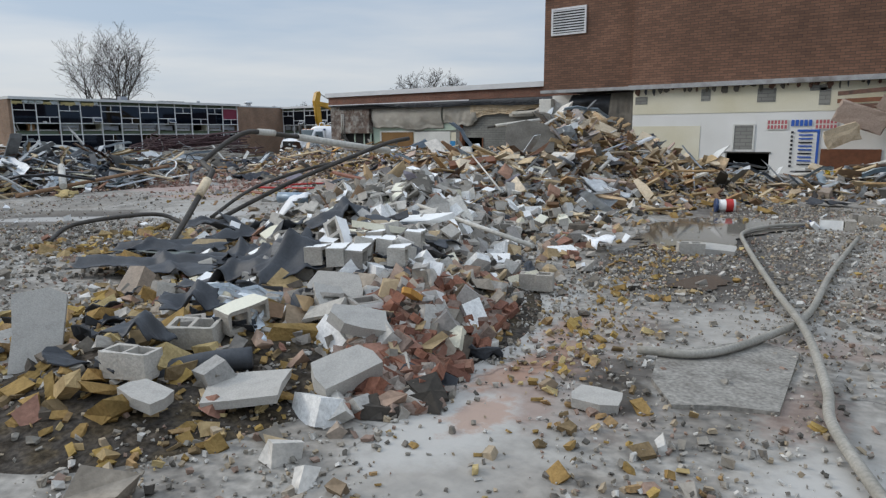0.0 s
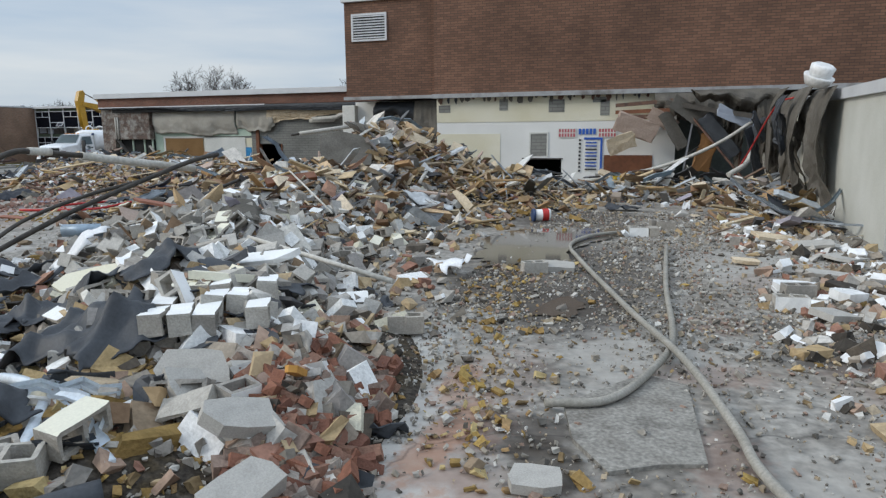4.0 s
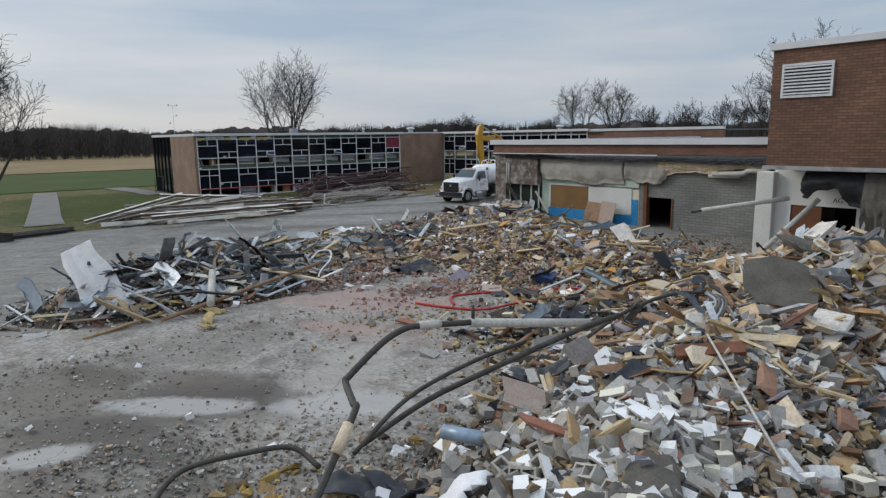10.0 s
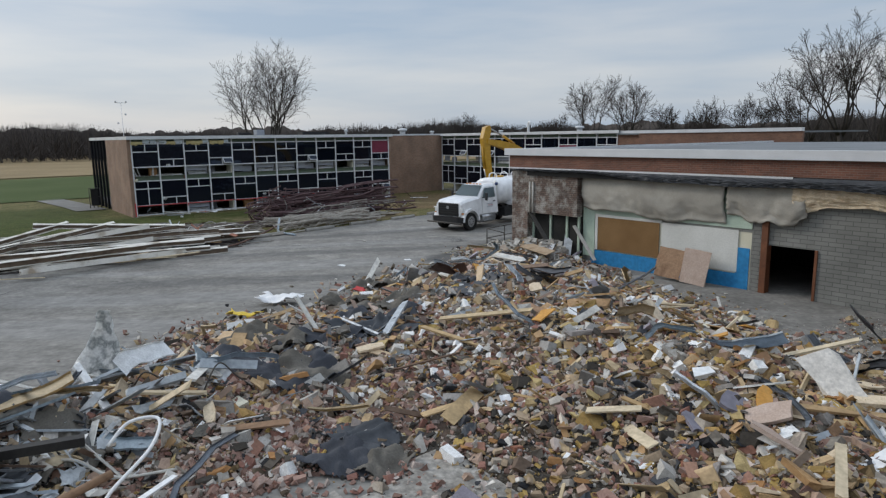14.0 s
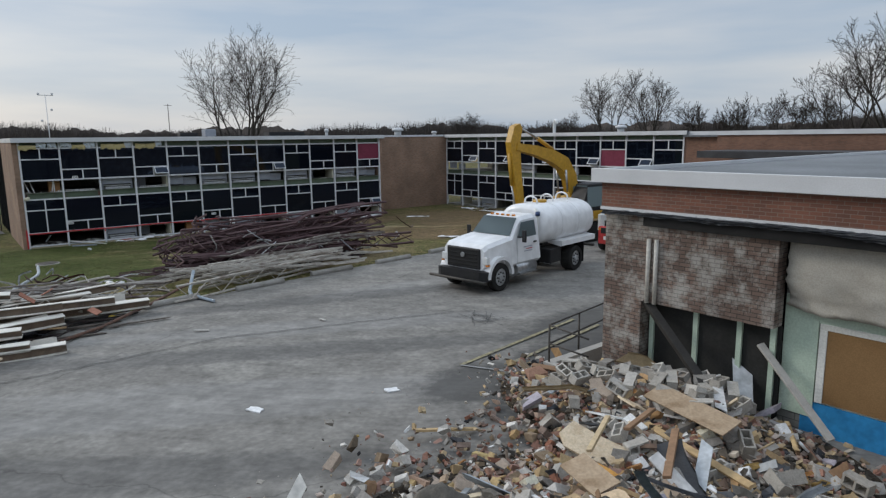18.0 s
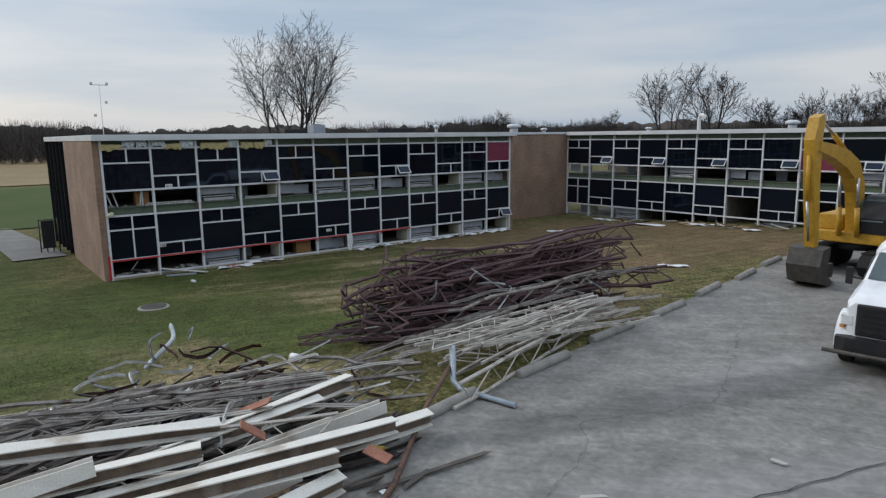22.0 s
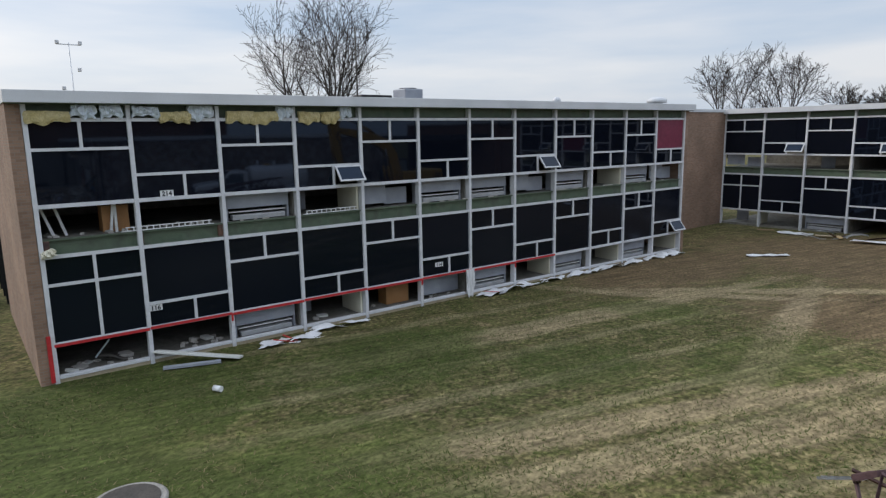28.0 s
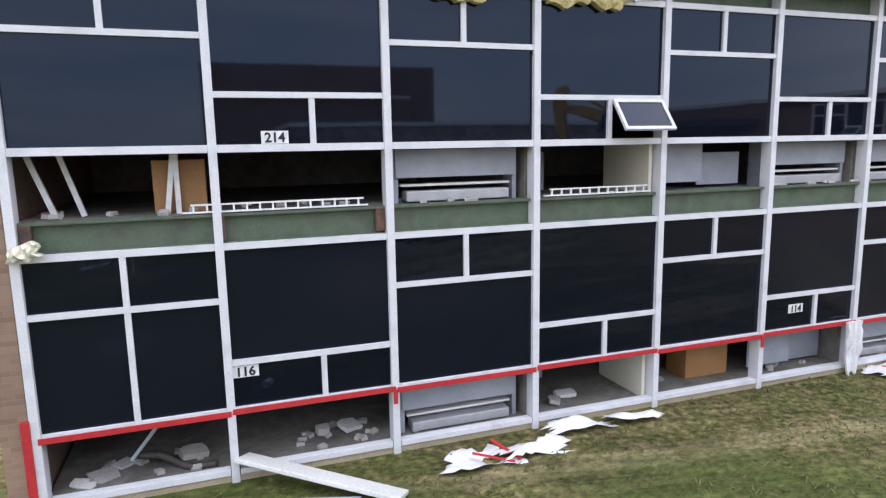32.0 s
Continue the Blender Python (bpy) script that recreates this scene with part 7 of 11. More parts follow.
for pts in (((28.78, -28.9, 0.36), (29.2, -29.05, 0.44), (29.55, -29.11, 0.42)), ((29.55, -29.11, 0.42), (30.1, -29.35, 0.34), (30.62, -29.62, 0.30)), ((29.58, -29.15, 0.40), (29.85, -29.5, 0.34), (30.08, -29.8, 0.30))):
    pipe("metal_stud", list(pts), 0.045, M_FOIL, "shiny bent metal strip on yellow insulation", "stud", group="shiny bent strips", sides=4)

# ---- single things in the debris ----
bucket = thing("paint_bucket", pose(30.87, -16.6, 0.20, 90, 0, 115), "white plastic bucket with a blue lid, tipped over", "bucket")
part("body", tube(bmesh.new(), [(0, 0, -0.19), (0, 0, 0.12), (0, 0, 0.19)], [0.135, 0.15, 0.15], 20), M_WHITE, bucket)
part("lid", tube(bmesh.new(), [(0, 0, -0.25), (0, 0, -0.19)], 0.158, 20), M_NAVY, bucket, "navy blue lid")
part("label", tube(bmesh.new(), [(0, 0, -0.02), (0, 0, 0.14)], 0.1535, 20, closed=False), M_RED, bucket, "red printed band")
pail = thing("metal_pail", pose(18.9, -12.4, 0.48, 80, 0, 60), "pale blue dented metal pail on the rubble", "pail")
bm = tube(bmesh.new(), [(0, 0, -0.22), (0, 0, 0.22)], 0.19, 18, closed=False)
bmesh.ops.solidify(bm, geom=bm.faces[:], thickness=0.01)
part("wall", bm, M_PAIL, pail)
part("base", disc(bmesh.new(), (0, 0, -0.2), (0, 0, 1), 0.185, 0.01), M_PAIL, pail)
binb = thing("blue_bin", pose(16.8, -13.8, 0.1, 10, 8, 20), "blue plastic tub lying on yellow rubble", "tub")
part("tub", boxes((-0.3, 0.3, -0.22, 0.22, 0, 0.28), bevel=0.04), M_NAVY, binb)
part("rim", boxes((-0.33, 0.33, -0.25, 0.25, 0.25, 0.29), bevel=0.01), M_NAVY, binb)

# long pieces in the scrap metal: boards, a torn window frame, a white cable, foam stuck to a pipe
for a, b, w, th, mt, lab in (((10.96, -21.14, 0.72), (12.35, -19.6, 0.3), 0.20, 0.05, M_TANBOARD, "pale yellow board lying on the scrap metal"), ((11.85, -19.45, 0.30), (11.2, -18.25, 0.34), 0.10, 0.03, M_WHITE, "white strip lying on the scrap metal"),
                             ((9.85, -20.9, 0.9), (10.15, -19.2, 0.82), 0.16, 0.14, M_BLACK_STEEL, "black steel post in the scrap metal"), ((10.4, -23.4, 0.8), (11.6, -22.0, 0.5), 0.32, 0.03, M_CREAM, "cream board lying in the scrap metal"), ((9.4, -23.0, 1.05), (10.6, -22.6, 0.75), 0.12, 0.04, M_PALEBOARD, "splintered tan board in the scrap metal"),
                             ((11.5, -22.4, 0.4), (12.3, -22.9, 0.2), 0.36, 0.02, M_CREAM, "cream board lying in the scrap metal"), ((7.2, -25.2, 0.7), (8.3, -22.6, 1.05), 0.14, 0.10, M_BLACK_STEEL, "black steel post in the scrap metal"), ((6.0, -22.6, 0.9), (7.3, -19.8, 1.0), 0.12, 0.03, M_WHITE, "white strip lying on the scrap metal")):
    length = (Vector(b) - Vector(a)).length
    ob = mesh_object("scrap_board", boxes((0, length, -w / 2, w / 2, -th / 2, th / 2), bevel=0.004), mt)
    ob.matrix_world = beam_matrix(a, b)
    tagged(ob, lab, "board" if w > 0.15 and th < 0.1 else "strip", "long scrap pieces")
torn = thing("torn_window_frame", beam_matrix((12.45, -21.7, 0.16), (11.95, -20.0, 0.36)), "bent aluminium window frame on the scrap metal", "window frame")
for x0, x1, y0, y1 in ((0, 1.75, -0.03, 0.03), (0.15, 1.75, 0.62, 0.68), (0.0, 0.05, 0, 0.5), (1.70, 1.75, 0, 0.65), (0.85, 0.89, 0, 0.64)):
    part("bar", boxes((x0, x1, y0, y1, -0.025, 0.025), bevel=0.004), M_FOIL, torn)
pipe("white_cable", [(10.1, -18.9, 0.6), (10.0, -18.55, 0.85), (10.16, -18.15, 0.85), (10.6, -18.4, 0.62), (11.2, -19.1, 0.42), (11.6, -19.45, 0.25)], 0.028, M_WHITE, "white cable looped over the scrap metal", "cable")
for x, y, w, h, yaw, seed in ((12.9, -23.5, 0.55, 0.3, 30, 1), (13.6, -23.9, 0.7, 0.24, -20, 2), (14.35, -24.2, 0.4, 0.24, 60, 3), (11.9, -22.7, 0.4, 0.25, 10, 4), (11.7, -24.6, 1.2, 0.25, 75, 5), (5.6, -18.9, 0.5, 0.4, 20, 6)):
    sheet("foam_tatter", x, y, w, h, yaw, M_INSUL, "tattered yellow foam hanging on the scrap", "insulation", lift=0.10, fold=0.10, seed=seed, cut=0.2, thick=0.03)
for x, y, w, h, yaw, mt in ((7.9, -23.9, 2.4, 1.1, 80, M_MEMB), (6.6, -22.2, 2.0, 1.0, 60, M_MEMB), (9.6, -21.9, 1.6, 0.8, 100, M_MEMB), (8.2, -20.2, 1.7, 0.8, 75, M_CLOTH), (10.9, -20.6, 1.2, 0.6, 60, M_MEMB), (9.9, -25.0, 1.4, 0.7, 50, M_MEMB)):
    sheet("membrane_sheet", x, y, w, h, yaw, mt, "dark roofing membrane crumpled in the scrap metal", "membrane", lift=0.22, fold=0.16, seed=x + 7, cut=0.14)

bm = bmesh.new()
rows = [[bm.verts.new((0.42 * i, (j / 6 - 0.5) * (1.25 - 0.03 * i) + 0.05 * math.sin(i), 0.10 * math.sin(0.35 * i) + 0.02 * (j % 2))) for j in range(7)] for i in range(11)]
for a, b in zip(rows, rows[1:]):
    for j in range(6):
        bm.faces.new((a[j], a[j + 1], b[j + 1], b[j]))
bmesh.ops.solidify(bm, geom=bm.faces[:], thickness=0.02)
leaning = mesh_object("white_tin_sheet", bm, M_SHEETWHITE)
leaning.matrix_world = beam_matrix((11.3, -25.75, 0.10), (7.0, -25.95, 1.75)) @ pose(0, 0, 0, -25)
tagged(leaning, "white ribbed metal sheet leaning on scrap metal", "sheet metal")
# puddles: still water in shallow dips of the slab
M_WATER = mat("muddy_water", [(0.10, 0.086, 0.07), (0.125, 0.108, 0.09)], 0.05, grain=2, stain=0.5, stain_amt=0.2, bump=0.0)
for pts, cx, cy in ((((30.2, -19.6), (30.5, -21.2), (30.9, -22.1), (31.6, -22.0), (32.2, -21.7), (32.1, -20.3), (32.75, -18.7), (33.0, -17.5), (31.7, -17.6), (30.7, -18.2)), 31.6, -20.0), (((32.2, -24.9), (32.3, -24.3), (32.5, -23.9), (32.75, -24.2), (32.7, -24.8)), 32.3, -24.2)):
    bm = bmesh.new()
    loop = smooth_path([(x, y, 0.062) for x, y in pts] + [(*pts[0], 0.062)], 12)[:-1]
    ragged = [0.05 * math.sin(1.3 * i) + 0.06 * math.sin(0.53 * i + cx) + rb.uniform(-0.05, 0.04) for i in range(len(loop))]
    vs = [bm.verts.new((p.x + ragged[i] * (p.x - cx), p.y + ragged[i] * (p.y - cy), p.z)) for i, p in enumerate(loop)]
    bm.faces.new(vs)
    tagged(mesh_object("puddle", bm, M_WATER), "shallow muddy puddle on the slab", "puddle", kind="structure")

# ---- annex front, piece by piece ----
M_MINT = mat("mint_paint", [(0.40, 0.50, 0.40), (0.48, 0.57, 0.47)], 0.7, grain=30, stain=2, stain_amt=0.2, bump=0.1)
M_BLACKBOARD = mat("black_mastic", [(0.012, 0.012, 0.011), (0.026, 0.026, 0.024)], 0.8, grain=18, stain=2, stain_amt=0.4, bump=0.3)
M_WBOARD = mat("white_board", [(0.60, 0.60, 0.56), (0.68, 0.68, 0.64)], 0.6, grain=30, stain=1.2, stain_amt=0.2, bump=0.05)
# A solid near-black box stands in for the gap's darkness.
part("dark_gap_fill", boxes((0.9, 20.1, 0.05, 0.58, 3.52, 3.85)), M_DARK, annex, "near-black box that stands for the dark gap under the brick band")
part("drip_strip", boxes((-0.13, 12.0, -0.03, 0.0, 3.80, 3.86)), M_FASCIA, annex)
part("pinboard", boxes((4.35, 7.15, 0.575, 0.60, 0.62, 1.95)), M_BROWN, annex, "large brown pinboard still on the classroom wall")
part("pinboard_frame", boxes((4.22, 7.25, 0.56, 0.62, 1.95, 2.06), (4.22, 4.35, 0.56, 0.62, 0.60, 1.95), bevel=0.01), M_WBOARD, annex)
part("whiteboard", boxes((7.25, 10.15, 0.575, 0.60, 0.55, 1.98)), M_WBOARD, annex, "white board on the classroom wall")
part("blue_dado", boxes((4.0, 7.2, 0.585, 0.618, -0.5, 0.58), (10.1, 10.55, 0.585, 0.618, -0.5, 1.40), (7.2, 10.1, 0.585, 0.618, -0.5, 0.5)), M_BLUE, annex, "bright blue painted dado")
part("mint_edge", boxes((3.62, 4.2, 0.56, 0.6, 0.3, 2.5), (4.2, 10.6, 0.57, 0.6, 2.06, 3.3)), M_MINT, annex)
for x in (0.92, 1.92, 2.82, 3.45):
    part("stud", boxes((x, x + 0.10, 0.40, 0.50, -0.3, 1.9)), M_MINT, annex, "mint painted stud")
for x0, x1 in ((0.86, 0.92), (1.02, 1.92), (2.02, 2.82), (2.92, 3.45), (3.55, 3.62)):
    part("black_panel", boxes((x0, x1, 0.46, 0.52, -0.4, 1.88)), M_BLACKBOARD, annex, "black mastic-coated panel")
for x in (1.02, 1.20):
    part("conduit", tube(bmesh.new(), [(x, 0.10, 1.9), (x, 0.10, 3.25)], 0.045, 8), M_PIPE_WHT, annex)
part("door_jamb", boxes((10.95, 11.15, 0.5, 0.82, -0.5, 2.4), (12.58, 12.66, 0.55, 0.82, -0.5, 1.6)), M_BROWNDOOR, annex, "torn brown door jamb")
part("lagged_pipe", tube(bmesh.new(), smooth_path([(14.9, 0.25, 2.98), (15.6, 0.22, 3.0), (16.4, 0.2, 3.05), (16.7, 0.2, 3.18), (17.6, 0.2, 3.2)]), 0.12, 10), M_PIPE_WHT, annex, "white lagged pipe hanging under the roof")
part("lagged_pipe", tube(bmesh.new(), [(14.7, 0.3, 2.88), (16.2, 0.3, 2.9)], 0.10, 10), M_PIPE_WHT, annex)


def hanging(name, parent, x0, x1, z0, z1, y, material, seed, label, bulge=0.2, ragged=0.25, axis="x"):
    """A torn sheet that hangs along a wall, bulging out of it."""
    rnd = random.Random(seed)
    nx, nz = max(8, int((x1 - x0) / 0.11)), 16
    ph = [rnd.uniform(0, 6) for _ in range(5)]
    torn = [rnd.uniform(0.55, 1.6) if name == "hanging_felt" else 2.0 for _ in range(nx)]
    bm = bmesh.new()
    g = []
    for i in range(nx + 1):
        u = i / nx
        low = z0 + ragged * ((u - 0.5) * math.sin(ph[3]) + math.sin(5 * u + ph[0]) * 0.5 + 0.35 * math.sin(13 * u + ph[1]) + 0.15 * math.sin(31 * u + ph[2]))
        row = []
        for j in range(nz + 1):
            v = j / nz
            x, z = x0 + u * (x1 - x0), z1 + (low - z1) * v
            x += 0.05 * rnd.uniform(-1, 1) * v
            d = 0.04 * rnd.uniform(-1, 1) * v + bulge * (math.sin(math.pi * min(1, 1.15 * v)) ** 0.8 + 0.55 * math.sin(5.3 * u + 3 * v + ph[3]) * v + 0.30 * math.sin(12.7 * u - 5 * v + ph[4]) * v + 0.15 * math.sin(29 * u + 7 * v + ph[2]) * v)
            row.append(bm.verts.new((x, y - d, z) if axis == "x" else (y - d, x, z)))
        g.append(row)
    for i in range(nx):
        for j in range(nz):
            if j > 9 and torn[i] < j / nz:
                continue
            bm.faces.new((g[i][j], g[i][j + 1], g[i + 1][j + 1], g[i + 1][j])).smooth = name == "hanging_membrane"
    ob = part(name, bm, material, parent, label)
    mod = ob.modifiers.new("thickness", "SOLIDIFY")
    mod.thickness = 0.02
    return ob


M_CANVAS = mat("aged_membrane", [(0.34, 0.32, 0.275), (0.42, 0.395, 0.345), (0.30, 0.28, 0.24)], 0.85, grain=40, stain=0.7, stain_amt=0.2, bump=0.15)
hanging("hanging_membrane", annex, 3.7, 9.7, 2.2, 3.62, 0.42, M_CANVAS, 3, "sagging grey roof membrane torn off the front", 0.13, 0.16)
hanging("hanging_membrane", annex, 9.8, 12.3, 2.4, 3.62, 0.42, M_CANVAS, 4, "sagging grey roof membrane torn off the front", 0.12, 0.25)
hanging("torn_flashing", annex, -0.1, 19.9, 3.56, 3.84, 0.0, M_MEMB, 8, "dark torn flashing under the brick band", 0.04, 0.16)
hanging("paper_facing", annex, 11.9, 17.6, 3.0, 3.62, 0.36, M_TANBOARD, 6, "torn insulation facing under the roof edge", 0.10, 0.22)
for x, z, w, h, mt, lean in ((7.75, 0.95, 1.0, 1.05, M_BROWNBOARD, 16), (8.75, 1.05, 0.95, 1.2, M_PINK, 12)):
    ob = lay(chunk_mesh("leaning_board", w, 0.04, h, 0.02, mt, rb), "leaning_board", "large sheet of board leaning against the classroom wall", "board", "leaning boards", x + 0.2, 0.15 - 0.1 * x / 8, 0, 0, -lean, 3, z=0.62)
rail = thing("handrail", pose(-1.24, -0.35, 0), "black steel handrail beside the sunken steps", "railing")
for y in (0.0, 1.35, 2.8):
    part("post", tube(bmesh.new(), [(-0.16 * y, y, -0.3), (-0.16 * y, y, 1.0)], 0.025, 8), M_PIPE_BLK, rail)
for z in (0.55, 1.0):
    part("rail", tube(bmesh.new(), [(0, 0, z), (-0.45, 2.8, z)], 0.022, 8), M_PIPE_BLK, rail)
    part("rail", tube(bmesh.new(), [(0, 0, z), (1.1, 0.05, z * 0.9)], 0.022, 8), M_PIPE_BLK, rail)
part("kerb_wall", boxes((-0.1, 0.12, -0.1, 2.9, -0.32, 0.10), (0.12, 1.1, -0.1, 0.1, -0.32, 0.10)), M_CONC, rail)

for name, a, b, w, th, mt, lab, cat in (("charred_beam", (0.75, 0.32, 2.0), (3.3, -0.85, 0.48), 0.16, 0.12, M_BLACK_STEEL, "charred timber beam leaning on the black panels", "beam"), ("leaning_board", (3.3, 0.36, 1.5), (4.8, -0.15, 0.30), 0.14, 0.05, M_CONC, "pale grey board leaning on the annex front", "board"),
                                   ("plywood_sheet", (2.3, -1.55, 0.80), (3.9, -1.75, 0.68), 0.5, 0.025, M_PLY, "tan plywood sheet lying on the grey blocks", "plywood"), ("plywood_sheet", (2.8, -4.4, 0.62), (3.6, -4.6, 0.56), 0.45, 0.025, M_PLY, "broken plywood sheet on the rubble", "plywood"), ("timber", (3.4, -2.6, 0.75), (4.0, -3.8, 0.62), 0.12, 0.05, M_WOOD_O, "loose sawn timber on the rubble", "timber"), ("timber", (2.4, -3.0, 0.75), (2.8, -4.0, 0.62), 0.09, 0.05, M_WOOD_O, "loose sawn timber on the rubble", "timber"), ("timber", (2.6, -2.0, 0.66), (2.7, -2.9, 0.60), 0.12, 0.05, M_WOOD_O, "loose sawn timber on the rubble", "timber")):
    length = (Vector(b) - Vector(a)).length
    ob = mesh_object(name, boxes((0, length, -w / 2, w / 2, -th / 2, th / 2), bevel=0.006), mt)
    ob.matrix_world = beam_matrix(a, b) @ pose(0, 0, 0, 14)
    tagged(ob, lab, cat)

# ---- hall, lower parts ----
def jag_piece(x, w, h, rnd):
    """A ragged scrap hanging under the ledge."""
    return prism(bmesh.new(), [(x, 3.58), (x + w, 3.58), (x + w * rnd.uniform(0.7, 1.1), 3.58 - h * rnd.uniform(0.4, 1)), (x + w * rnd.uniform(0.2, 0.6), 3.58 - h), (x - 0.02, 3.58 - h * rnd.uniform(0.2, 0.7))], -6.24, -6.19)



louver = part("louver", boxes((20.55, 22.2, -5.97, -5.88, 6.08, 6.16), (20.55, 22.2, -5.97, -5.88, 7.14, 7.22), (20.55, 20.63, -5.97, -5.88, 6.16, 7.14), (22.12, 22.2, -5.97, -5.88, 6.16, 7.14)), M_ALU, hall, "white louvred vent")
# Near-black sheet stands for the shade behind the slats.
part("backing", boxes((20.6, 22.15, -5.915, -5.90, 6.12, 7.18)), M_DARK, louver)
for k in range(9):
    bm = boxes((20.63, 22.12, -0.05, 0.05, -0.012, 0.012))
    ob = part("slat", bm, M_ALU, louver)
    ob.matrix_local = pose(0, -5.95, 6.22 + k * 0.11, 35)
part("vent_hood", boxes((23.7, 24.3, -5.7, -5.2, 7.95, 8.45), bevel=0.05), M_PIPE_BLK, hall, "black roof vent hood")
part("cream_band", boxes((24.5, 33.5, -6.17, -6.15, 2.6, 3.58)), M_CREAM, hall)
part("cream_panel", boxes((24.53, 27.24, -6.17, -6.15, 0.6, 2.12)), M_CREAM, hall)
part("boarded_window", boxes((28.5, 29.15, -6.17, -6.1, 1.24, 2.12)), M_BLOCKWALL, hall, "window opening filled with grey blocks")
part("window_edge", boxes((28.44, 29.21, -6.19, -6.15, 2.12, 2.18), (28.44, 28.5, -6.19, -6.15, 1.2, 2.12), (29.15, 29.21, -6.19, -6.15, 1.2, 2.12)), M_WBOARD, hall)
part("hatch_edge", boxes((28.16, 29.8, -6.2, -6.15, 1.10, 1.15), (28.16, 29.8, -6.2, -6.15, 0.40, 0.45)), M_PIPE_BLK, hall)
part("brown_boarding", boxes((31.4, 33.2, -6.19, -6.15, 0.3, 1.28)), M_BROWNDOOR, hall, "brown boarding across a doorway")
for x0, z0, w, h in ((27.2, 3.05, 0.35, 0.45), (29.2, 2.95, 0.62, 0.5), (31.2, 2.8, 0.35, 0.6), (24.6, 3.0, 0.5, 0.3), (30.9, 3.3, 0.5, 0.2)):
    part("bare_patch", boxes((x0, x0 + w, -6.185, -6.17, z0, z0 + h)), M_BLOCKWALL, hall, "grey blocks where the paint has come away")
M_STRIPE_R, M_STRIPE_K, M_STRIPE_B = mat("mural_red", [(0.42, 0.10, 0.12), (0.48, 0.15, 0.16)], 0.7, grain=30, bump=0.05), mat("mural_black", [(0.02, 0.02, 0.025), (0.03, 0.03, 0.035)], 0.7, grain=30, bump=0.05), mat("mural_blue", [(0.03, 0.10, 0.42), (0.04, 0.13, 0.48)], 0.7, grain=30, bump=0.05)
mural = thing("wall_mural", pose(0, 0, 0), "painted red, white and blue mural signs on the white wall", "mural")
for x0, x1 in ((29.60, 30.30), (31.15, 31.85)):
    part("striped_sign", boxes((x0, x1, -6.19, -6.18, 1.96, 2.32)), M_WBOARD, mural)
    for k in range(6):
        for z0 in (1.99, 2.16):
            part("letter_bar", boxes((x0 + 0.03 + k * 0.112, x0 + 0.105 + k * 0.112, -6.196, -6.19, z0, z0 + 0.13)), M_STRIPE_R, mural)
for k in range(5):
    part("letter_bar", boxes((30.40 + k * 0.14, 30.50 + k * 0.14, -6.19, -6.18, 2.08, 2.30)), M_STRIPE_B, mural)
part("blue_border", boxes((30.62, 31.33, -6.19, -6.18, 1.88, 1.96), (31.25, 31.33, -6.19, -6.18, 0.6, 1.88)), M_STRIPE_B, mural)
for k in range(9):
    part("bar", boxes((30.68, 31.12, -6.19, -6.18, 0.70 + k * 0.13, 0.75 + k * 0.13)), M_STRIPE_B if k % 3 else M_STRIPE_K, mural)
for k in range(9):
    part("square", boxes((30.42, 30.50, -6.19, -6.18, 0.62 + k * 0.15, 0.70 + k * 0.15)), M_STRIPE_K, mural)
rl = random.Random(17)
for k in range(30):
    x = 24.6 + k * 0.31 + rl.uniform(-0.1, 0.1)
    w, h = rl.uniform(0.04, 0.22), rl.uniform(0.05, 0.26)
    part("bracket", jag_piece(x, w, h, rl), rl.choice((M_RUST, M_FELT, M_MEMB)), hall, "dark torn flashing under the ledge")
# doorway wall behind the heap
part("door_wall", boxes((19.9, 20.55, -4.45, -4.25, -0.3, 3.6), (20.55, 22.75, -4.45, -4.25, 2.25, 3.6), (22.75, 24.4, -4.45, -4.25, -0.3, 3.6)), M_WHITE_WALL, hall)
part("door", boxes((20.57, 21.62, -4.42, -4.36, -0.2, 2.23), bevel=0.01), M_BROWNDOOR, hall, "brown wooden door left ajar")
part("white_column", boxes((19.35, 20.0, -4.75, -4.1, -0.3, 3.45), bevel=0.03), M_WBOARD, hall, "chipped white painted column")
sign = part("sign_plate", boxes((21.75, 22.55, -4.48, -4.455, 2.36, 2.66)), M_WBOARD, hall)
cur = bpy.data.curves.new("sign_letters", "FONT")
cur.body, cur.size, cur.extrude, cur.align_x = "AG", 0.24, 0.003, "CENTER"
txt = new("sign_letters", cur)
cur.materials.append(M_STRIPE_K)
txt.parent = hall
txt.matrix_local = pose(22.15, -4.485, 2.42, 90, 0, 0)
txt["label"] = "black letters AG over the doorway"
hanging("hanging_membrane", hall, 21.3, 24.4, 2.5, 3.55, -5.2, M_MEMB, 14, "black membrane hanging over the doorway", 0.35, 0.5)
hanging("hanging_felt", hall, 23.3, 24.45, 1.0, 3.55, -5.6, M_FELT, 15, "torn grey felt hanging from the ledge", 0.2, 0.6)
pipe("lagged_pipe", [(18.95, -7.95, 2.19), (20.0, -6.62, 2.40), (20.9, -5.5, 2.58)], 0.085, M_PIPE_WHT, "white lagged pipe jutting out over the rubble", "pipe", curve=False, sides=12)
pipe("lagged_pipe", [(18.72, -8.22, 2.13), (18.98, -7.92, 2.19)], 0.05, M_PIPE_BLK, "broken black end of a lagged pipe", "pipe", curve=False)
pipe("lagged_pipe", [(21.7, -5.0, 2.55), (20.6, -7.2, 0.6)], 0.09, M_PIPE_WHT, "white pipe leaning from the doorway", "pipe", curve=False, sides=10)

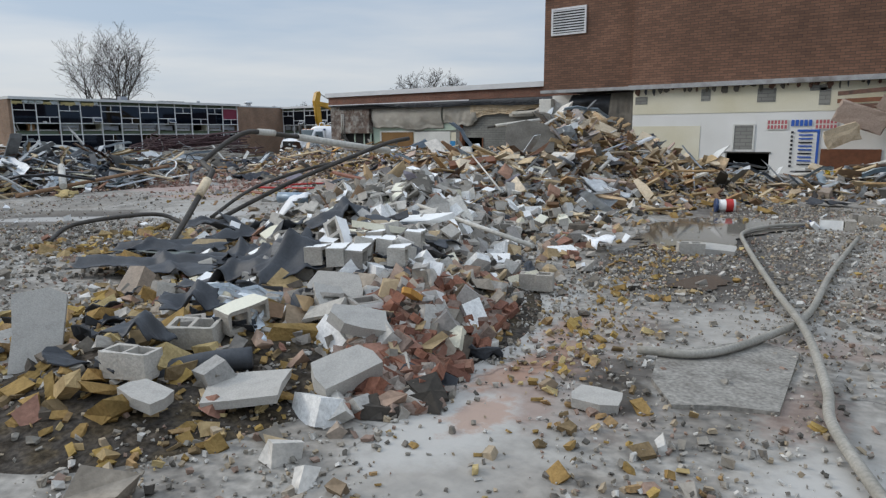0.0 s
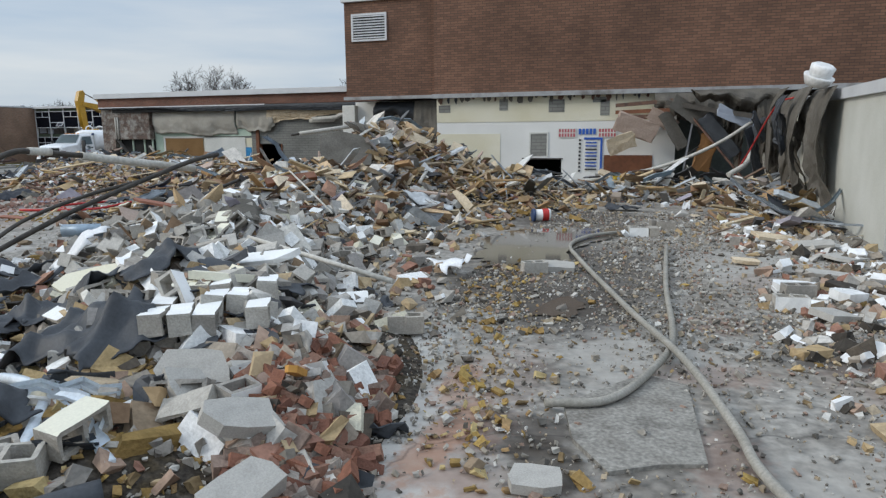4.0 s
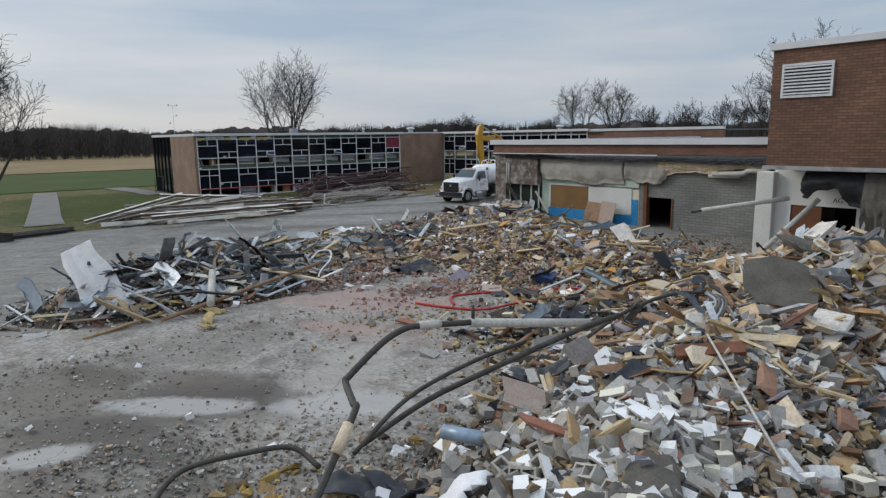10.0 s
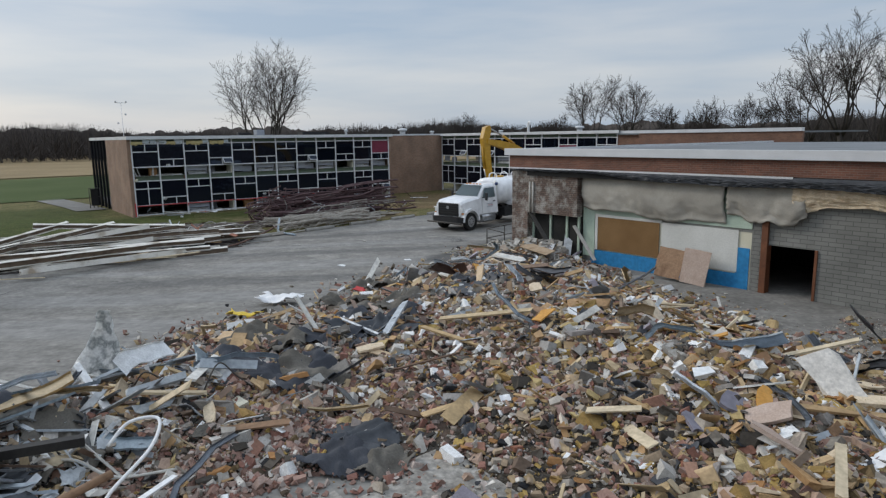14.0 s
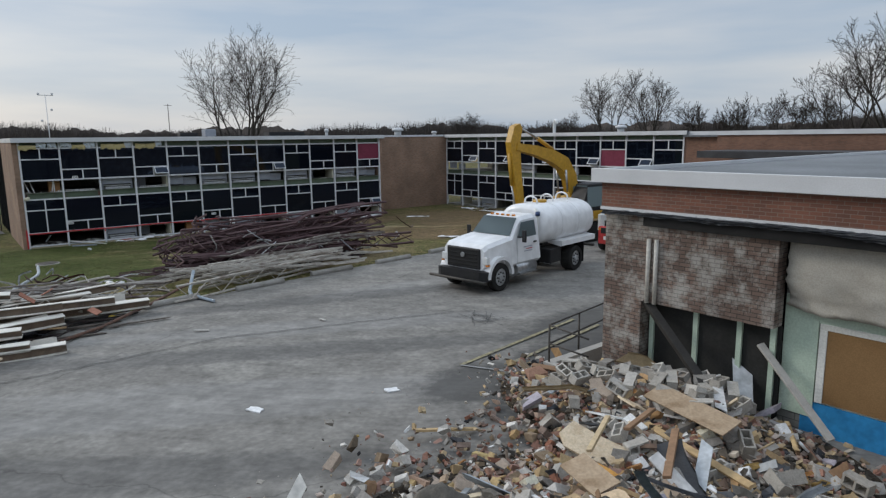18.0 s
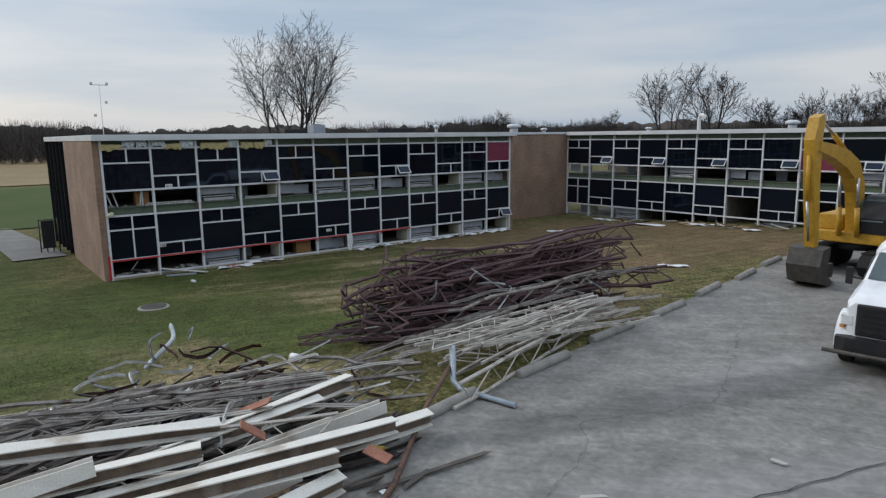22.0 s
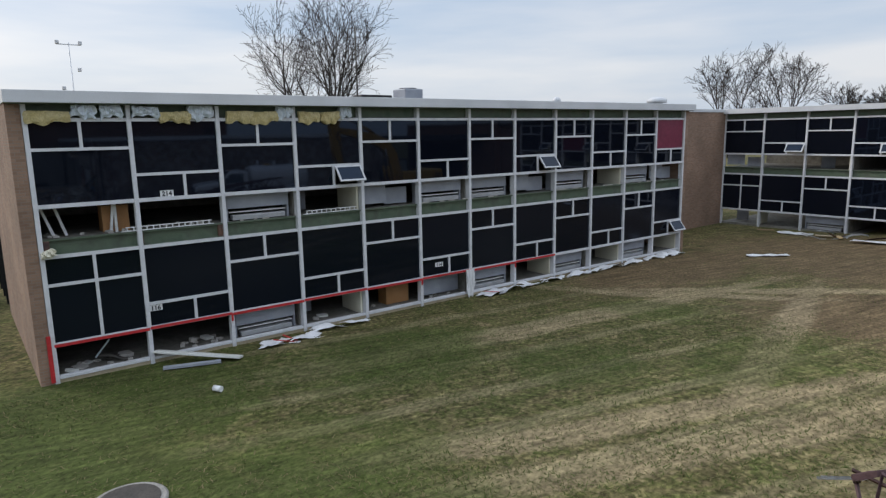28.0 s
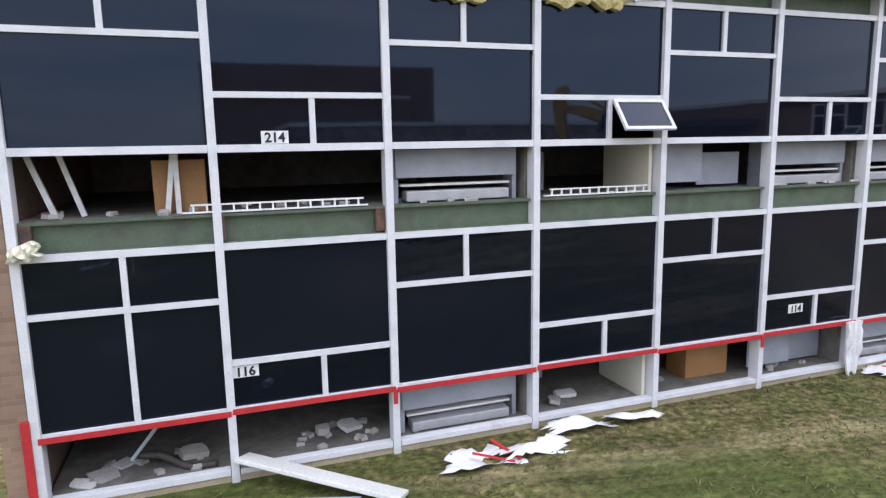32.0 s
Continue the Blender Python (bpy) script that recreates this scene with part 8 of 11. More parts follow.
# ---- collapsed bay beside the hall ----
bay = thing("collapsed_bay", pose(0, 0, 0), "collapsed roof bay with hanging felt, boards and twisted steel", "ruin")
hanging("hanging_felt", bay, 33.2, 35.6, 2.3, 3.6, -6.4, M_FELT, 31, "grey felt hanging from the ledge", 0.5, 0.6)
hanging("hanging_felt", bay, 35.5, 36.2, 1.5, 3.55, -7.2, M_FELT, 32, "grey felt hanging in folds", 0.3, 0.9)
hanging("hanging_felt", bay, 36.5, 37.3, 1.0, 3.55, -7.6, M_FELT, 36, "grey felt hanging in folds", 0.35, 0.9)
for k, (y0, y1, z0, z1, x, bulge, mt) in enumerate(((-15.1, -12.9, 1.0, 3.2, 37.3, 0.28, M_FELT), (-13.6, -11.6, 0.6, 3.3, 37.1, 0.34, M_FELT), (-11.4, -9.9, 1.9, 3.3, 37.2, 0.3, M_FELT), (-9.4, -7.4, 1.6, 3.5, 37.2, 0.35, M_FELT), (-13.2, -12.2, 1.9, 3.1, 36.6, 0.2, M_MEMB), (-9.6, -8.4, 0.6, 2.6, 36.6, 0.25, M_MEMB))):
    hanging("hanging_felt", bay, y0, y1, z0, z1, x, mt, 33 + k, "torn felt hanging off the wall top", bulge, 0.9, axis="y")
hanging("hanging_felt", bay, 34.4, 37.2, 3.0, 3.6, -7.4, M_FELT, 51, "grey felt sagging from the collapsed roof edge", 0.7, 0.5)
part("back_wall", boxes((34.0, 37.4, -3.6, -3.4, -0.4, 3.6)), M_GRNSHEET, bay, "dark grey inner wall")
# Ceiling coloured near-black in place of the bay's shade.
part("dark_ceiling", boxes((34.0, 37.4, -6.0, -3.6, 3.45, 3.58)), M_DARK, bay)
for i, (a, b, w, mt) in enumerate((((31.8, -6.5, 3.15), (34.2, -6.9, 3.3), 0.14, M_RUST), ((31.8, -6.45, 2.9), (34.4, -7.1, 2.95), 0.14, M_BROWNDOOR), ((31.9, -6.5, 2.72), (33.8, -7.0, 2.7), 0.16, M_RUST), ((33.6, -7.2, 3.2), (36.6, -8.6, 2.6), 0.16, M_PIPE_BLK), ((34.0, -7.0, 3.3), (36.4, -9.0, 0.3), 0.06, M_RUST), ((34.6, -7.2, 3.0), (34.2, -8.6, 0.3), 0.06, M_TIN_O), ((36.2, -7.0, 3.3), (36.1, -7.4, 0.1), 0.16, M_RUST), ((36.7, -6.9, 3.3), (36.9, -8.4, 0.2), 0.10, M_PIPE_WHT), ((33.4, -8.0, 0.6), (36.0, -7.2, 2.6), 0.05, M_PIPE_BLK))):
    bm = boxes((0, (Vector(b) - Vector(a)).length, -0.03, 0.03, -w / 2, w / 2))
    ob = part("beam", bm, mt, bay)
    ob.matrix_local = beam_matrix(a, b)
for x, y, z, w, h, ry, mt in ((32.6, -7.0, 2.35, 1.5, 0.7, 20, M_PINK), (32.1, -7.1, 1.75, 1.0, 0.6, -18, M_TANBOARD), (33.5, -6.9, 2.6, 1.1, 0.5, 30, M_PINK), (35.0, -7.5, 1.4, 0.6, 1.3, 12, M_TANWOOD)):
    ob = part("board", jag_board(w, h, rb), mt, bay, "torn insulated board hanging loose")
    ob.matrix_local = pose(x, y, z, 15, ry, 10)
pipe("cable", [(36.4, -8.2, 2.5), (35.2, -8.5, 1.7), (33.6, -8.6, 1.0), (31.6, -8.8, 0.55), (29.2, -8.8, 0.3)], 0.06, M_PIPE_WHT, "pale cable sagging across the collapsed bay", "cable")
for k, (x, y, z, w, h, rx, ry, rz) in enumerate(((34.6, -7.4, 2.7, 1.9, 0.55, 70, 34, 12), (35.4, -7.8, 2.0, 1.7, 0.5, 75, 52, -10), (35.9, -8.2, 2.6, 1.5, 0.45, 66, 24, 20), (36.4, -8.8, 1.5, 1.6, 0.4, 70, 70, 30), (33.9, -7.2, 2.2, 1.4, 0.4, 80, 60, 5), (36.6, -10.4, 1.7, 1.5, 0.5, 75, 62, 80), (36.4, -9.6, 2.3, 1.2, 0.35, 80, 40, 60))):
    slab_ = part("roof_panel", jag_board(w, h, rb), (M_FELT, M_MEMB, M_CABINET, M_MEMB, M_FELT, M_FELT, M_MEMB)[k], bay, "torn roof panel hanging down")
    slab_.matrix_local = pose(x, y, z, rx - 90, ry, rz)
pipe("red_cable", [(37.0, -11.8, 3.1), (36.7, -10.6, 2.9), (36.2, -9.6, 1.6), (35.8, -9.2, 0.7)], 0.025, M_RED, "red cable hanging in the collapsed bay", "cable")
pipe("duct", [(36.4, -8.6, 1.9), (36.2, -9.2, 1.2), (35.6, -9.8, 0.8)], 0.09, M_PIPE_WHT, "bent white flue pipe in the collapse", "pipe")
cap = thing("roof_vent", pose(37.0, -14.5, 3.40, 20, 16, 0) @ Matrix.Scale(0.82, 4), "white mushroom roof vent on torn felt", "vent")
part("base", tube(bmesh.new(), [(0, 0, -0.2), (0, 0, 0.05), (0, 0, 0.09)], [0.3, 0.42, 0.42], 20), M_WHITE, cap)
part("cap", tube(bmesh.new(), [(0, 0, 0.09), (0, 0, 0.36), (0, 0, 0.42)], [0.30, 0.34, 0.24], 20), M_WHITE, cap)
part("wall_cap", boxes((-0.1, 0.4, -0.1, 12.3, 2.9, 3.14)), M_FASCIA, wing_wall)

# ---- kerb stones and yard marks ----
M_KERB = mat("kerb_concrete", [(0.22, 0.21, 0.185), (0.32, 0.305, 0.28)], 0.9, grain=30, stain=2, stain_amt=0.35, bump=0.4)
bm = tube(bmesh.new(), [(0, -1.06, 0.06), (0, -1.03, 0.06), (0, 1.03, 0.06), (0, 1.06, 0.06)], [0.10, 0.14, 0.14, 0.10], 10)
KERB_ME = mesh_of("parking_stop", bm, [M_KERB])
for k in range(12):
    y = -18.96 + 3.54 * k
    ob = new("parking_stop", KERB_ME)
    ob.matrix_world = pose(float(kerb_x(y)) + 0.12 + 0.06 * math.sin(3 * k), y, -YARD_FALL, 0, 0, 7 + 3 * math.sin(5 * k))
    tagged(ob, "worn concrete parking stop along the lawn edge", "parking stop", "parking stops")
M_LINE = mat("yellow_road_paint", [(0.24, 0.215, 0.135), (0.31, 0.28, 0.18), (0.18, 0.17, 0.145)], 0.9, grain=9, stain=2.2, stain_amt=0.5, bump=0.1, soft=False)
M_LINEW = mat("faded_white_paint", [(0.24, 0.24, 0.235), (0.36, 0.36, 0.35)], 0.8, grain=12, stain=2, stain_amt=0.6, bump=0.1)
M_TAR = mat("crack_tar", [(0.075, 0.075, 0.073), (0.13, 0.13, 0.128)], 0.9, grain=6, stain=1.2, stain_amt=0.5, bump=0.1, soft=False)


def strip(name, pts, width, material, label, z=0.018, level=False):
    bm = bmesh.new()
    p = [Vector((x, y, 0)) for x, y in pts]
    prev = None
    for i, q in enumerate(p):
        d = (p[min(i + 1, len(p) - 1)] - p[max(i - 1, 0)]).normalized()
        s = Vector((-d.y, d.x, 0)) * width / 2
        row = [bm.verts.new((w.x, w.y, z + (0 if level else float(base_z(np.float64(w.x), np.float64(w.y)))))) for w in (q + s, q - s)]
        if prev:
            bm.faces.new((prev[0], prev[1], row[1], row[0]))
        prev = row
    return tagged(mesh_object(name, bm, material), label, "road marking", kind="structure")


LINE_1 = [(-3.35 - 0.18 * k, -1.3 + 1.1 * k) for k in range(6)]
LINE_2 = [(-2.55 - 0.18 * k, -0.2 + 1.1 * k) for k in range(5)]
strip("road_line", LINE_1, 0.13, M_LINE, "worn yellow parking line on the asphalt", z=0.03)
strip("road_line", LINE_2, 0.13, M_LINE, "worn yellow parking line on the asphalt", z=0.03)
strip("road_line", [(-3.35 + 0.4 * k, -1.3 + 0.16 * k) for k in range(6)], 0.08, M_LINEW, "faded white line on the asphalt", z=0.03)
rk = random.Random(8)
def crack(a, b, n, wob):
    return [(a[0] + (b[0] - a[0]) * t / n + rk.uniform(-wob, wob), a[1] + (b[1] - a[1]) * t / n + rk.uniform(-wob, wob)) for t in range(n + 1)]
strip("crack", crack((-9.8, -14.5), (-9.9, -5.0), 30, 0.05), 0.035, M_TAR, "tarred crack across the asphalt", z=0.026)
strip("crack", crack((-9.9, -5.0), (-7.6, 2.0), 26, 0.05), 0.035, M_TAR, "tarred crack across the asphalt", z=0.026)
for k in range(14):
    a, b = rk.uniform(0, 3.1), rk.uniform(0.5, 1.0)
    cx, cy = -6.5 + rk.uniform(-0.6, 0.6), 2.15 + rk.uniform(-0.35, 0.35)
    strip("crack", crack((cx - b * math.cos(a), cy - 0.6 * b * math.sin(a)), (cx + b * math.cos(a), cy + 0.6 * b * math.sin(a)), 8, 0.06), 0.02, M_TAR, "fine crazed cracks in the asphalt", z=0.028)
strip("crack", crack((4, -30), (-9, -18), 34, 0.06), 0.03, M_TAR, "tarred crack across the asphalt", z=0.026)


# ---- vehicles ----
M_TRUCK = mat("white_truck_paint", [(0.74, 0.745, 0.75), (0.78, 0.785, 0.79)], 0.25, grain=3, stain=0.8, stain_amt=0.12, bump=0.0)
M_BLACK = mat("black_trim", [(0.014, 0.014, 0.015), (0.022, 0.022, 0.023)], 0.5, grain=20, stain=3, bump=0.05)
M_TYRE = mat("tyre_rubber", [(0.02, 0.02, 0.02), (0.035, 0.034, 0.032)], 0.85, grain=30, stain=5, bump=0.3)
M_RIM = mat("polished_rim", [(0.45, 0.46, 0.47), (0.58, 0.59, 0.60)], 0.3, 0.7, grain=8, stain=2, bump=0.0)
M_CHROME = mat("dull_steel", [(0.35, 0.36, 0.37), (0.48, 0.49, 0.50)], 0.3, 0.8, grain=8, stain=2, bump=0.0)
# Pale base colour holds the sky reflection of the vehicle glass.
M_AUTOGLASS = glass_mat("vehicle_glass", (0.19, 0.235, 0.24), 0.04)
M_CAT = mat("digger_yellow", [(0.44, 0.235, 0.018), (0.50, 0.28, 0.025)], 0.45, grain=8, stain=2, stain_amt=0.3, bump=0.05)
M_BOBRED = mat("loader_red", [(0.42, 0.03, 0.03), (0.50, 0.04, 0.04)], 0.45, grain=8, stain=2, bump=0.05)
M_LENS = mat("lamp_lens", [(0.62, 0.63, 0.62), (0.72, 0.73, 0.72)], 0.15, grain=6, bump=0.0)
M_AMBER = mat("amber_lens", [(0.60, 0.20, 0.03), (0.65, 0.24, 0.04)], 0.2, grain=6, bump=0.0)


def loft(sections, closed_ends=True):
    """Joins equal rings of points into one skin."""
    bm = bmesh.new()
    rings = [[bm.verts.new(p) for p in s] for s in sections]
    k = len(rings[0])
    for a, b in zip(rings, rings[1:]):
        for i in range(k):
            bm.faces.new((a[i], a[(i + 1) % k], b[(i + 1) % k], b[i]))
    if closed_ends:
        bm.faces.new(rings[0][::-1]), bm.faces.new(rings[-1])
    bmesh.ops.recalc_face_normals(bm, faces=bm.faces)
    return bm


def wheel(parent, x, y, z, r, w, rim=M_RIM, side=1):
    bm = bmesh.new()
    prof = [(-w / 2, r * 0.62), (-w / 2, r * 0.93), (-w * 0.4, r), (w * 0.4, r), (w / 2, r * 0.93), (w / 2, r * 0.62)]
    n = 28
    rows = [[bm.verts.new((x + a, y + b * math.cos(2 * math.pi * k / n), z + b * math.sin(2 * math.pi * k / n))) for a, b in prof] for k in range(n)]
    for k in range(n):
        for i in range(len(prof) - 1):
            bm.faces.new((rows[k][i], rows[k][i + 1], rows[(k + 1) % n][i + 1], rows[(k + 1) % n][i]))
    bmesh.ops.recalc_face_normals(bm, faces=bm.faces)
    wh = part("wheel", bm, M_TYRE, parent)
    bm = bmesh.new()
    disc(bm, (x + side * w * 0.22, y, z), (1, 0, 0), r * 0.62, w * 0.35, 24)
    disc(bm, (x + side * w * 0.45, y, z), (1, 0, 0), r * 0.20, w * 0.2, 16)
    part("rim", bm, rim, wh)
    for k in range(8):
        a = 2 * math.pi * k / 8
        part("bolt", disc(bmesh.new(), (x + side * w * 0.42, y + r * 0.36 * math.cos(a), z + r * 0.36 * math.sin(a)), (1, 0, 0), r * 0.055, 0.05, 8), M_BLACK, wh)
    return wh


truck = thing("water_truck", pose(-10.2, 7.72, -YARD_FALL, 0, 0, 187.9) @ Matrix.Scale(1.08, 4), "white water tank truck with a black grille, parked in the yard", "truck")
part("chassis", boxes((-0.42, -0.30, -4.0, 3.0, 0.62, 0.88), (0.30, 0.42, -4.0, 3.0, 0.62, 0.88), (-0.3, 0.3, -3.9, -3.7, 0.62, 0.88), (-1.0, 1.0, -2.48, -2.32, 0.45, 0.6), (-1.0, 1.0, 2.34, 2.5, 0.45, 0.6)), M_BLACK, truck)


def ring(y, w, zb, zt, r=0.12, top=None):
    t = w if top is None else top
    return [(-w + r, y, zb), (w - r, y, zb), (w, y, zb + r), (t, y, zt - r), (t - r, y, zt), (-t + r, y, zt), (-t, y, zt - r), (-w, y, zb + r)]


part("hood", loft([ring(3.12, 0.92, 0.80, 1.56), ring(2.95, 0.98, 0.78, 1.68), ring(2.2, 1.0, 0.80, 1.78), ring(1.65, 1.0, 0.80, 1.84)]), M_TRUCK, truck, "white sloping hood")
part("cab", loft([ring(1.65, 1.02, 0.72, 1.74, 0.10, 0.99), ring(1.2, 1.03, 0.72, 2.28, 0.12, 0.88), ring(0.95, 1.03, 0.72, 2.46, 0.12, 0.84), ring(0.1, 1.03, 0.72, 2.50, 0.12, 0.84), ring(-0.12, 1.02, 0.72, 2.42, 0.12, 0.84)]), M_TRUCK, truck, "white two-door cab")
bm = bmesh.new()
bm.faces.new([bm.verts.new(p) for p in ((-0.86, 1.63, 1.86), (0.86, 1.63, 1.86), (0.76, 1.06, 2.44), (-0.76, 1.06, 2.44))])
bmesh.ops.solidify(bm, geom=bm.faces[:], thickness=0.03)
part("windscreen", bm, M_AUTOGLASS, truck, "windscreen with the sky's reflection put into its colour")
for s in (-1, 1):
    bm = bmesh.new()
    bm.faces.new([bm.verts.new(p) for p in ((s * 1.022, 1.32, 1.74), (s * 1.022, 0.18, 1.74), (s * 0.905, 0.18, 2.30), (s * 0.915, 1.02, 2.28))])
    bmesh.ops.solidify(bm, geom=bm.faces[:], thickness=0.02)
    part("side_window", bm, M_AUTOGLASS, truck)
    door = part("door", boxes((min(s * 1.025, s * 1.04), max(s * 1.025, s * 1.04), 0.12, 1.35, 0.85, 1.72), bevel=0.006), M_TRUCK, truck)
    part("handle", boxes((min(s * 1.04, s * 1.06), max(s * 1.04, s * 1.06), 0.2, 0.4, 1.48, 1.54)), M_BLACK, door)
    for k, (w, z) in enumerate(((0.55, 1.36), (0.4, 1.28), (0.5, 1.20))):
        part("lettering_bar", boxes((min(s * 1.041, s * 1.045), max(s * 1.041, s * 1.045), 0.45, 0.45 + w, z, z + 0.04)), M_STRIPE_R if k == 1 else M_CABINET, door)
    mir = part("mirror", boxes((min(s * 1.22, s * 1.38), max(s * 1.22, s * 1.38), 1.28, 1.36, 1.62, 2.05), bevel=0.02), M_BLACK, truck, "black door mirror")
    part("mirror_arm", tube(bmesh.new(), [(s * 1.0, 1.32, 1.78), (s * 1.25, 1.32, 1.8)], 0.025, 8), M_BLACK, mir)
    fen = bmesh.new()
    pts = [(2.43 + 0.72 * math.cos(math.radians(a)), 0.52 + 0.72 * math.sin(math.radians(a))) for a in range(0, 181, 15)]
    inn = [(2.43 + 0.60 * math.cos(math.radians(a)), 0.52 + 0.60 * math.sin(math.radians(a))) for a in range(180, -1, -15)]
    va = [fen.verts.new((s * 0.80, y, z)) for y, z in pts + inn]
    vb = [fen.verts.new((s * 1.16, y, z)) for y, z in pts + inn]
    kk = len(va)
    for i in range(kk):
        fen.faces.new((va[i], vb[i], vb[(i + 1) % kk], va[(i + 1) % kk]))
    for i in range(12):
        fen.faces.new((vb[i], vb[i + 1], vb[kk - 2 - i], vb[kk - 1 - i]))
    bmesh.ops.recalc_face_normals(fen, faces=fen.faces)
    part("fender", fen, M_TRUCK, truck)
    part("headlight", boxes((min(s * 0.80, s * 1.06), max(s * 0.80, s * 1.06), 2.98, 3.13, 1.02, 1.28), bevel=0.03), M_LENS, truck, "clear headlight")
    part("indicator", boxes((min(s * 0.98, s * 1.07), max(s * 0.98, s * 1.07), 2.99, 3.12, 0.96, 1.02)), M_AMBER, truck, "amber indicator")
    part("fuel_tank", tube(bmesh.new(), [(s * 0.78, 1.35, 0.58), (s * 0.78, 0.15, 0.58)], 0.28, 16), M_CHROME, truck, "brushed steel fuel tank")
    part("step", boxes((min(s * 0.9, s * 1.12), max(s * 0.9, s * 1.12), 0.3, 1.3, 0.42, 0.46)), M_CHROME, truck)
    part("tank_skirt", loft([[(s * 0.55, -3.85, 1.35), (s * 1.18, -3.85, 1.32), (s * 1.18, -3.85, 1.12), (s * 1.12, -3.85, 1.10), (s * 0.5, -3.85, 1.2)], [(s * 0.55, -1.35, 1.35), (s * 1.18, -1.35, 1.32), (s * 1.18, -1.35, 1.12), (s * 1.12, -1.35, 1.10), (s * 0.5, -1.35, 1.2)]]), M_TRUCK, truck)
    part("mud_flap", boxes((min(s * 0.6, s * 1.1), max(s * 0.6, s * 1.1), -3.12, -3.10, 0.25, 1.1)), M_BLACK, truck)
    wheel(truck, s * 0.98, 2.42, 0.50, 0.50, 0.28, side=s)
    wheel(truck, s * 0.94, -2.42, 0.50, 0.50, 0.48, side=s)
    part("tool_box", boxes((min(s * 0.5, s * 1.05), max(s * 0.5, s * 1.05), -1.5, -0.75, 0.5, 1.05), bevel=0.02), M_BLACK, truck)
grille = part("grille", boxes((-0.76, 0.76, 3.02, 3.17, 0.82, 1.55), bevel=0.04), M_BLACK, truck, "black slatted grille")
for k in range(5):
    part("slat", boxes((-0.66, 0.66, 3.17, 3.19, 0.92 + k * 0.13, 0.97 + k * 0.13)), M_TYRE, grille)
part("badge", tube(bmesh.new(), [(0, 3.18, 1.3), (0, 3.21, 1.3)], 0.09, 16), M_CHROME, grille, "oval badge")
part("bumper", loft([[(-1.12, 2.95, 0.45), (-1.12, 3.25, 0.45), (-1.12, 3.25, 0.78), (-1.12, 2.95, 0.78)], [(-0.9, 2.95, 0.42), (-0.9, 3.38, 0.42), (-0.9, 3.38, 0.80), (-0.9, 2.95, 0.80)], [(0.9, 2.95, 0.42), (0.9, 3.38, 0.42), (0.9, 3.38, 0.80), (0.9, 2.95, 0.80)], [(1.12, 2.95, 0.45), (1.12, 3.25, 0.45), (1.12, 3.25, 0.78), (1.12, 2.95, 0.78)]]), M_BLACK, truck, "black front bumper")
part("spray_bar", tube(bmesh.new(), [(-1.3, 3.5, 0.48), (1.3, 3.5, 0.48)], 0.05, 8), M_PIPE_BLK, truck, "front spray bar")
for x in (-0.5, -0.25, 0, 0.25, 0.5):
    part("roof_lamp", boxes((x - 0.05, x + 0.05, 0.85, 0.95, 2.47, 2.53), bevel=0.01), M_AMBER, truck)


def tank_ring(y, hw, hh, cz, n=24):
    out = []
    for k in range(n):
        a = 2 * math.pi * k / n
        c, s_ = math.cos(a), math.sin(a)
        out.append((hw * math.copysign(abs(c) ** 0.8, c), y, cz + hh * math.copysign(abs(s_) ** 0.8, s_)))
    return out


bm = loft([tank_ring(-0.30, 0.9, 0.62, 1.98), tank_ring(-0.38, 1.06, 0.76, 1.98), tank_ring(-0.5, 1.10, 0.80, 1.98), tank_ring(-3.75, 1.10, 0.80, 1.98), tank_ring(-3.9, 1.06, 0.76, 1.98), tank_ring(-4.0, 0.9, 0.62, 1.98)])
for f in bm.faces:
    f.smooth = len(f.verts) == 4
tank = part("tank", bm, M_TRUCK, truck, "white oval water tank")
for y in (-1.5, -2.7):
    part("seam", loft([tank_ring(y, 1.112, 0.812, 1.98), tank_ring(y - 0.03, 1.112, 0.812, 1.98)]), M_TRUCK, tank)
for y in (-0.9, -2.0, -3.1):
    part("manhole_ring", tube(bmesh.new(), smooth_path([(-0.3, y, 2.72), (-0.25, y, 2.95), (0, y, 3.05), (0.25, y, 2.95), (0.3, y, 2.72)], 4), 0.035, 8), M_TRUCK, tank)
part("hatch", disc(bmesh.new(), (0, -1.5, 2.80), (0, 0, 1), 0.28, 0.12, 20), M_CAT, tank, "yellow filler hatch")
part("valve", tube(bmesh.new(), [(-0.75, -0.28, 1.2), (-0.75, -0.28, 2.4), (-0.6, -0.35, 2.62)], 0.06, 10), M_WBOARD, truck, "white filler pipe behind the cab")
part("valve_head", disc(bmesh.new(), (-0.75, -0.28, 2.46), (0, 0, 1), 0.09, 0.16, 10), M_NAVY, truck)
part("rear_spray", tube(bmesh.new(), [(-1.0, -4.1, 0.8), (1.0, -4.1, 0.8)], 0.06, 8), M_PIPE_BLK, truck)

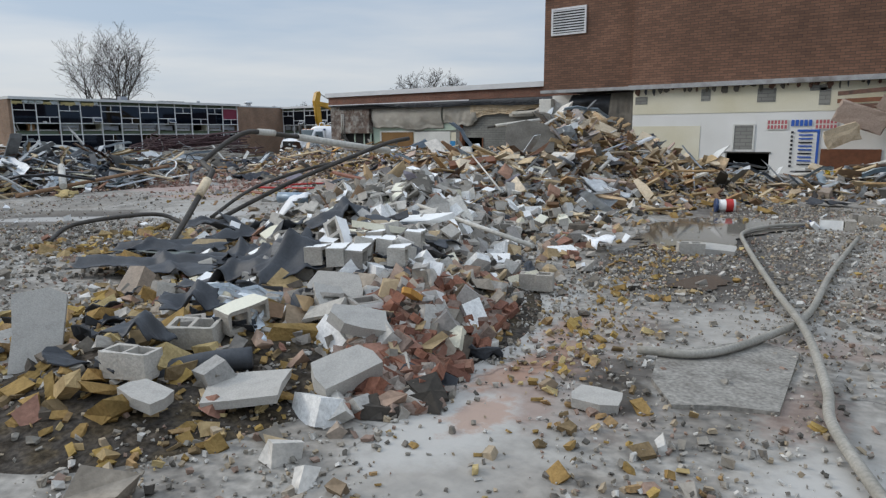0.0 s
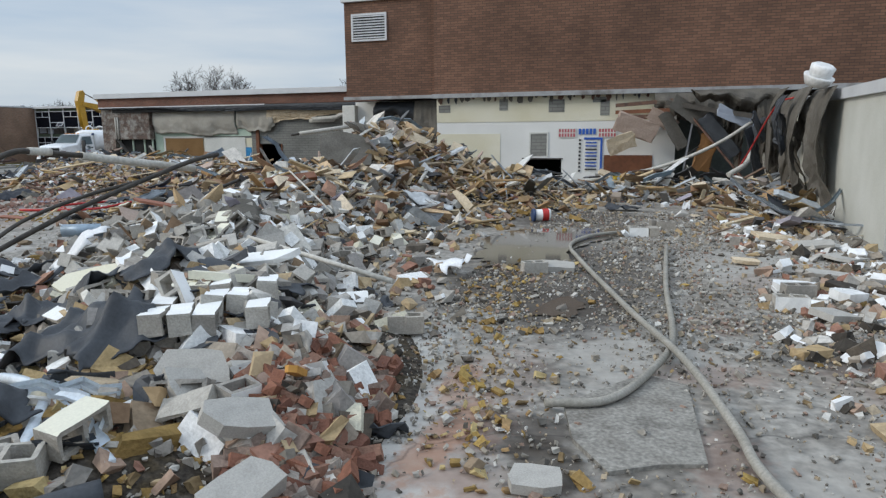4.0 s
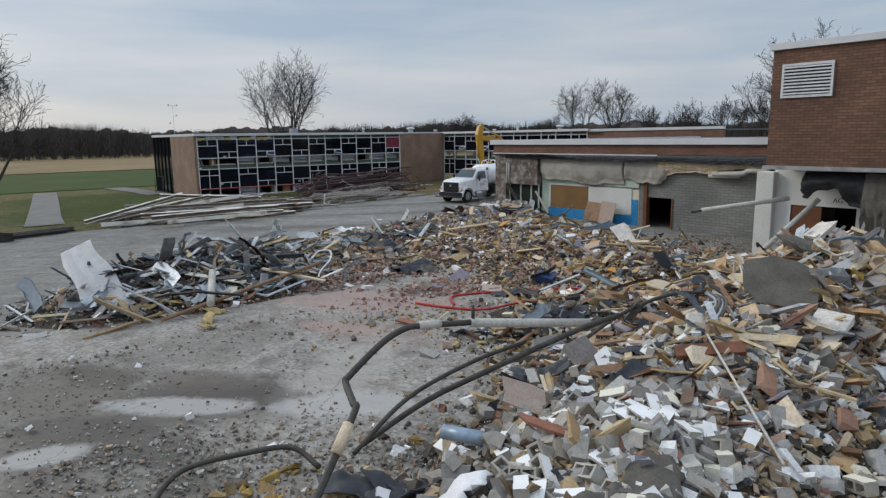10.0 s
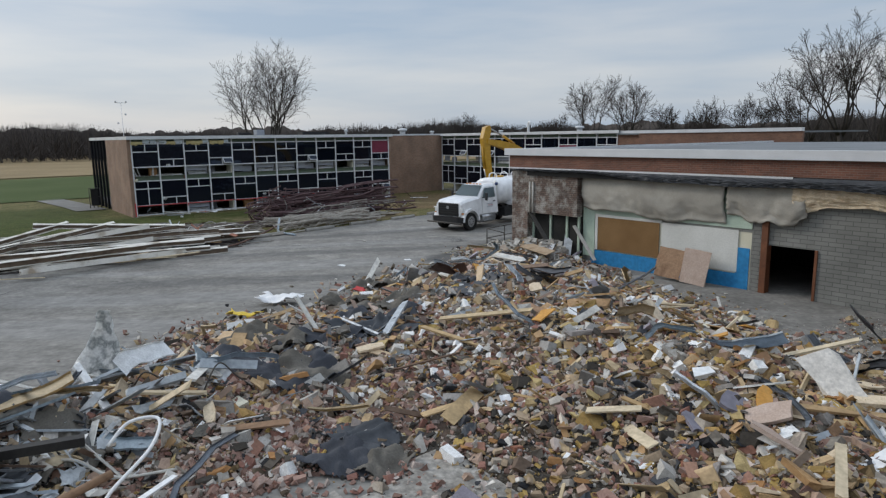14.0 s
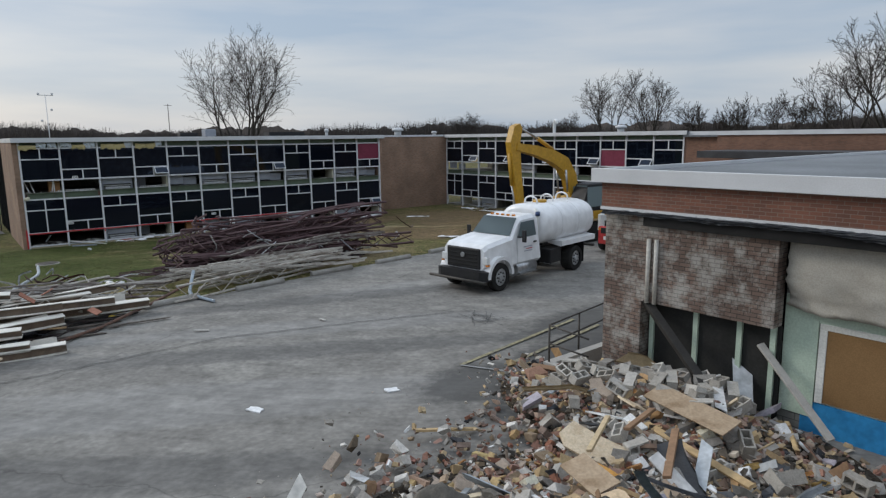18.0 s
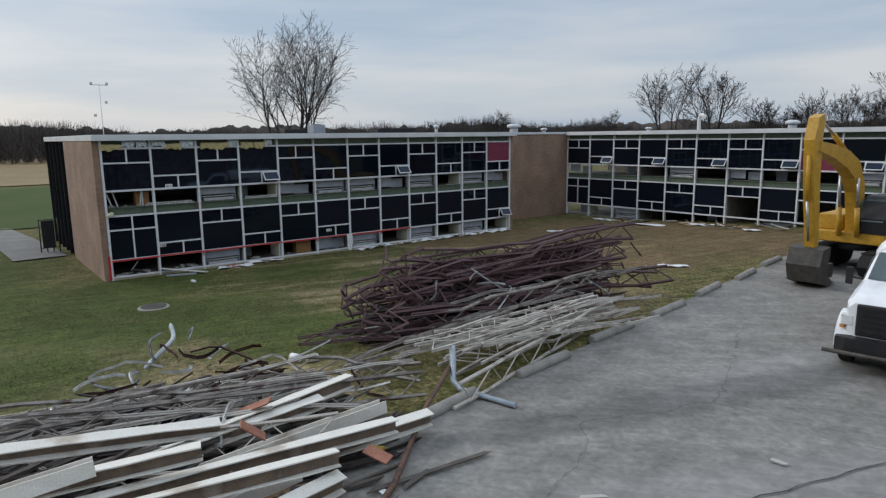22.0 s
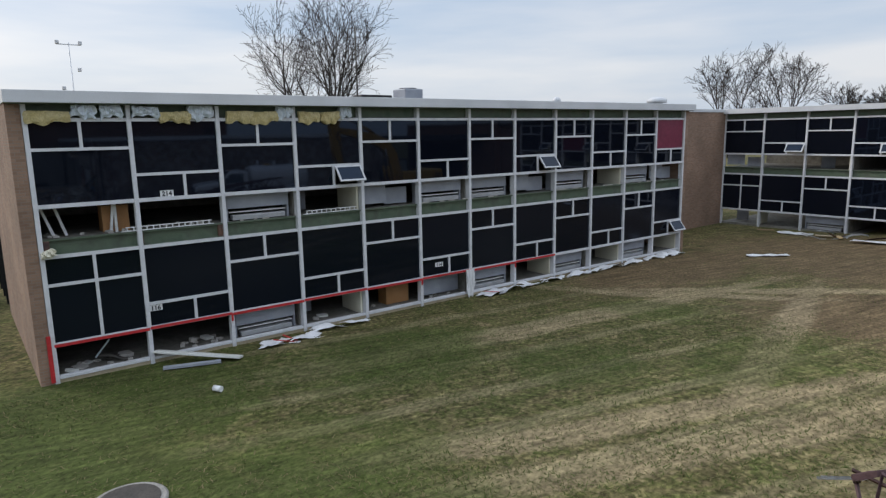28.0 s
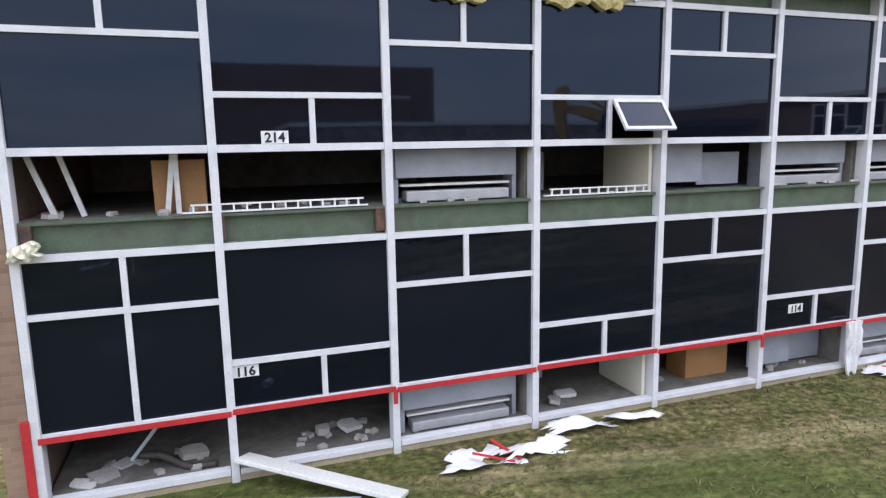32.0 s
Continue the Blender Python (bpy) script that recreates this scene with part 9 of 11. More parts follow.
# excavator: local y runs along the boom, from the cab to the bucket
dig = thing("excavator", pose(-15.05, 17.6, -YARD_FALL, 0, 0, 180) @ Matrix.Scale(1.1, 4), "yellow tracked excavator with its arm folded down", "excavator")
for s in (-1, 1):
    pr = [(-2.0, 0.45), (-1.75, 0.12), (-1.4, 0.0), (1.4, 0.0), (1.75, 0.12), (2.0, 0.45), (1.8, 0.78), (1.5, 0.88), (-1.5, 0.88), (-1.8, 0.78)]
    bm = bmesh.new()
    prism(bm, pr, s * 1.0 - 0.28, s * 1.0 + 0.28)
    tr = part("track", bm, M_TYRE, dig, "black steel track")
    tr.matrix_local = pose(0, 0, 0, 0, 0, 90)
    for k in range(-6, 7):
        part("track_shoe", boxes((s * 1.0 - 0.31, s * 1.0 + 0.31, k * 0.25 - 0.09, k * 0.25 + 0.09, 0.87, 0.92)), M_TYRE, tr).matrix_local = pose(0, 0, 0, 0, 0, -90)
part("turntable", disc(bmesh.new(), (0, 0, 0.98), (0, 0, 1), 0.7, 0.3, 24), M_BLACK, dig)
part("house", boxes((-1.2, 1.2, -2.1, 0.9, 1.12, 1.55), (0.35, 1.2, -2.0, 0.6, 1.55, 2.15), bevel=0.05), M_CAT, dig, "yellow engine housing")
cw = part("counterweight", boxes((-1.2, 1.2, -2.5, -1.7, 1.15, 2.2), bevel=0.15), M_CAT, dig, "rounded yellow counterweight")
for k in range(4):
    part("vent_slot", boxes((1.19, 1.22, -2.3 + 0.0 * k, -1.8, 1.4 + k * 0.15, 1.47 + k * 0.15)), M_BLACK, cw)
cabx = part("cab", loft([[(-1.2, -0.75, 1.55), (-1.2, 0.95, 1.55), (-0.3, 0.95, 1.55), (-0.3, -0.75, 1.55)], [(-1.2, -0.75, 2.1), (-1.2, 1.0, 2.1), (-0.3, 1.0, 2.1), (-0.3, -0.75, 2.1)], [(-1.15, -0.7, 2.85), (-1.15, 0.6, 2.85), (-0.35, 0.6, 2.85), (-0.35, -0.7, 2.85)], [(-1.1, -0.65, 2.92), (-1.1, 0.5, 2.92), (-0.4, 0.5, 2.92), (-0.4, -0.65, 2.92)]]), M_BLACK, dig, "dark glazed cab")
part("cab_glass", boxes((-1.19, -1.21, -0.6, 0.75, 1.75, 2.75)), M_AUTOGLASS, cabx)
part("cab_glass", boxes((-0.31, -0.29, -0.6, 0.75, 1.75, 2.75)), M_AUTOGLASS, cabx)
bm = bmesh.new()
bm.faces.new([bm.verts.new(p) for p in ((-1.12, 1.02, 2.0), (-0.38, 1.02, 2.0), (-0.42, 0.62, 2.82), (-1.08, 0.62, 2.82))])
bmesh.ops.solidify(bm, geom=bm.faces[:], thickness=-0.02)
part("cab_glass", bm, M_AUTOGLASS, cabx)


def arm(name, pts, widths, half, parent, material, label=""):
    """A box-section arm along points in y and z."""
    secs = []
    for i, (y, z) in enumerate(pts):
        a, b = pts[max(0, i - 1)], pts[min(len(pts) - 1, i + 1)]
        d = Vector((b[0] - a[0], b[1] - a[1])).normalized()
        nrm = Vector((-d.y, d.x)) * widths[i] / 2
        secs.append([(-half, y + nrm.x, z + nrm.y), (half, y + nrm.x, z + nrm.y), (half, y - nrm.x, z - nrm.y), (-half, y - nrm.x, z - nrm.y)])
    return part(name, loft(secs), material, parent, label)


arm("boom", [(0.45, 1.35), (0.5, 2.3), (0.75, 3.2), (1.3, 3.9), (2.2, 4.3), (3.4, 4.6), (4.7, 4.8)], [0.45, 0.6, 0.7, 0.72, 0.6, 0.46, 0.32], 0.22, dig, M_CAT, "yellow curved boom")
arm("stick", [(4.4, 5.75), (4.6, 5.6), (4.78, 5.0), (4.6, 3.5), (4.35, 2.2), (4.2, 1.3)], [0.25, 0.55, 0.62, 0.5, 0.38, 0.28], 0.17, dig, M_CAT, "yellow dipper arm hanging straight down")
part("ram", tube(bmesh.new(), [(0, 2.0, 4.6), (0, 3.1, 5.15)], 0.09, 10), M_CAT, dig)
part("ram_rod", tube(bmesh.new(), [(0, 3.1, 5.15), (0, 4.45, 5.72)], 0.05, 10), M_CHROME, dig)
for s in (-0.3, 0.3):
    part("ram", tube(bmesh.new(), [(s, 1.0, 1.4), (s, 1.2, 2.5)], 0.09, 10), M_CAT, dig)
    part("ram_rod", tube(bmesh.new(), [(s, 1.2, 2.5), (s, 1.35, 3.6)], 0.05, 10), M_CHROME, dig)
part("ram", tube(bmesh.new(), [(0, 5.0, 4.5), (0, 4.85, 3.0)], 0.07, 10), M_CAT, dig)
part("ram_rod", tube(bmesh.new(), [(0, 4.85, 3.0), (0, 4.5, 1.6)], 0.04, 10), M_CHROME, dig)
part("hydraulic_hose", tube(bmesh.new(), smooth_path([(0.2, 3.9, 4.75), (0.22, 4.6, 4.6), (0.22, 4.4, 3.5), (0.2, 4.2, 2.4)]), 0.03, 6), M_BLACK, dig)
bm = bmesh.new()
prism(bm, [(5.3, 1.4), (5.9, 1.35), (6.1, 0.8), (5.9, 0.2), (5.3, 0.02), (4.9, 0.1), (5.2, 0.3), (5.5, 0.6), (5.35, 1.0)], -0.55, 0.55)
bk = part("bucket", bm, M_PIPE_BLK, dig, "black digging bucket")
bk.matrix_local = pose(0, -1.3, 0, 0, 0, 90)
for k in range(5):
    part("tooth", boxes((4.72, 4.98, -0.5 + k * 0.25 - 0.04, -0.5 + k * 0.25 + 0.04, 0.04, 0.14)), M_CHROME, bk)
part("thumb", boxes((-0.35, -0.25, 3.2, 4.1, 0.5, 0.7), (0.25, 0.35, 3.2, 4.1, 0.5, 0.7), (-0.35, 0.35, 3.1, 3.25, 0.2, 0.7)), M_PIPE_BLK, dig, "black bucket thumb")

bob = thing("skid_steer", pose(-10.75, 16.3, -YARD_FALL, 0, 0, 3) @ Matrix.Scale(1.1, 4), "red and white skid steer loader with a dark cab", "loader")
part("body", boxes((-0.72, 0.72, -1.25, 1.0, 0.42, 1.0), bevel=0.05), M_WBOARD, bob)
rear = part("rear_door", boxes((-0.66, 0.66, -1.42, -1.25, 0.40, 1.22), bevel=0.06), M_BOBRED, bob, "red engine door")
part("brand_bar", boxes((-0.35, 0.3, -1.435, -1.42, 0.62, 0.78)), M_WHITE, rear)
part("grille", boxes((-0.5, 0.5, -1.43, -1.42, 0.9, 1.15)), M_BLACK, rear)
part("cab", loft([[(-0.5, -0.55, 1.0), (0.5, -0.55, 1.0), (0.5, 0.95, 1.0), (-0.5, 0.95, 1.0)], [(-0.48, -0.5, 1.9), (0.48, -0.5, 1.9), (0.48, 0.75, 1.9), (-0.48, 0.75, 1.9)], [(-0.5, -0.6, 2.0), (0.5, -0.6, 2.0), (0.5, 0.9, 2.0), (-0.5, 0.9, 2.0)]]), M_BLACK, bob, "black caged cab")
for s in (-1, 1):
    part("upright", boxes((min(s * 0.55, s * 0.74), max(s * 0.55, s * 0.74), -1.35, -1.05, 1.0, 1.75), bevel=0.04), M_WBOARD, bob, "white lift tower")
    part("lift_arm", loft([[(s * 0.58, -1.2, 1.45), (s * 0.72, -1.2, 1.45), (s * 0.72, -1.2, 1.7), (s * 0.58, -1.2, 1.7)], [(s * 0.58, 0.5, 1.35), (s * 0.72, 0.5, 1.35), (s * 0.72, 0.5, 1.55), (s * 0.58, 0.5, 1.55)], [(s * 0.58, 1.3, 0.5), (s * 0.72, 1.3, 0.5), (s * 0.72, 1.45, 0.6), (s * 0.58, 1.45, 0.6)]]), M_WBOARD, bob, "white lift arm")
    for y in (-0.62, 0.55):
        wheel(bob, s * 0.80, y, 0.40, 0.40, 0.30, M_RUST, side=s)
    part("tail_lamp", boxes((min(s * 0.5, s * 0.64), max(s * 0.5, s * 0.64), -1.44, -1.42, 1.05, 1.15)), M_AMBER, bob)
bm = bmesh.new()
prism(bm, [(1.3, 0.55), (1.35, 0.05), (2.1, 0.02), (2.1, 0.06), (1.45, 0.14), (1.42, 0.6)], -0.9, 0.9)
ob = part("bucket", bm, M_BLACK, bob, "black loader bucket")
ob.matrix_local = pose(0, 0, 0, 0, 0, 90)

M_DECK = mat("weathered_deck", [(0.17, 0.15, 0.125), (0.24, 0.215, 0.185), (0.30, 0.275, 0.24)], 0.85, grain=20, stain=2, stain_amt=0.4, bump=0.2)
trl = thing("flatbed_trailer", pose(-11.1, 24.0, -YARD_FALL, 0, 0, -2), "long black flatbed trailer with a bare wooden deck", "trailer")
for k in range(9):
    part("deck_board", boxes((-1.2 + k * 0.27, -0.95 + k * 0.27, -3.0, 3.6, 0.86, 0.91)), M_DECK, trl, "")
part("frame", boxes((-1.25, -1.2, -3.1, 3.7, 0.62, 0.90), (1.2, 1.25, -3.1, 3.7, 0.62, 0.90), (-1.2, 1.2, -3.1, -3.0, 0.62, 0.90), (-1.2, 1.2, 3.6, 3.7, 0.62, 0.9), (-0.4, -0.25, -3.0, 3.6, 0.6, 0.85), (0.25, 0.4, -3.0, 3.6, 0.6, 0.85)), M_BLACK, trl)
for s in (-1, 1):
    for y in (0.7, 1.8):
        wheel(trl, s * 1.05, y, 0.38, 0.38, 0.3, M_CHROME, side=s)
    part("ramp", boxes((min(s * 0.4, s * 1.1), max(s * 0.4, s * 1.1), -3.5, -3.12, 0.55, 0.92), bevel=0.02), M_BLACK, trl, "folded loading ramp")
ob = lay(mesh_of("spare_tyre", tube(bmesh.new(), [(0.36 * math.cos(a), 0.36 * math.sin(a), 0) for a in [k * math.pi / 9 for k in range(19)]], 0.14, 10), [M_TYRE]), "spare_tyre", "spare tyre lying on the trailer deck", "tyre", "", -10.8, 22.9, 0.0, 0, z=0.91 - YARD_FALL + 0.14)


# ---- steel heaps on the lawn ----
def on_ground(x, y):
    return float(base_z(np.float64(x), np.float64(y)))


M_JOIST = mat("maroon_primer", [(0.066, 0.034, 0.037), (0.108, 0.062, 0.064), (0.088, 0.054, 0.052)], 0.7, grain=30, stain=2, stain_amt=0.4, bump=0.2)
M_JOISTW = mat("dusty_white_steel", [(0.40, 0.37, 0.325), (0.50, 0.47, 0.42), (0.25, 0.205, 0.17)], 0.75, grain=30, stain=2, stain_amt=0.4, bump=0.2)
M_GIRDER = mat("cream_girder_paint", [(0.60, 0.575, 0.51), (0.70, 0.675, 0.61), (0.64, 0.61, 0.55), (0.36, 0.30, 0.23)], 0.75, grain=45, stain=1.1, stain_amt=0.2, bump=0.1)
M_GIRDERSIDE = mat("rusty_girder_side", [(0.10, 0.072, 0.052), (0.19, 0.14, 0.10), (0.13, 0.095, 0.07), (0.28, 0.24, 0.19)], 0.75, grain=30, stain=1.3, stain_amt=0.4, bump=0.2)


def joist_meshes(L, depth, bend, twist, seed, material, curl=0.0, gauge=1.0):
    """A bar joist: two chords of paired angles and a zigzag web, kinked out of true."""
    rnd = random.Random(seed)
    kt = [0, 0.16 + rnd.uniform(-0.05, 0.05), 0.34 + rnd.uniform(-0.05, 0.05), 0.52 + rnd.uniform(-0.05, 0.05), 0.68 + rnd.uniform(-0.05, 0.05), 0.84 + rnd.uniform(-0.05, 0.05), 1]
    ky, kz, kw = [[k * rnd.uniform(-1, 1) for _ in kt] for k in (bend, 0.45 * bend, twist)]

    def at(t, v):
        i = max(k for k in range(6) if kt[k] <= t)
        f = (t - kt[i]) / (kt[i + 1] - kt[i])
        y, z, w = (q[i] + (q[i + 1] - q[i]) * f for q in (ky, kz, kw))
        p, q = v * depth * math.sin(w), v * depth * math.cos(w)
        if curl and t * L < 2.6 * curl:
            a = 2.6 - t * L / curl
            return ((2.6 * curl / L - 0.5) * L - curl * math.sin(a) - 0.4 * p * math.sin(a), y + curl * (1 - math.cos(a)) + p * math.cos(a), z + q)
        return ((t - 0.5) * L, y + p, z + q)
    out = []
    for v in (-0.5, 0.5):
        for off in (-0.030, 0.030):
            bm = bmesh.new()
            rows = []
            for t in sorted(kt + [0.1, 0.35, 0.5, 0.7, 0.9]):
                p = Vector(at(t, v))
                rows.append([bm.verts.new(p + gauge * Vector((0, off + a, b))) for a, b in ((-0.020, -0.034), (0.020, -0.034), (0.020, 0.034), (-0.020, 0.034))])
            for a, b in zip(rows, rows[1:]):
                for k in range(4):
                    bm.faces.new((a[k], a[(k + 1) % 4], b[(k + 1) % 4], b[k]))
            bm.faces.new(rows[0][::-1]), bm.faces.new(rows[-1])
            out.append(mesh_of("chord", bm, [material]))
    k = max(6, int(L / 0.6))
    bm = tube(bmesh.new(), [at(i / k, -0.5 if i % 2 else 0.5) for i in range(k + 1)], 0.027 * gauge, 5)
    for f in bm.faces:
        f.smooth = False
    out.append(mesh_of("web", bm, [material]))
    return out


rj = random.Random(21)
JM = [joist_meshes(L, d, b, tw, s, M_JOIST, c) for L, d, b, tw, s, c in ((9.5, 0.62, 0.16, 0.3, 1, 0.75), (8.0, 0.6, 0.3, 0.4, 2, 0), (7.5, 0.58, 0.16, 0.3, 3, 0.55), (6.0, 0.55, 0.4, 0.6, 4, 0), (8.5, 0.62, 0.2, 0.35, 8, 0.95), (5.0, 0.58, 0.25, 0.5, 9, 0.4))]
JW = [joist_meshes(L, d, b, tw, s, M_JOISTW, gauge=0.72) for L, d, b, tw, s in ((7.5, 0.62, 0.03, 0.05, 5), (6.5, 0.60, 0.05, 0.08, 6), (5.5, 0.58, 0.12, 0.2, 7))]

M_JOISTG = mat("rusty_grey_steel", [(0.13, 0.105, 0.09), (0.20, 0.175, 0.155), (0.30, 0.275, 0.245), (0.10, 0.07, 0.06)], 0.8, grain=30, stain=2, stain_amt=0.4, bump=0.2)
JG = [joist_meshes(L, d, b, tw, s, M_JOISTG, gauge=0.85) for L, d, b, tw, s in ((7.5, 0.5, 0.06, 0.2, 15), (6.0, 0.5, 0.12, 0.3, 16), (4.5, 0.45, 0.2, 0.4, 17))]


def joist(meshes, x, y, z, yaw, roll, pitch, label, group):
    ob = thing("bar_joist", pose(x, y, z, roll, pitch, yaw), label, "joist", group)
    for k, me in enumerate(meshes):
        share("chord" if k < 4 else "web", me, ob)
    return ob


for i in range(46):
    y = rj.gauss(1.5, 1.5)
    x = max(-21.1, -20.45 + 0.16 * (y - 1.6) + rj.gauss(0, 0.8))
    jm = rj.randrange(6)
    y = min(3.4, max(y, 0.48 * (9.5, 8.0, 7.5, 6.0, 8.5, 5.0)[jm] - 4.8))
    dome = 2.15 * math.exp(-((x + 20.5 - 0.16 * (y - 1.6)) / 1.7) ** 2 - ((y - 2.2) / 4.6) ** 2)
    h = max(0.15, dome * rj.uniform(0.05, 1.0) ** 0.8)
    wild = i % 3 == 0
    joist(JM[jm], x, y, on_ground(x, y) + h, max(70, 77 + rj.gauss(0, 13 if wild else 7)), (rj.choice((0, 60, -70, 90)) if jm in (1, 3) else rj.choice((0, 180, 180, -20))) + rj.uniform(-40, 40), rj.uniform(-13, 10) if wild else rj.uniform(-7, 5), "twisted maroon steel bar joist in the scrap heap", "maroon bar joists")
for x, y, z, yaw, roll, pitch, k in ((-19.6, -1.6, 0.35, 66, 80, -4, 1), (-19.2, 0.4, 0.55, 72, 75, -5, 3), (-20.5, 1.5, 1.95, 76, 10, -4, 0), (-21.2, 1.2, 1.0, 77, 172, 1, 4), (-21.5, 0.2, 0.3, 79, -8, 1, 2), (-19.6, 3.2, 1.9, 82, 30, -8, 1), (-21.2, 0.9, 0.75, 74, 12, -3, 0), (-20.9, -1.2, 0.25, 60, 165, 0, 5)):
    joist(JM[k], x, y, on_ground(x, y) + z, yaw, roll, pitch, "twisted maroon steel bar joist in the scrap heap", "maroon bar joists")
for x, y, z, yaw, roll, pitch, k in ((-18.4, -1.3, 0.62, 84, 70, -5, 0), (-18.7, 0.9, 0.9, 80, 20, -6, 1), (-18.2, -2.4, 0.35, 88, 85, -3, 1), (-18.9, 2.6, 1.0, 76, 60, -3, 0)):
    joist(JG[k], x, y, on_ground(x, y) + z, yaw, roll, pitch, "dusty brown steel bar joist in the scrap heap", "brown bar joists")
for i in range(14):
    x, y = rj.gauss(-17.0, 0.55), rj.gauss(0.4, 0.7)
    joist(JW[rj.randrange(3)], x, y, on_ground(x, y) + rj.uniform(0.2, 0.75), 96 + rj.gauss(0, 6.5), rj.choice((80, -80, 88, 95, 70)) + rj.uniform(-10, 10), rj.uniform(-5, 5), "dusty white steel bar joist at the lawn edge", "white bar joists")
joist(JW[1], -15.75, -1.6, -0.05, 105, 12, 0, "dusty white steel bar joist leaning over the kerb", "white bar joists")
joist(JW[2], -17.6, 3.4, 0.1, 84, 70, 2, "dusty white steel bar joist at the lawn edge", "white bar joists")
bm = tube(bmesh.new(), [(-16.46, -3.58, 0.42), (-16.05, -3.9, -0.24), (-15.75, -3.95, -0.34), (-14.3, -3.62, -0.36)], 0.075, 4)
tagged(mesh_object("bent_channel", bm, M_TINW), "pale blue-white bent steel channel across the kerb", "steel channel")
bm = tube(bmesh.new(), [(-16.3, -3.8, 0.0), (-15.2, -5.4, -0.26), (-13.3, -7.5, -0.34), (-12.4, -8.8, -0.32)], 0.055, 8)
tagged(mesh_object("rusty_pipe", bm, M_RUST), "long rusty pipe lying along the kerb", "pipe")
for i in range(44):
    x, y = rj.gauss(-18.4, 1.5), rj.gauss(-12.4, 1.9)
    k = i % 6
    joist(JG[2] if k == 0 else (JW[rj.randrange(3)] if k > 3 else JG[rj.randrange(3)]), min(x, -15.2), y, on_ground(x, y) + rj.uniform(0.12, 0.75) * math.exp(-((x + 17.6) / 2.6) ** 2), 74 + rj.gauss(0, 13), rj.uniform(-80, 80), rj.uniform(-4, 4), "bent steel bar joist under the girders", "joists by the girders")
for x, y, z, yaw, roll, k in ((-19.4, -9.9, 0.42, 76, 80, 0), (-18.6, -10.2, 0.5, 78, 70, 0), (-17.6, -10.0, 0.58, 82, 78, 1)):
    joist(JW[k], x, y, on_ground(x, y) + z, yaw, roll, 1, "dusty white steel bar joist beside the girders", "white bar joists")
M_BENT_O = mat("bent_strip_paint", [(0.62, 0.63, 0.64), (0.5, 0.52, 0.55), (0.09, 0.045, 0.045), (0.13, 0.07, 0.06), (0.70, 0.70, 0.69)], 0.5, 0.2, grain=14, stain=5, stain_amt=0.4, bump=0.1, rand="object")
STRIPS = [mesh_of("bent_strip", stud(L, w, b, rb), [M_BENT_O]) for L, w, b in ((1.6, 0.06, 0.3), (2.3, 0.05, 0.5), (1.1, 0.09, 0.2))]
for i in range(120):
    x, y = (rj.gauss(-20.2, 1.5), rj.gauss(3.2, 2.6)) if i < 62 else (min(rj.gauss(-19.0, 1.9), -16.6), rj.gauss(-9.4, 1.8))
    ob = new("bent_strip", STRIPS[rj.randrange(3)])
    ob.matrix_world = pose(x, y, on_ground(x, y) + (rj.uniform(0.15, 1.3) * math.exp(-((x + 20.4) / 2.6) ** 2) if i < 62 else rj.uniform(0.1, 0.45)), rj.uniform(-70, 70), rj.uniform(-30, 30) if i < 62 else rj.uniform(-9, 9), rj.uniform(0, 360))
    tagged(ob, "bent thin metal strip in the scrap heap", "metal strip", "bent strips")


def girder_meshes(L, h, w, seed):
    """An I-beam: two dented flanges and a web."""
    rnd = random.Random(seed)
    t, n = 0.022, 16
    ph = rnd.uniform(0, 6)
    out = []
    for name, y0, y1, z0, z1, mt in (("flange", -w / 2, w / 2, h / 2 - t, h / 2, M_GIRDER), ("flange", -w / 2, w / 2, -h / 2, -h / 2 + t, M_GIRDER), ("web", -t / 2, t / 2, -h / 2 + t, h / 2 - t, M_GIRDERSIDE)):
        bm = bmesh.new()
        rows = []
        for i in range(n + 1):
            u = i / n
            off = 0.05 * math.sin(3 * u + ph)
            dent = rnd.uniform(-0.012, 0.012) if name == "flange" else 0
            rows.append([bm.verts.new((u * L - L, a + off, b + (dent if a > 0 else -dent))) for a, b in ((y0, z0), (y1, z0), (y1, z1), (y0, z1))])
        for a, b in zip(rows, rows[1:]):
            for j in range(4):
                bm.faces.new((a[j], a[(j + 1) % 4], b[(j + 1) % 4], b[j]))
        bm.faces.new(rows[0][::-1]), bm.faces.new(rows[-1])
        bmesh.ops.recalc_face_normals(bm, faces=bm.faces)
        out.append((name, mesh_of(name, bm, [mt])))
    return out


GM = {L: girder_meshes(L, h, w, s) for s, (L, h, w) in enumerate(((7, 0.22, 0.23), (8, 0.23, 0.25), (9, 0.24, 0.24), (10, 0.28, 0.25), (11, 0.27, 0.25)))}
for x, y, L, yaw, dz, roll in (
        (-16.7, -6.3, 11, 99, 0.62, -8), (-16.3, -7.2, 8, 97, 0.52, 4), (-15.3, -6.35, 9, 94, 0.46, 82), (-14.6, -5.75, 11, 91, 0.34, 5),
        (-14.05, -6.9, 9, 86, 0.70, -5), (-13.3, -8.5, 10, 90, 0.55, 8), (-14.1, -8.8, 9, 82, 0.42, 84), (-11.55, -8.75, 10, 84.6, 0.16, 3),
        (-12.3, -8.9, 9, 93, 0.14, 80)):
    ob = thing("girder", pose(x, y, on_ground(x, y) + dz, roll, rj.uniform(-1.5, 1.5) if y > -8 else rj.uniform(-6.0, 3.0), yaw + rj.gauss(0, 2 if y > -8 else 9)), "cream-painted steel girder stacked at the lawn edge", "girder", "stacked girders")
    for name, me in GM[L]:
        share(name, me, ob)
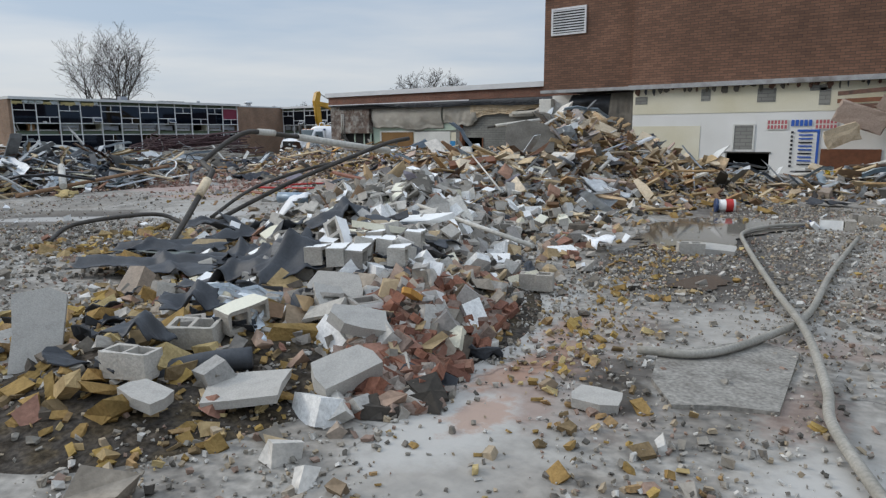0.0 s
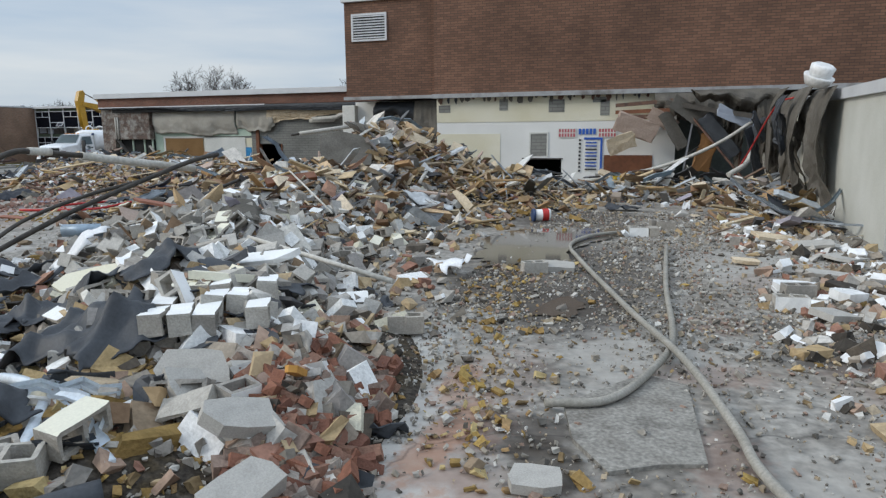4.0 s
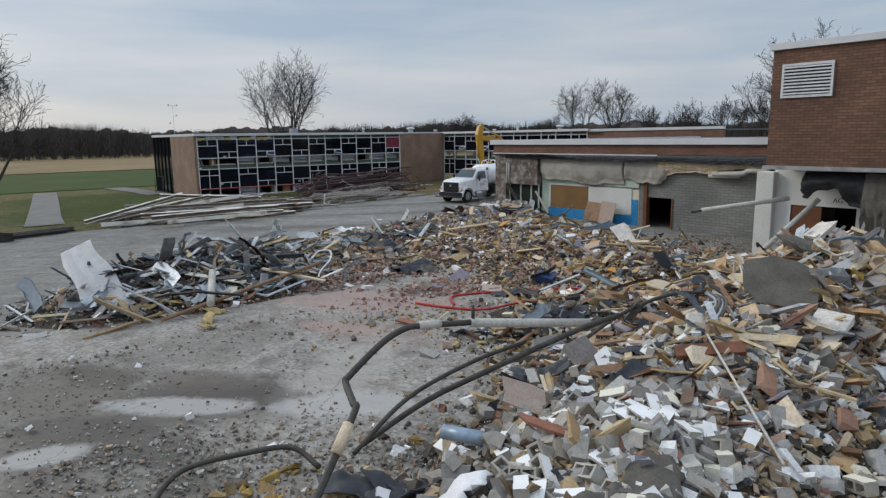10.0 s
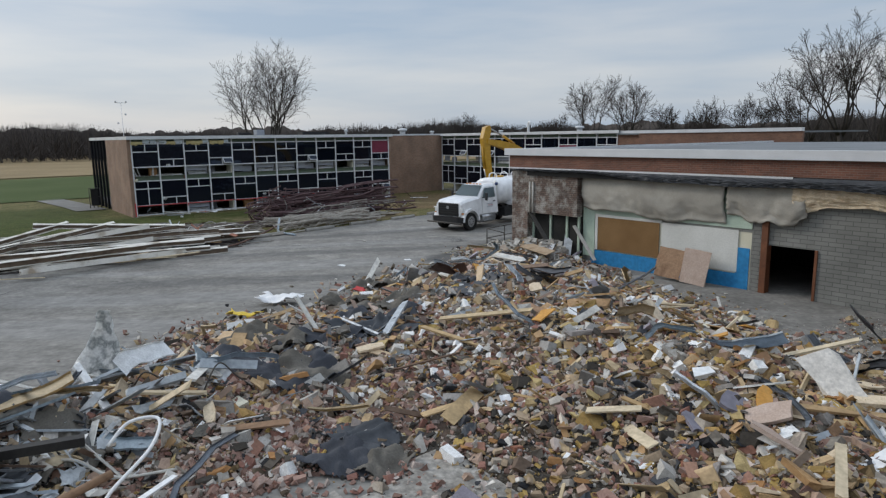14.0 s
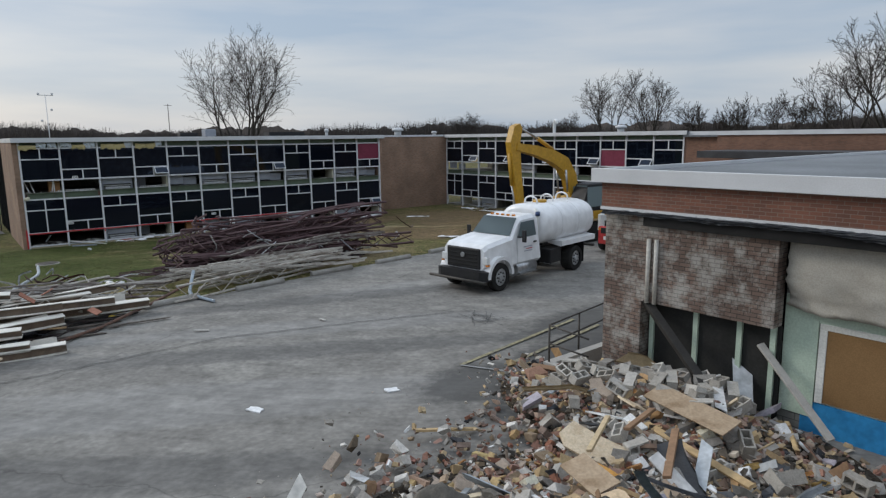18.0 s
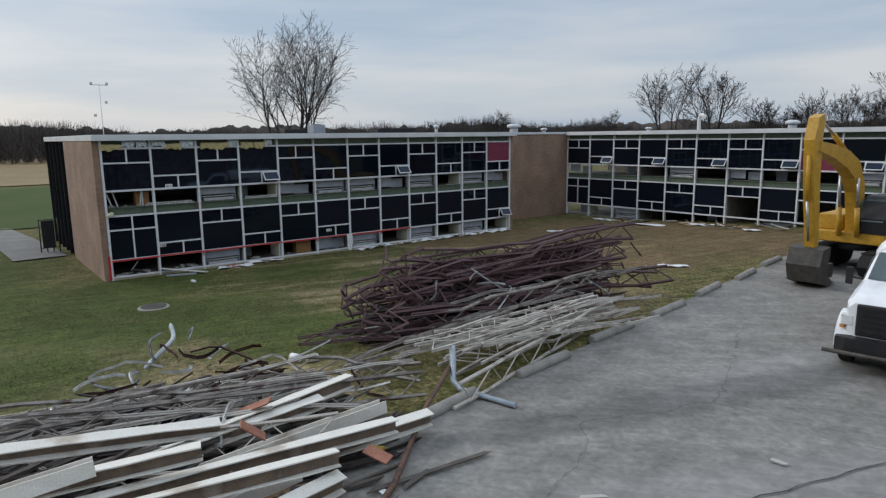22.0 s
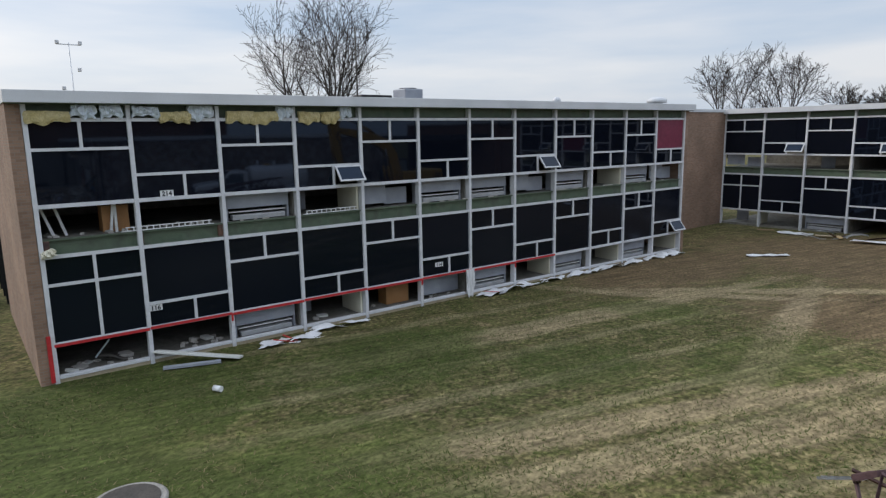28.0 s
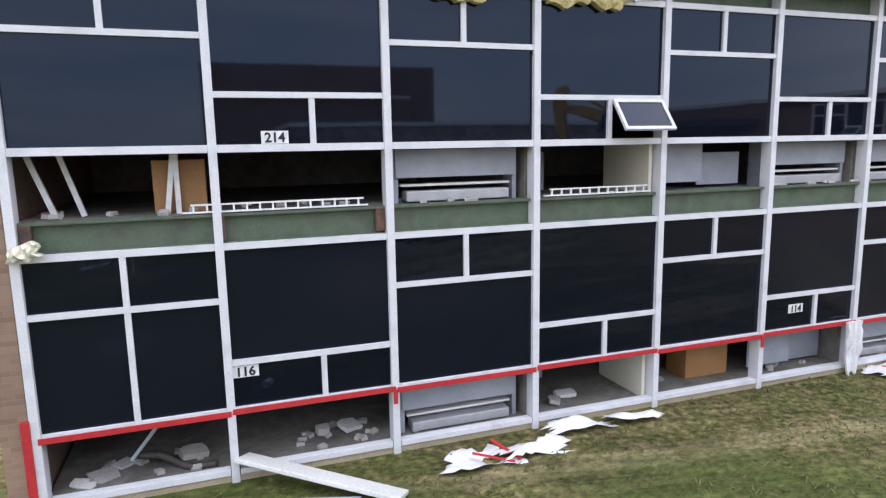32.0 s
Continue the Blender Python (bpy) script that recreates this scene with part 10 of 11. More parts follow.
for a, b, roll in (((-14.8, -22.4, -0.22), (-16.6, -14.9, 1.15), 6), ((-14.5, -20.9, -0.10), (-15.9, -13.3, 0.95), -8), ((-13.7, -21.0, -0.25), (-12.5, -11.0, -0.18), 80), ((-16.6, -15.6, 1.1), (-15.3, -9.6, 0.6), 10),
                   ((-14.5, -19.2, 0.12), (-12.1, -9.7, 0.2), 8), ((-15.0, -17.8, 0.45), (-13.3, -8.5, 0.5), -12), ((-15.6, -19.4, 0.1), (-14.6, -11.6, 0.85), 82),
                   ((-17.0, -18.2, 0.1), (-14.4, -10.2, 0.75), -6), ((-13.2, -17.0, -0.1), (-11.6, -9.6, -0.1), 4), ((-16.2, -20.4, -0.1), (-17.4, -12.6, 0.85), 6), ((-13.0, -19.6, -0.2), (-13.4, -11.8, 0.35), 78)):
    length = (Vector(b) - Vector(a)).length
    L = max(k for k in GM if k <= max(7, length))
    ob = thing("girder", beam_matrix(a, b) @ pose(length, 0, 0, roll), "cream-painted steel girder stacked at the lawn edge", "girder", "stacked girders")
    for name, me in GM[L]:
        share(name, me, ob)


def scrap_fill(seed, n, cx, cy, sx, sy, top, yaw, material, label):
    """Loose bars and strips that lie roughly one way and fill a steel heap from below."""
    rk = np.random.RandomState(seed)
    x, y = rk.normal(cx, sx, n), rk.normal(cy, sy, n)
    ok = (np.abs(x - cx) < 2.4 * sx) & (np.abs(y - cy) < 2.1 * sy)
    x, y = x[ok], y[ok]
    n = len(x)
    dome = top * np.exp(-0.8 * ((x - cx) / sx) ** 2 - 0.6 * ((y - cy) / sy) ** 2)
    v = (CUBE[None] + rk.uniform(-0.1, 0.1, (n, 8, 3))) * np.stack([rk.uniform(0.04, 0.12, n), rk.uniform(0.5, 2.6, n), rk.uniform(0.02, 0.07, n)], 1)[:, None]
    v[:, :, 2] += v[:, :, 1] * rk.normal(0, 0.09, n)[:, None]
    a = yaw + rk.normal(0, 0.26, n)
    c, q = np.cos(a)[:, None], np.sin(a)[:, None]
    v = np.stack([v[:, :, 0] * c - v[:, :, 1] * q, v[:, :, 0] * q + v[:, :, 1] * c, v[:, :, 2]], -1)
    v += np.stack([x, y, base_z(x, y) + 0.05 + dome * rk.rand(n)], 1)[:, None]
    return merged("steel_scrap", v, CUBE_Q, material, label, "scrap metal")


# Dark fill is added to stand for the shade inside the steel heaps.
scrap_fill(31, 1500, -16.4, -13.2, 1.7, 3.1, 0.9, 0.05, M_SCRAP, "dark rusty steel bars and strips added to darken the space under the girders")
scrap_fill(32, 380, -18.6, -10.4, 0.9, 1.3, 0.5, -0.25, M_SCRAP, "dark rusty steel bars and strips added to darken the pile beside the girders")
scrap_fill(33, 900, -20.5, 1.2, 0.75, 2.2, 1.6, -0.22, M_SCRAPM, "dark maroon steel bars and strips added for the dark inside of the joist heap")
for i in range(14):
    y0 = rj.uniform(-23.4, -22.2)
    x0 = -14.2 + 0.22 * (i % 7) + rj.uniform(-0.05, 0.05)
    pipe("steel_pipe", [(x0, y0, -0.34 + 0.11 * (i // 7)), (x0 + 1.4, y0 - rj.uniform(4.0, 5.2), -0.34 + 0.11 * (i // 7))], 0.05, M_BLACK_STEEL, "long dark steel pipe bundled at the kerb", "pipe", curve=False, group="pipes at the kerb")
crate = thing("tool_crate", pose(-11.7, -26.3, -0.42, 0, 0, 40), "dark open crate with scraps beside the pipes", "crate")
for spec in ((-0.45, 0.45, -0.3, -0.26, 0, 0.45), (-0.45, 0.45, 0.26, 0.3, 0, 0.45), (-0.45, -0.41, -0.26, 0.26, 0, 0.45), (0.41, 0.45, -0.26, 0.26, 0, 0.45), (-0.41, 0.41, -0.26, 0.26, 0, 0.30)):
    part("side", boxes(spec), M_BLACK_STEEL, crate)
# Black sheets also stand for the dark gaps between the girders.
for cx, cy, w, h, yaw in ((-18.8, -11.2, 4.4, 0.8, 76), (-19.1, -13.0, 3.0, 0.9, 82), (-16.8, -9.6, 2.6, 0.9, 80), (-15.2, -12.0, 3.4, 1.0, 88), (-13.6, -10.4, 3.0, 0.9, 86), (-18.2, -9.0, 3.6, 0.5, 78), (-17.4, -11.0, 3.4, 0.7, 84), (-14.2, -13.4, 3.6, 1.0, 86), (-12.6, -11.6, 3.0, 0.8, 88)):
    sheet("membrane_sheet", cx, cy, w, h, yaw, M_MEMB, "black membrane draped among the girders", "membrane", lift=0.22, fold=0.16, seed=cx, under=on_ground)
for x, y, dz, L, yaw, pitch in ((-16.4, -8.6, 0.75, 0.9, 30, -25), (-14.9, -9.2, 1.0, 0.5, 80, 40), (-13.6, -7.6, 0.55, 0.5, 20, 10)):
    ob = new("steel_plate", mesh_of("steel_plate", boxes((-L / 2, L / 2, -0.1, 0.1, -0.015, 0.015)), [M_REDPLANK]))
    ob.matrix_world = pose(x, y, on_ground(x, y) + dz, 20, pitch, yaw)
    tagged(ob, "dull red steel plate among the girders", "steel plate", "red steel plates")
for i in range(36):
    x, y = rj.uniform(-20, -10.5), rj.uniform(-20, -9)
    ob = new("timber", PLANKS[(0, 1, 2)[i % 3]])
    ob.matrix_world = pose(x, y, on_ground(x, y) + rj.uniform(0.08, 0.35), rj.uniform(-20, 20), rj.uniform(-3, 3), 70 + rj.gauss(0, 14))
    tagged(ob, "weathered timber among the girders", "timber", "timbers by the girders")
bm = bmesh.new()
tube(bm, smooth_path([(-23.0, -8.9, on_ground(-23, -9) + 0.02), (-23.5, -8.4, on_ground(-24, -9) + 0.22), (-24.1, -7.8, on_ground(-24, -9) + 0.42), (-24.6, -7.7, on_ground(-24, -9) + 0.75)]), [0.02] + [0.07] * 17 + [0.02], 5)
tagged(mesh_object("bent_gutter", bm, M_TIN), "pale blue bent gutter standing up from the grass", "gutter")
for x, y, L, yaw in ((-20.5, -5.7, 0.3, 20), (-20.1, -5.4, 0.3, 70), (-16.6, -8.0, 0.45, 80), (-34.6, -3.8, 0.2, 30)):
    ob = new("white_block", mesh_of("white_block", tube(bmesh.new(), [(-L / 2, 0, 0), (L / 2, 0, 0)], min(0.12, 0.34 * L), 12), [M_WHITE]))
    ob.matrix_world = pose(x, y, on_ground(x, y) + 0.11, 0, 0, yaw)
    tagged(ob, "white foam roll lying in the grass", "foam roll", "foam rolls")

for x, y, w, h, yaw, mt, lab in ((-14.3, -9.3, 0.3, 0.2, 20, M_YELLOW, "torn yellow scrap on the asphalt"), (-12.2, -9.2, 0.45, 0.2, 70, M_TANBOARD, "torn tan scrap on the asphalt"), (-13.3, -7.7, 0.25, 0.12, 0, M_WHITE, "white plastic scrap on the asphalt"), (-14.6, -6.9, 0.3, 0.14, 40, M_YELLOW, "torn yellow scrap on the asphalt"), (-11.0, -5.2, 0.5, 0.1, 60, M_CONC, "flat grey scrap on the asphalt"), (-4.2, -6.4, 0.4, 0.22, 30, M_WHITE, "white plastic scrap on the asphalt"), (-9.6, -1.8, 0.3, 0.1, 10, M_CONC, "flat grey scrap on the asphalt"), (-3.1, -3.6, 0.35, 0.2, 80, M_WHITE, "white plastic scrap on the asphalt")):
    broken_slab("scrap_piece", x, y, w, h, 0.03, pose(x, y, on_ground(x, y) + 0.035, 4, 3, yaw), mt, lab, "scrap", seed=int(10 * x))

# ---- manhole, paths and bare soil ----
mh = thing("manhole", pose(-31.0, -6.5, on_ground(-31.0, -6.5)), "round dark iron manhole cover in a concrete ring", "manhole")
part("ring", tube(bmesh.new(), [(0, 0, -0.2), (0, 0, 0.07), (0, 0, 0.09)], [0.58, 0.58, 0.54], 32), M_KERB, mh)
part("cover", tube(bmesh.new(), [(0, 0, 0.09), (0, 0, 0.105)], 0.47, 32), M_PIPE_BLK, mh)


M_PATH = mat("grey_path_concrete", [(0.17, 0.165, 0.155), (0.22, 0.215, 0.20)], 0.9, grain=12, stain=0.8, stain_amt=0.3, bump=0.2)
strip("footpath", [(-19.5, -23.2), (-30, -21.8), (-45, -19.6), (-60, -17.5)], 2.4, M_PATH, "grey concrete footpath across the lawn")
for ob in [o for o in scene.objects if o.name.startswith("footpath")]:
    for v in ob.data.vertices:
        v.co.z = on_ground(v.co.x, v.co.y) + 0.05
strip("footpath", [(-46.6, -8.2), (-52, -8.4), (-63, -9.4)], 2.6, M_PATH, "grey concrete footpath beside the wing", z=-1.03, level=True)
M_STRAW = mat("straw_field", [(0.20, 0.15, 0.082), (0.27, 0.205, 0.115)], 0.97, grain=2, stain=0.06, stain_amt=0.3, bump=0.4)
grid_mesh("field_far", np.linspace(-330, -118, 30), np.linspace(-160, 120, 30), lambda x, y: -1.0 + 0.05 * np.sin(x * 0.1), M_STRAW, "straw-coloured stubble field", category="field")
M_GREENF = mat("green_field", [(0.050, 0.074, 0.021), (0.068, 0.09, 0.03)], 0.97, grain=6, stain=0.1, stain_amt=0.3, bump=0.4)
grid_mesh("field_near", np.linspace(-114, -62, 30), np.linspace(-160, 60, 40), lambda x, y: -1.03 + 0.03 * np.sin(x * 0.3), M_GREENF, "mown green sports field", category="field")

# ---- grass blades ----
M_BLADE = mat("grass_blades", [(0.074, 0.096, 0.026), (0.060, 0.082, 0.020), (0.10, 0.105, 0.040), (0.18, 0.148, 0.075), (0.066, 0.088, 0.022), (0.13, 0.118, 0.052)], 0.95, grain=4, stain=0.35, stain_amt=0.25, bump=0.0, rand="island")
rg = np.random.RandomState(4)
n = 210000
gx_, gy_ = rg.uniform(-37.6, -14.5, n), rg.uniform(-24, 28.5, n)
far = rg.rand(n) < 0.2
gx_[far], gy_[far] = rg.uniform(-52, -37.7, far.sum()), rg.uniform(-26, -7.2, far.sum())
patch = np.sin(0.55 * gx_ + 1.2 * np.sin(0.4 * gy_)) * np.sin(0.45 * gy_ + np.sin(0.5 * gx_))
ok = (gx_ < kerb_x(gy_) - 0.25) & (rg.rand(n) < 0.75 + 0.5 * patch) & ~((gy_ > 19) & (rg.rand(n) < 0.75))
gx_, gy_ = gx_[ok], gy_[ok]
n = len(gx_)
BLADE = np.array([(-0.5, 0, 0), (0.5, 0, 0), (0.12, 0.35, 1), (-0.12, 0.35, 1)])
v = np.repeat(BLADE[None], n, 0) * np.stack([rg.uniform(0.010, 0.024, n), rg.uniform(0.05, 0.13, n), rg.uniform(0.008, 0.028, n)], 1)[:, None]
v = np.einsum("nij,nkj->nki", turns(rg, n, 0.35), v) + np.stack([gx_, gy_, ground_height(gx_, gy_) - 0.005], 1)[:, None]
merged("grass", v, np.array([(0, 1, 2, 3)]), M_BLADE, "short patchy grass, green going straw-brown", "grass")

M_CREAMSTONE = mat("yellowish_footing", [(0.36, 0.30, 0.20), (0.44, 0.38, 0.27)], 0.9, grain=30, stain=2, stain_amt=0.3, bump=0.3)
# ---- trees ----
M_BARK = mat("grey_bark", [(0.040, 0.035, 0.031), (0.065, 0.057, 0.051)], 0.95, grain=12, stain=1.5, stain_amt=0.4, bump=0.5)
M_TWIG = mat("bare_twigs", [(0.034, 0.028, 0.025), (0.05, 0.042, 0.037)], 0.95, grain=6, stain=1, bump=0.0)


def bare_tree(x, y, z, height, seed, stems=6, fan=0.55, trunk=0.2, thin=0.03, counts=(7, 5, 4), wide=1.0, label="leafless tree beyond the school roofs"):
    """A winter tree: a short trunk, curved limbs that fan out of it, and three orders of side branches down to twigs."""
    rnd = random.Random(seed)
    t = thing("bare_tree", pose(x, y, z), label, "tree", "bare trees")
    wood, twig = bmesh.new(), bmesh.new()

    def limb(p, d, L, r, order):
        pts, radii = [p], [r]
        n = 7 if order == 0 else (5 if order < 3 else 3)
        for i in range(n):
            wob = Vector((rnd.gauss(0, 1), rnd.gauss(0, 1), rnd.gauss(0, 0.7))) * (0.11 + 0.05 * order)
            d = (d + wob + Vector((0, 0, 0.09 if order < 2 else 0.04))).normalized()
            p = p + d * L / n
            pts.append(p)
            radii.append(max(thin, r * (1 - 0.8 * (i + 1) / n)))
        tube(wood if order < 2 else twig, pts, radii, 6 if order == 0 else (4 if order == 1 else 3), closed=order < 2)
        if order >= len(counts):
            return
        turn = rnd.uniform(0, 6.283)
        for k in range(counts[order]):
            f = (0.42 if order == 0 else 0.2) + (0.56 if order == 0 else 0.78) * (k + rnd.uniform(0.1, 0.9)) / counts[order]
            j = min(n - 1, int(f * n))
            q = pts[j].lerp(pts[j + 1], f * n - j)
            ahead = (pts[j + 1] - pts[j]).normalized()
            turn += 2.4 + rnd.uniform(-0.5, 0.5)
            side = Matrix.Rotation(turn, 3, ahead) @ ahead.orthogonal().normalized()
            ang = rnd.uniform(0.35, 0.8) * wide
            limb(q, ahead * math.cos(ang) + side * math.sin(ang), L * rnd.uniform(0.40, 0.58) * (1.22 - 0.55 * f), max(thin, radii[j] * 0.6), order + 1)

    top = Vector((0, 0, height * trunk))
    if trunk > 0.05:
        tube(wood, [(0, 0, -0.3), (0.1, 0, height * trunk * 0.5), tuple(top)], [height * 0.026, height * 0.021, height * 0.019], 9)
    for k in range(stems):
        a = 2.4 * k + rnd.uniform(-0.4, 0.4)
        out = fan * (0.25 + 0.75 * ((k * 0.618 + 0.3) % 1.0))
        d = Vector((math.sin(out) * math.cos(a), math.sin(out) * math.sin(a), math.cos(out)))
        limb(top * rnd.uniform(0.8, 1.0) + Vector((0.02 * height * math.cos(a), 0.02 * height * math.sin(a), 0)), d, height * (1.0 - trunk) * (1.02 - 0.22 * out) * rnd.uniform(0.85, 1.05), height * 0.011, 0)
    part("trunk", wood, M_BARK, t)
    part("crown", twig, M_TWIG, t)
    return t


bare_tree(-90.5, 29.6, -1.2, 19.0, 12, stems=9, fan=0.74, trunk=0.06, thin=0.018, counts=(8, 7, 4), label="large leafless many-stemmed tree behind the wing")
bare_tree(-24.2, -25.9, -0.9, 11.8, 7, stems=8, fan=0.95, trunk=0.2, thin=0.012, counts=(8, 7, 5), label="leafless lawn tree with fine twigs")
for i, (x, y, h) in enumerate(((-84, 113, 18), (-76, 117, 18), (-66, 120, 12), (-60, 124, 12), (-176, 150, 14), (-128, 150, 12), (-98, 150, 12), (-73, 150, 12), (-60, 146, 14), (-52, 148, 14), (-43, 140, 22), (-36, 138, 26), (-29, 140, 23), (-21, 142, 22), (-12, 146, 17), (0, 150, 17), (14, 150, 16))):
    bare_tree(x, y, -1.0, h, 30 + i, stems=5 + i % 3, fan=0.65 + 0.1 * (i % 3), trunk=0.16 + 0.04 * (i % 3), thin=0.028, counts=(7, 6, 4) if h > 13 else (6, 5, 4))

# far woods: a belt of thin stems and fanned twigs along the skyline
rw = np.random.RandomState(9)
n = 7500
az = np.radians(rw.uniform(-45, 125, n))
R_ = rw.uniform(215, 330, n)
wx, wy = -np.sin(az) * R_ - 10, np.cos(az) * R_
wh = rw.uniform(8.0, 12.6, n) * (0.95 + 0.14 * np.sin(9 * az) + 0.08 * np.sin(31 * az))
K = 26
px_, py_, pz_ = np.repeat(wx, K), np.repeat(wy, K), np.zeros(n * K) - 1.5
ang, lean = rw.uniform(0, 6.283, n * K), np.abs(rw.normal(0, 0.8, n * K))
L_ = np.repeat(wh, K) * rw.uniform(0.45, 1.0, n * K)
pz_ += np.repeat(wh, K) * rw.uniform(0.0, 0.6, n * K)
L_ = np.minimum(L_, np.repeat(wh, K) - pz_ - 1.0)
tip = np.stack([px_ + np.cos(ang) * np.sin(lean) * L_, py_ + np.sin(ang) * np.sin(lean) * L_, pz_ + np.cos(lean) * L_], 1)
root = np.stack([px_, py_, pz_], 1)
wd = rw.uniform(0.03, 0.10, n * K)[:, None]
side = np.stack([np.cos(np.repeat(az, K)), np.sin(np.repeat(az, K)), 0 * ang], 1)
quad = np.stack([root - side * wd, root + side * wd, tip + side * wd * 0.25, tip - side * wd * 0.25], 1)
M_WOODS = mat("winter_woods", [(0.062, 0.054, 0.050), (0.084, 0.073, 0.067), (0.052, 0.047, 0.046), (0.098, 0.083, 0.073)], 0.95, grain=2, stain=0.02, stain_amt=0.3, bump=0.0, rand="island")
merged("woods", quad, np.array([(0, 1, 2, 3)]), M_WOODS, "distant belt of leafless winter woods", "woods")
bm = bmesh.new()
prev = None
rt = random.Random(2)
for i in range(1021):
    a = radians(-45 + i / 6)
    hgt = 10.3 + 1.1 * math.sin(0.058 * i) + 0.7 * math.sin(0.21 * i) + 0.5 * math.sin(0.77 * i + 1) + rt.uniform(-0.45, 0.45)
    row = [bm.verts.new((-math.sin(a) * 300 - 10, math.cos(a) * 300, -2)), bm.verts.new((-math.sin(a) * 312 - 10, math.cos(a) * 312, hgt))]
    if prev:
        bm.faces.new((prev[0], prev[1], row[1], row[0]))
    prev = row
tagged(mesh_object("backdrop_wood", bm, M_WOODS), "dense dark undergrowth of the far woods", "backdrop", kind="structure")

# ---- on the wings: loose insulation, tape, plastic, numbers ----
WA = pose(AX, AY0, 0, 0, 0, 88.57)
stepa = ALEN / 12


def pad(w, h, d, seed, crease=0.02):
    """A limp roll of insulation: a thick strip with uneven ends, a sagging lower edge and creases."""
    rnd = random.Random(seed)
    nx, nz = 12, 4
    bm = bmesh.new()
    p1, p2, p3 = (rnd.uniform(0, 6) for _ in range(3))
    ends = [(rnd.uniform(-0.06, 0.06), rnd.uniform(-0.06, 0.06)) for _ in range(nz + 1)]
    front, back = [], []
    for i in range(nx + 1):
        u = i / nx - 0.5
        sag = 0.16 * h * math.sin(5 * u + p1) + 0.10 * h * math.sin(13 * u + p2)
        f, g = [], []
        for j in range(nz + 1):
            q = j / nz
            x = u * (w + ends[j][0 if u < 0 else 1]) + rnd.uniform(-1, 1) * 0.012
            z = (q - 0.5) * h + sag * (1 - q) + rnd.uniform(-1, 1) * 0.008
            y = -d * (0.55 + 0.45 * math.sin(math.pi * (0.15 + 0.7 * q))) + crease * math.sin(17 * u + 6 * q + p3) + rnd.uniform(-1, 1) * crease
            f.append(bm.verts.new((x, y, z)))
            g.append(bm.verts.new((x, 0.0, z)))
        front.append(f), back.append(g)
    for i in range(nx):
        for j in range(nz):
            bm.faces.new((front[i][j], front[i + 1][j], front[i + 1][j + 1], front[i][j + 1]))
            bm.faces.new((back[i][j], back[i][j + 1], back[i + 1][j + 1], back[i + 1][j]))
        bm.faces.new((front[i][0], back[i][0], back[i + 1][0], front[i + 1][0]))
        bm.faces.new((front[i][nz], front[i + 1][nz], back[i + 1][nz], back[i][nz]))
    for j in range(nz):
        bm.faces.new((front[0][j], front[0][j + 1], back[0][j + 1], back[0][j]))
        bm.faces.new((front[nx][j], back[nx][j], back[nx][j + 1], front[nx][j + 1]))
    bmesh.ops.recalc_face_normals(bm, faces=bm.faces)
    return bm


ri = random.Random(3)
for i, u, w, foil in ((0, 0.20, 0.75, False), (0, 0.55, 0.42, True), (0, 0.82, 0.40, True), (1, 0.18, 0.52, True), (1, 0.50, 0.62, False), (1, 0.80, 0.50, True), (2, 0.28, 0.62, False), (2, 0.60, 0.60, False), (2, 0.86, 0.40, True), (3, 0.22, 0.55, False), (3, 0.52, 0.50, False), (3, 0.76, 0.34, True)):
    ob = mesh_object("insulation_roll", pad(1.18 * w, ri.uniform(0.24, 0.33), 0.15, 7 * i + int(10 * u), 0.022 if foil else 0.012), M_FOIL if foil else M_WOOL)
    ob.matrix_world = WA @ pose((i + u) * stepa, 0.0, 5.18 if foil else 5.05, 0, ri.uniform(-4, 4), 0)
    tagged(ob, "silver foil-faced insulation stuffed above the windows" if foil else "yellow glass wool hanging out above the windows", "insulation", "insulation above the windows")
tape = thing("red_tape", WA, "red tape strung along the ground-floor sills", "tape")
for i in range(8):
    part("strand", boxes((i * stepa + 0.02, (i + 1) * stepa, -0.085, -0.072, Z_SILL1 - 0.05 + 0.02 * (i % 2), Z_SILL1 + 0.02 + 0.02 * (i % 2))), M_REDPAINT, tape)
part("corner_strip", boxes((-0.13, -0.04, -0.10, -0.075, -1.05, Z_SILL1 + 0.25)), M_REDPAINT, tape)
for i in (2, 5, 6, 7):
    part("tail", boxes((i * stepa - 0.04, i * stepa + 0.02, -0.10, -0.086, Z_SILL1 - 0.2, Z_SILL1)), M_REDPAINT, tape)
rp = random.Random(6)
for i, (lx, w, h) in enumerate(((5.1, 0.9, 0.5), (5.9, 1.1, 0.35), (6.9, 1.0, 0.25), (7.8, 0.9, 0.25), (13.3, 1.0, 0.5), (14.2, 1.2, 0.4), (15.4, 1.3, 0.35), (16.6, 1.2, 0.4), (17.7, 1.2, 0.35), (18.8, 1.3, 0.4), (20.0, 1.2, 0.4), (21.2, 1.3, 0.45), (22.4, 1.2, 0.4), (23.6, 1.3, 0.5), (24.5, 0.9, 0.5))):
    sheet("plastic_sheet", AX + 0.025 * lx + (0.75 if i < 2 else 0.34), AY0 + lx, w, h, 88 + rp.uniform(-9, 9), M_SHEETWHITE, "crumpled white plastic sheeting along the foot of the wall", "plastic sheet", lift=0.06, fold=0.075, seed=i, cut=0.14, thick=0.004, under=on_ground)
ob = mesh_object("hung_sheet", pad(0.35, 0.85, 0.05, 77), M_SHEETWHITE)
ob.matrix_world = WA @ pose(6 * stepa - 0.1, -0.14, -0.55)
tagged(ob, "white plastic sheet hanging from a mullion", "plastic sheet")
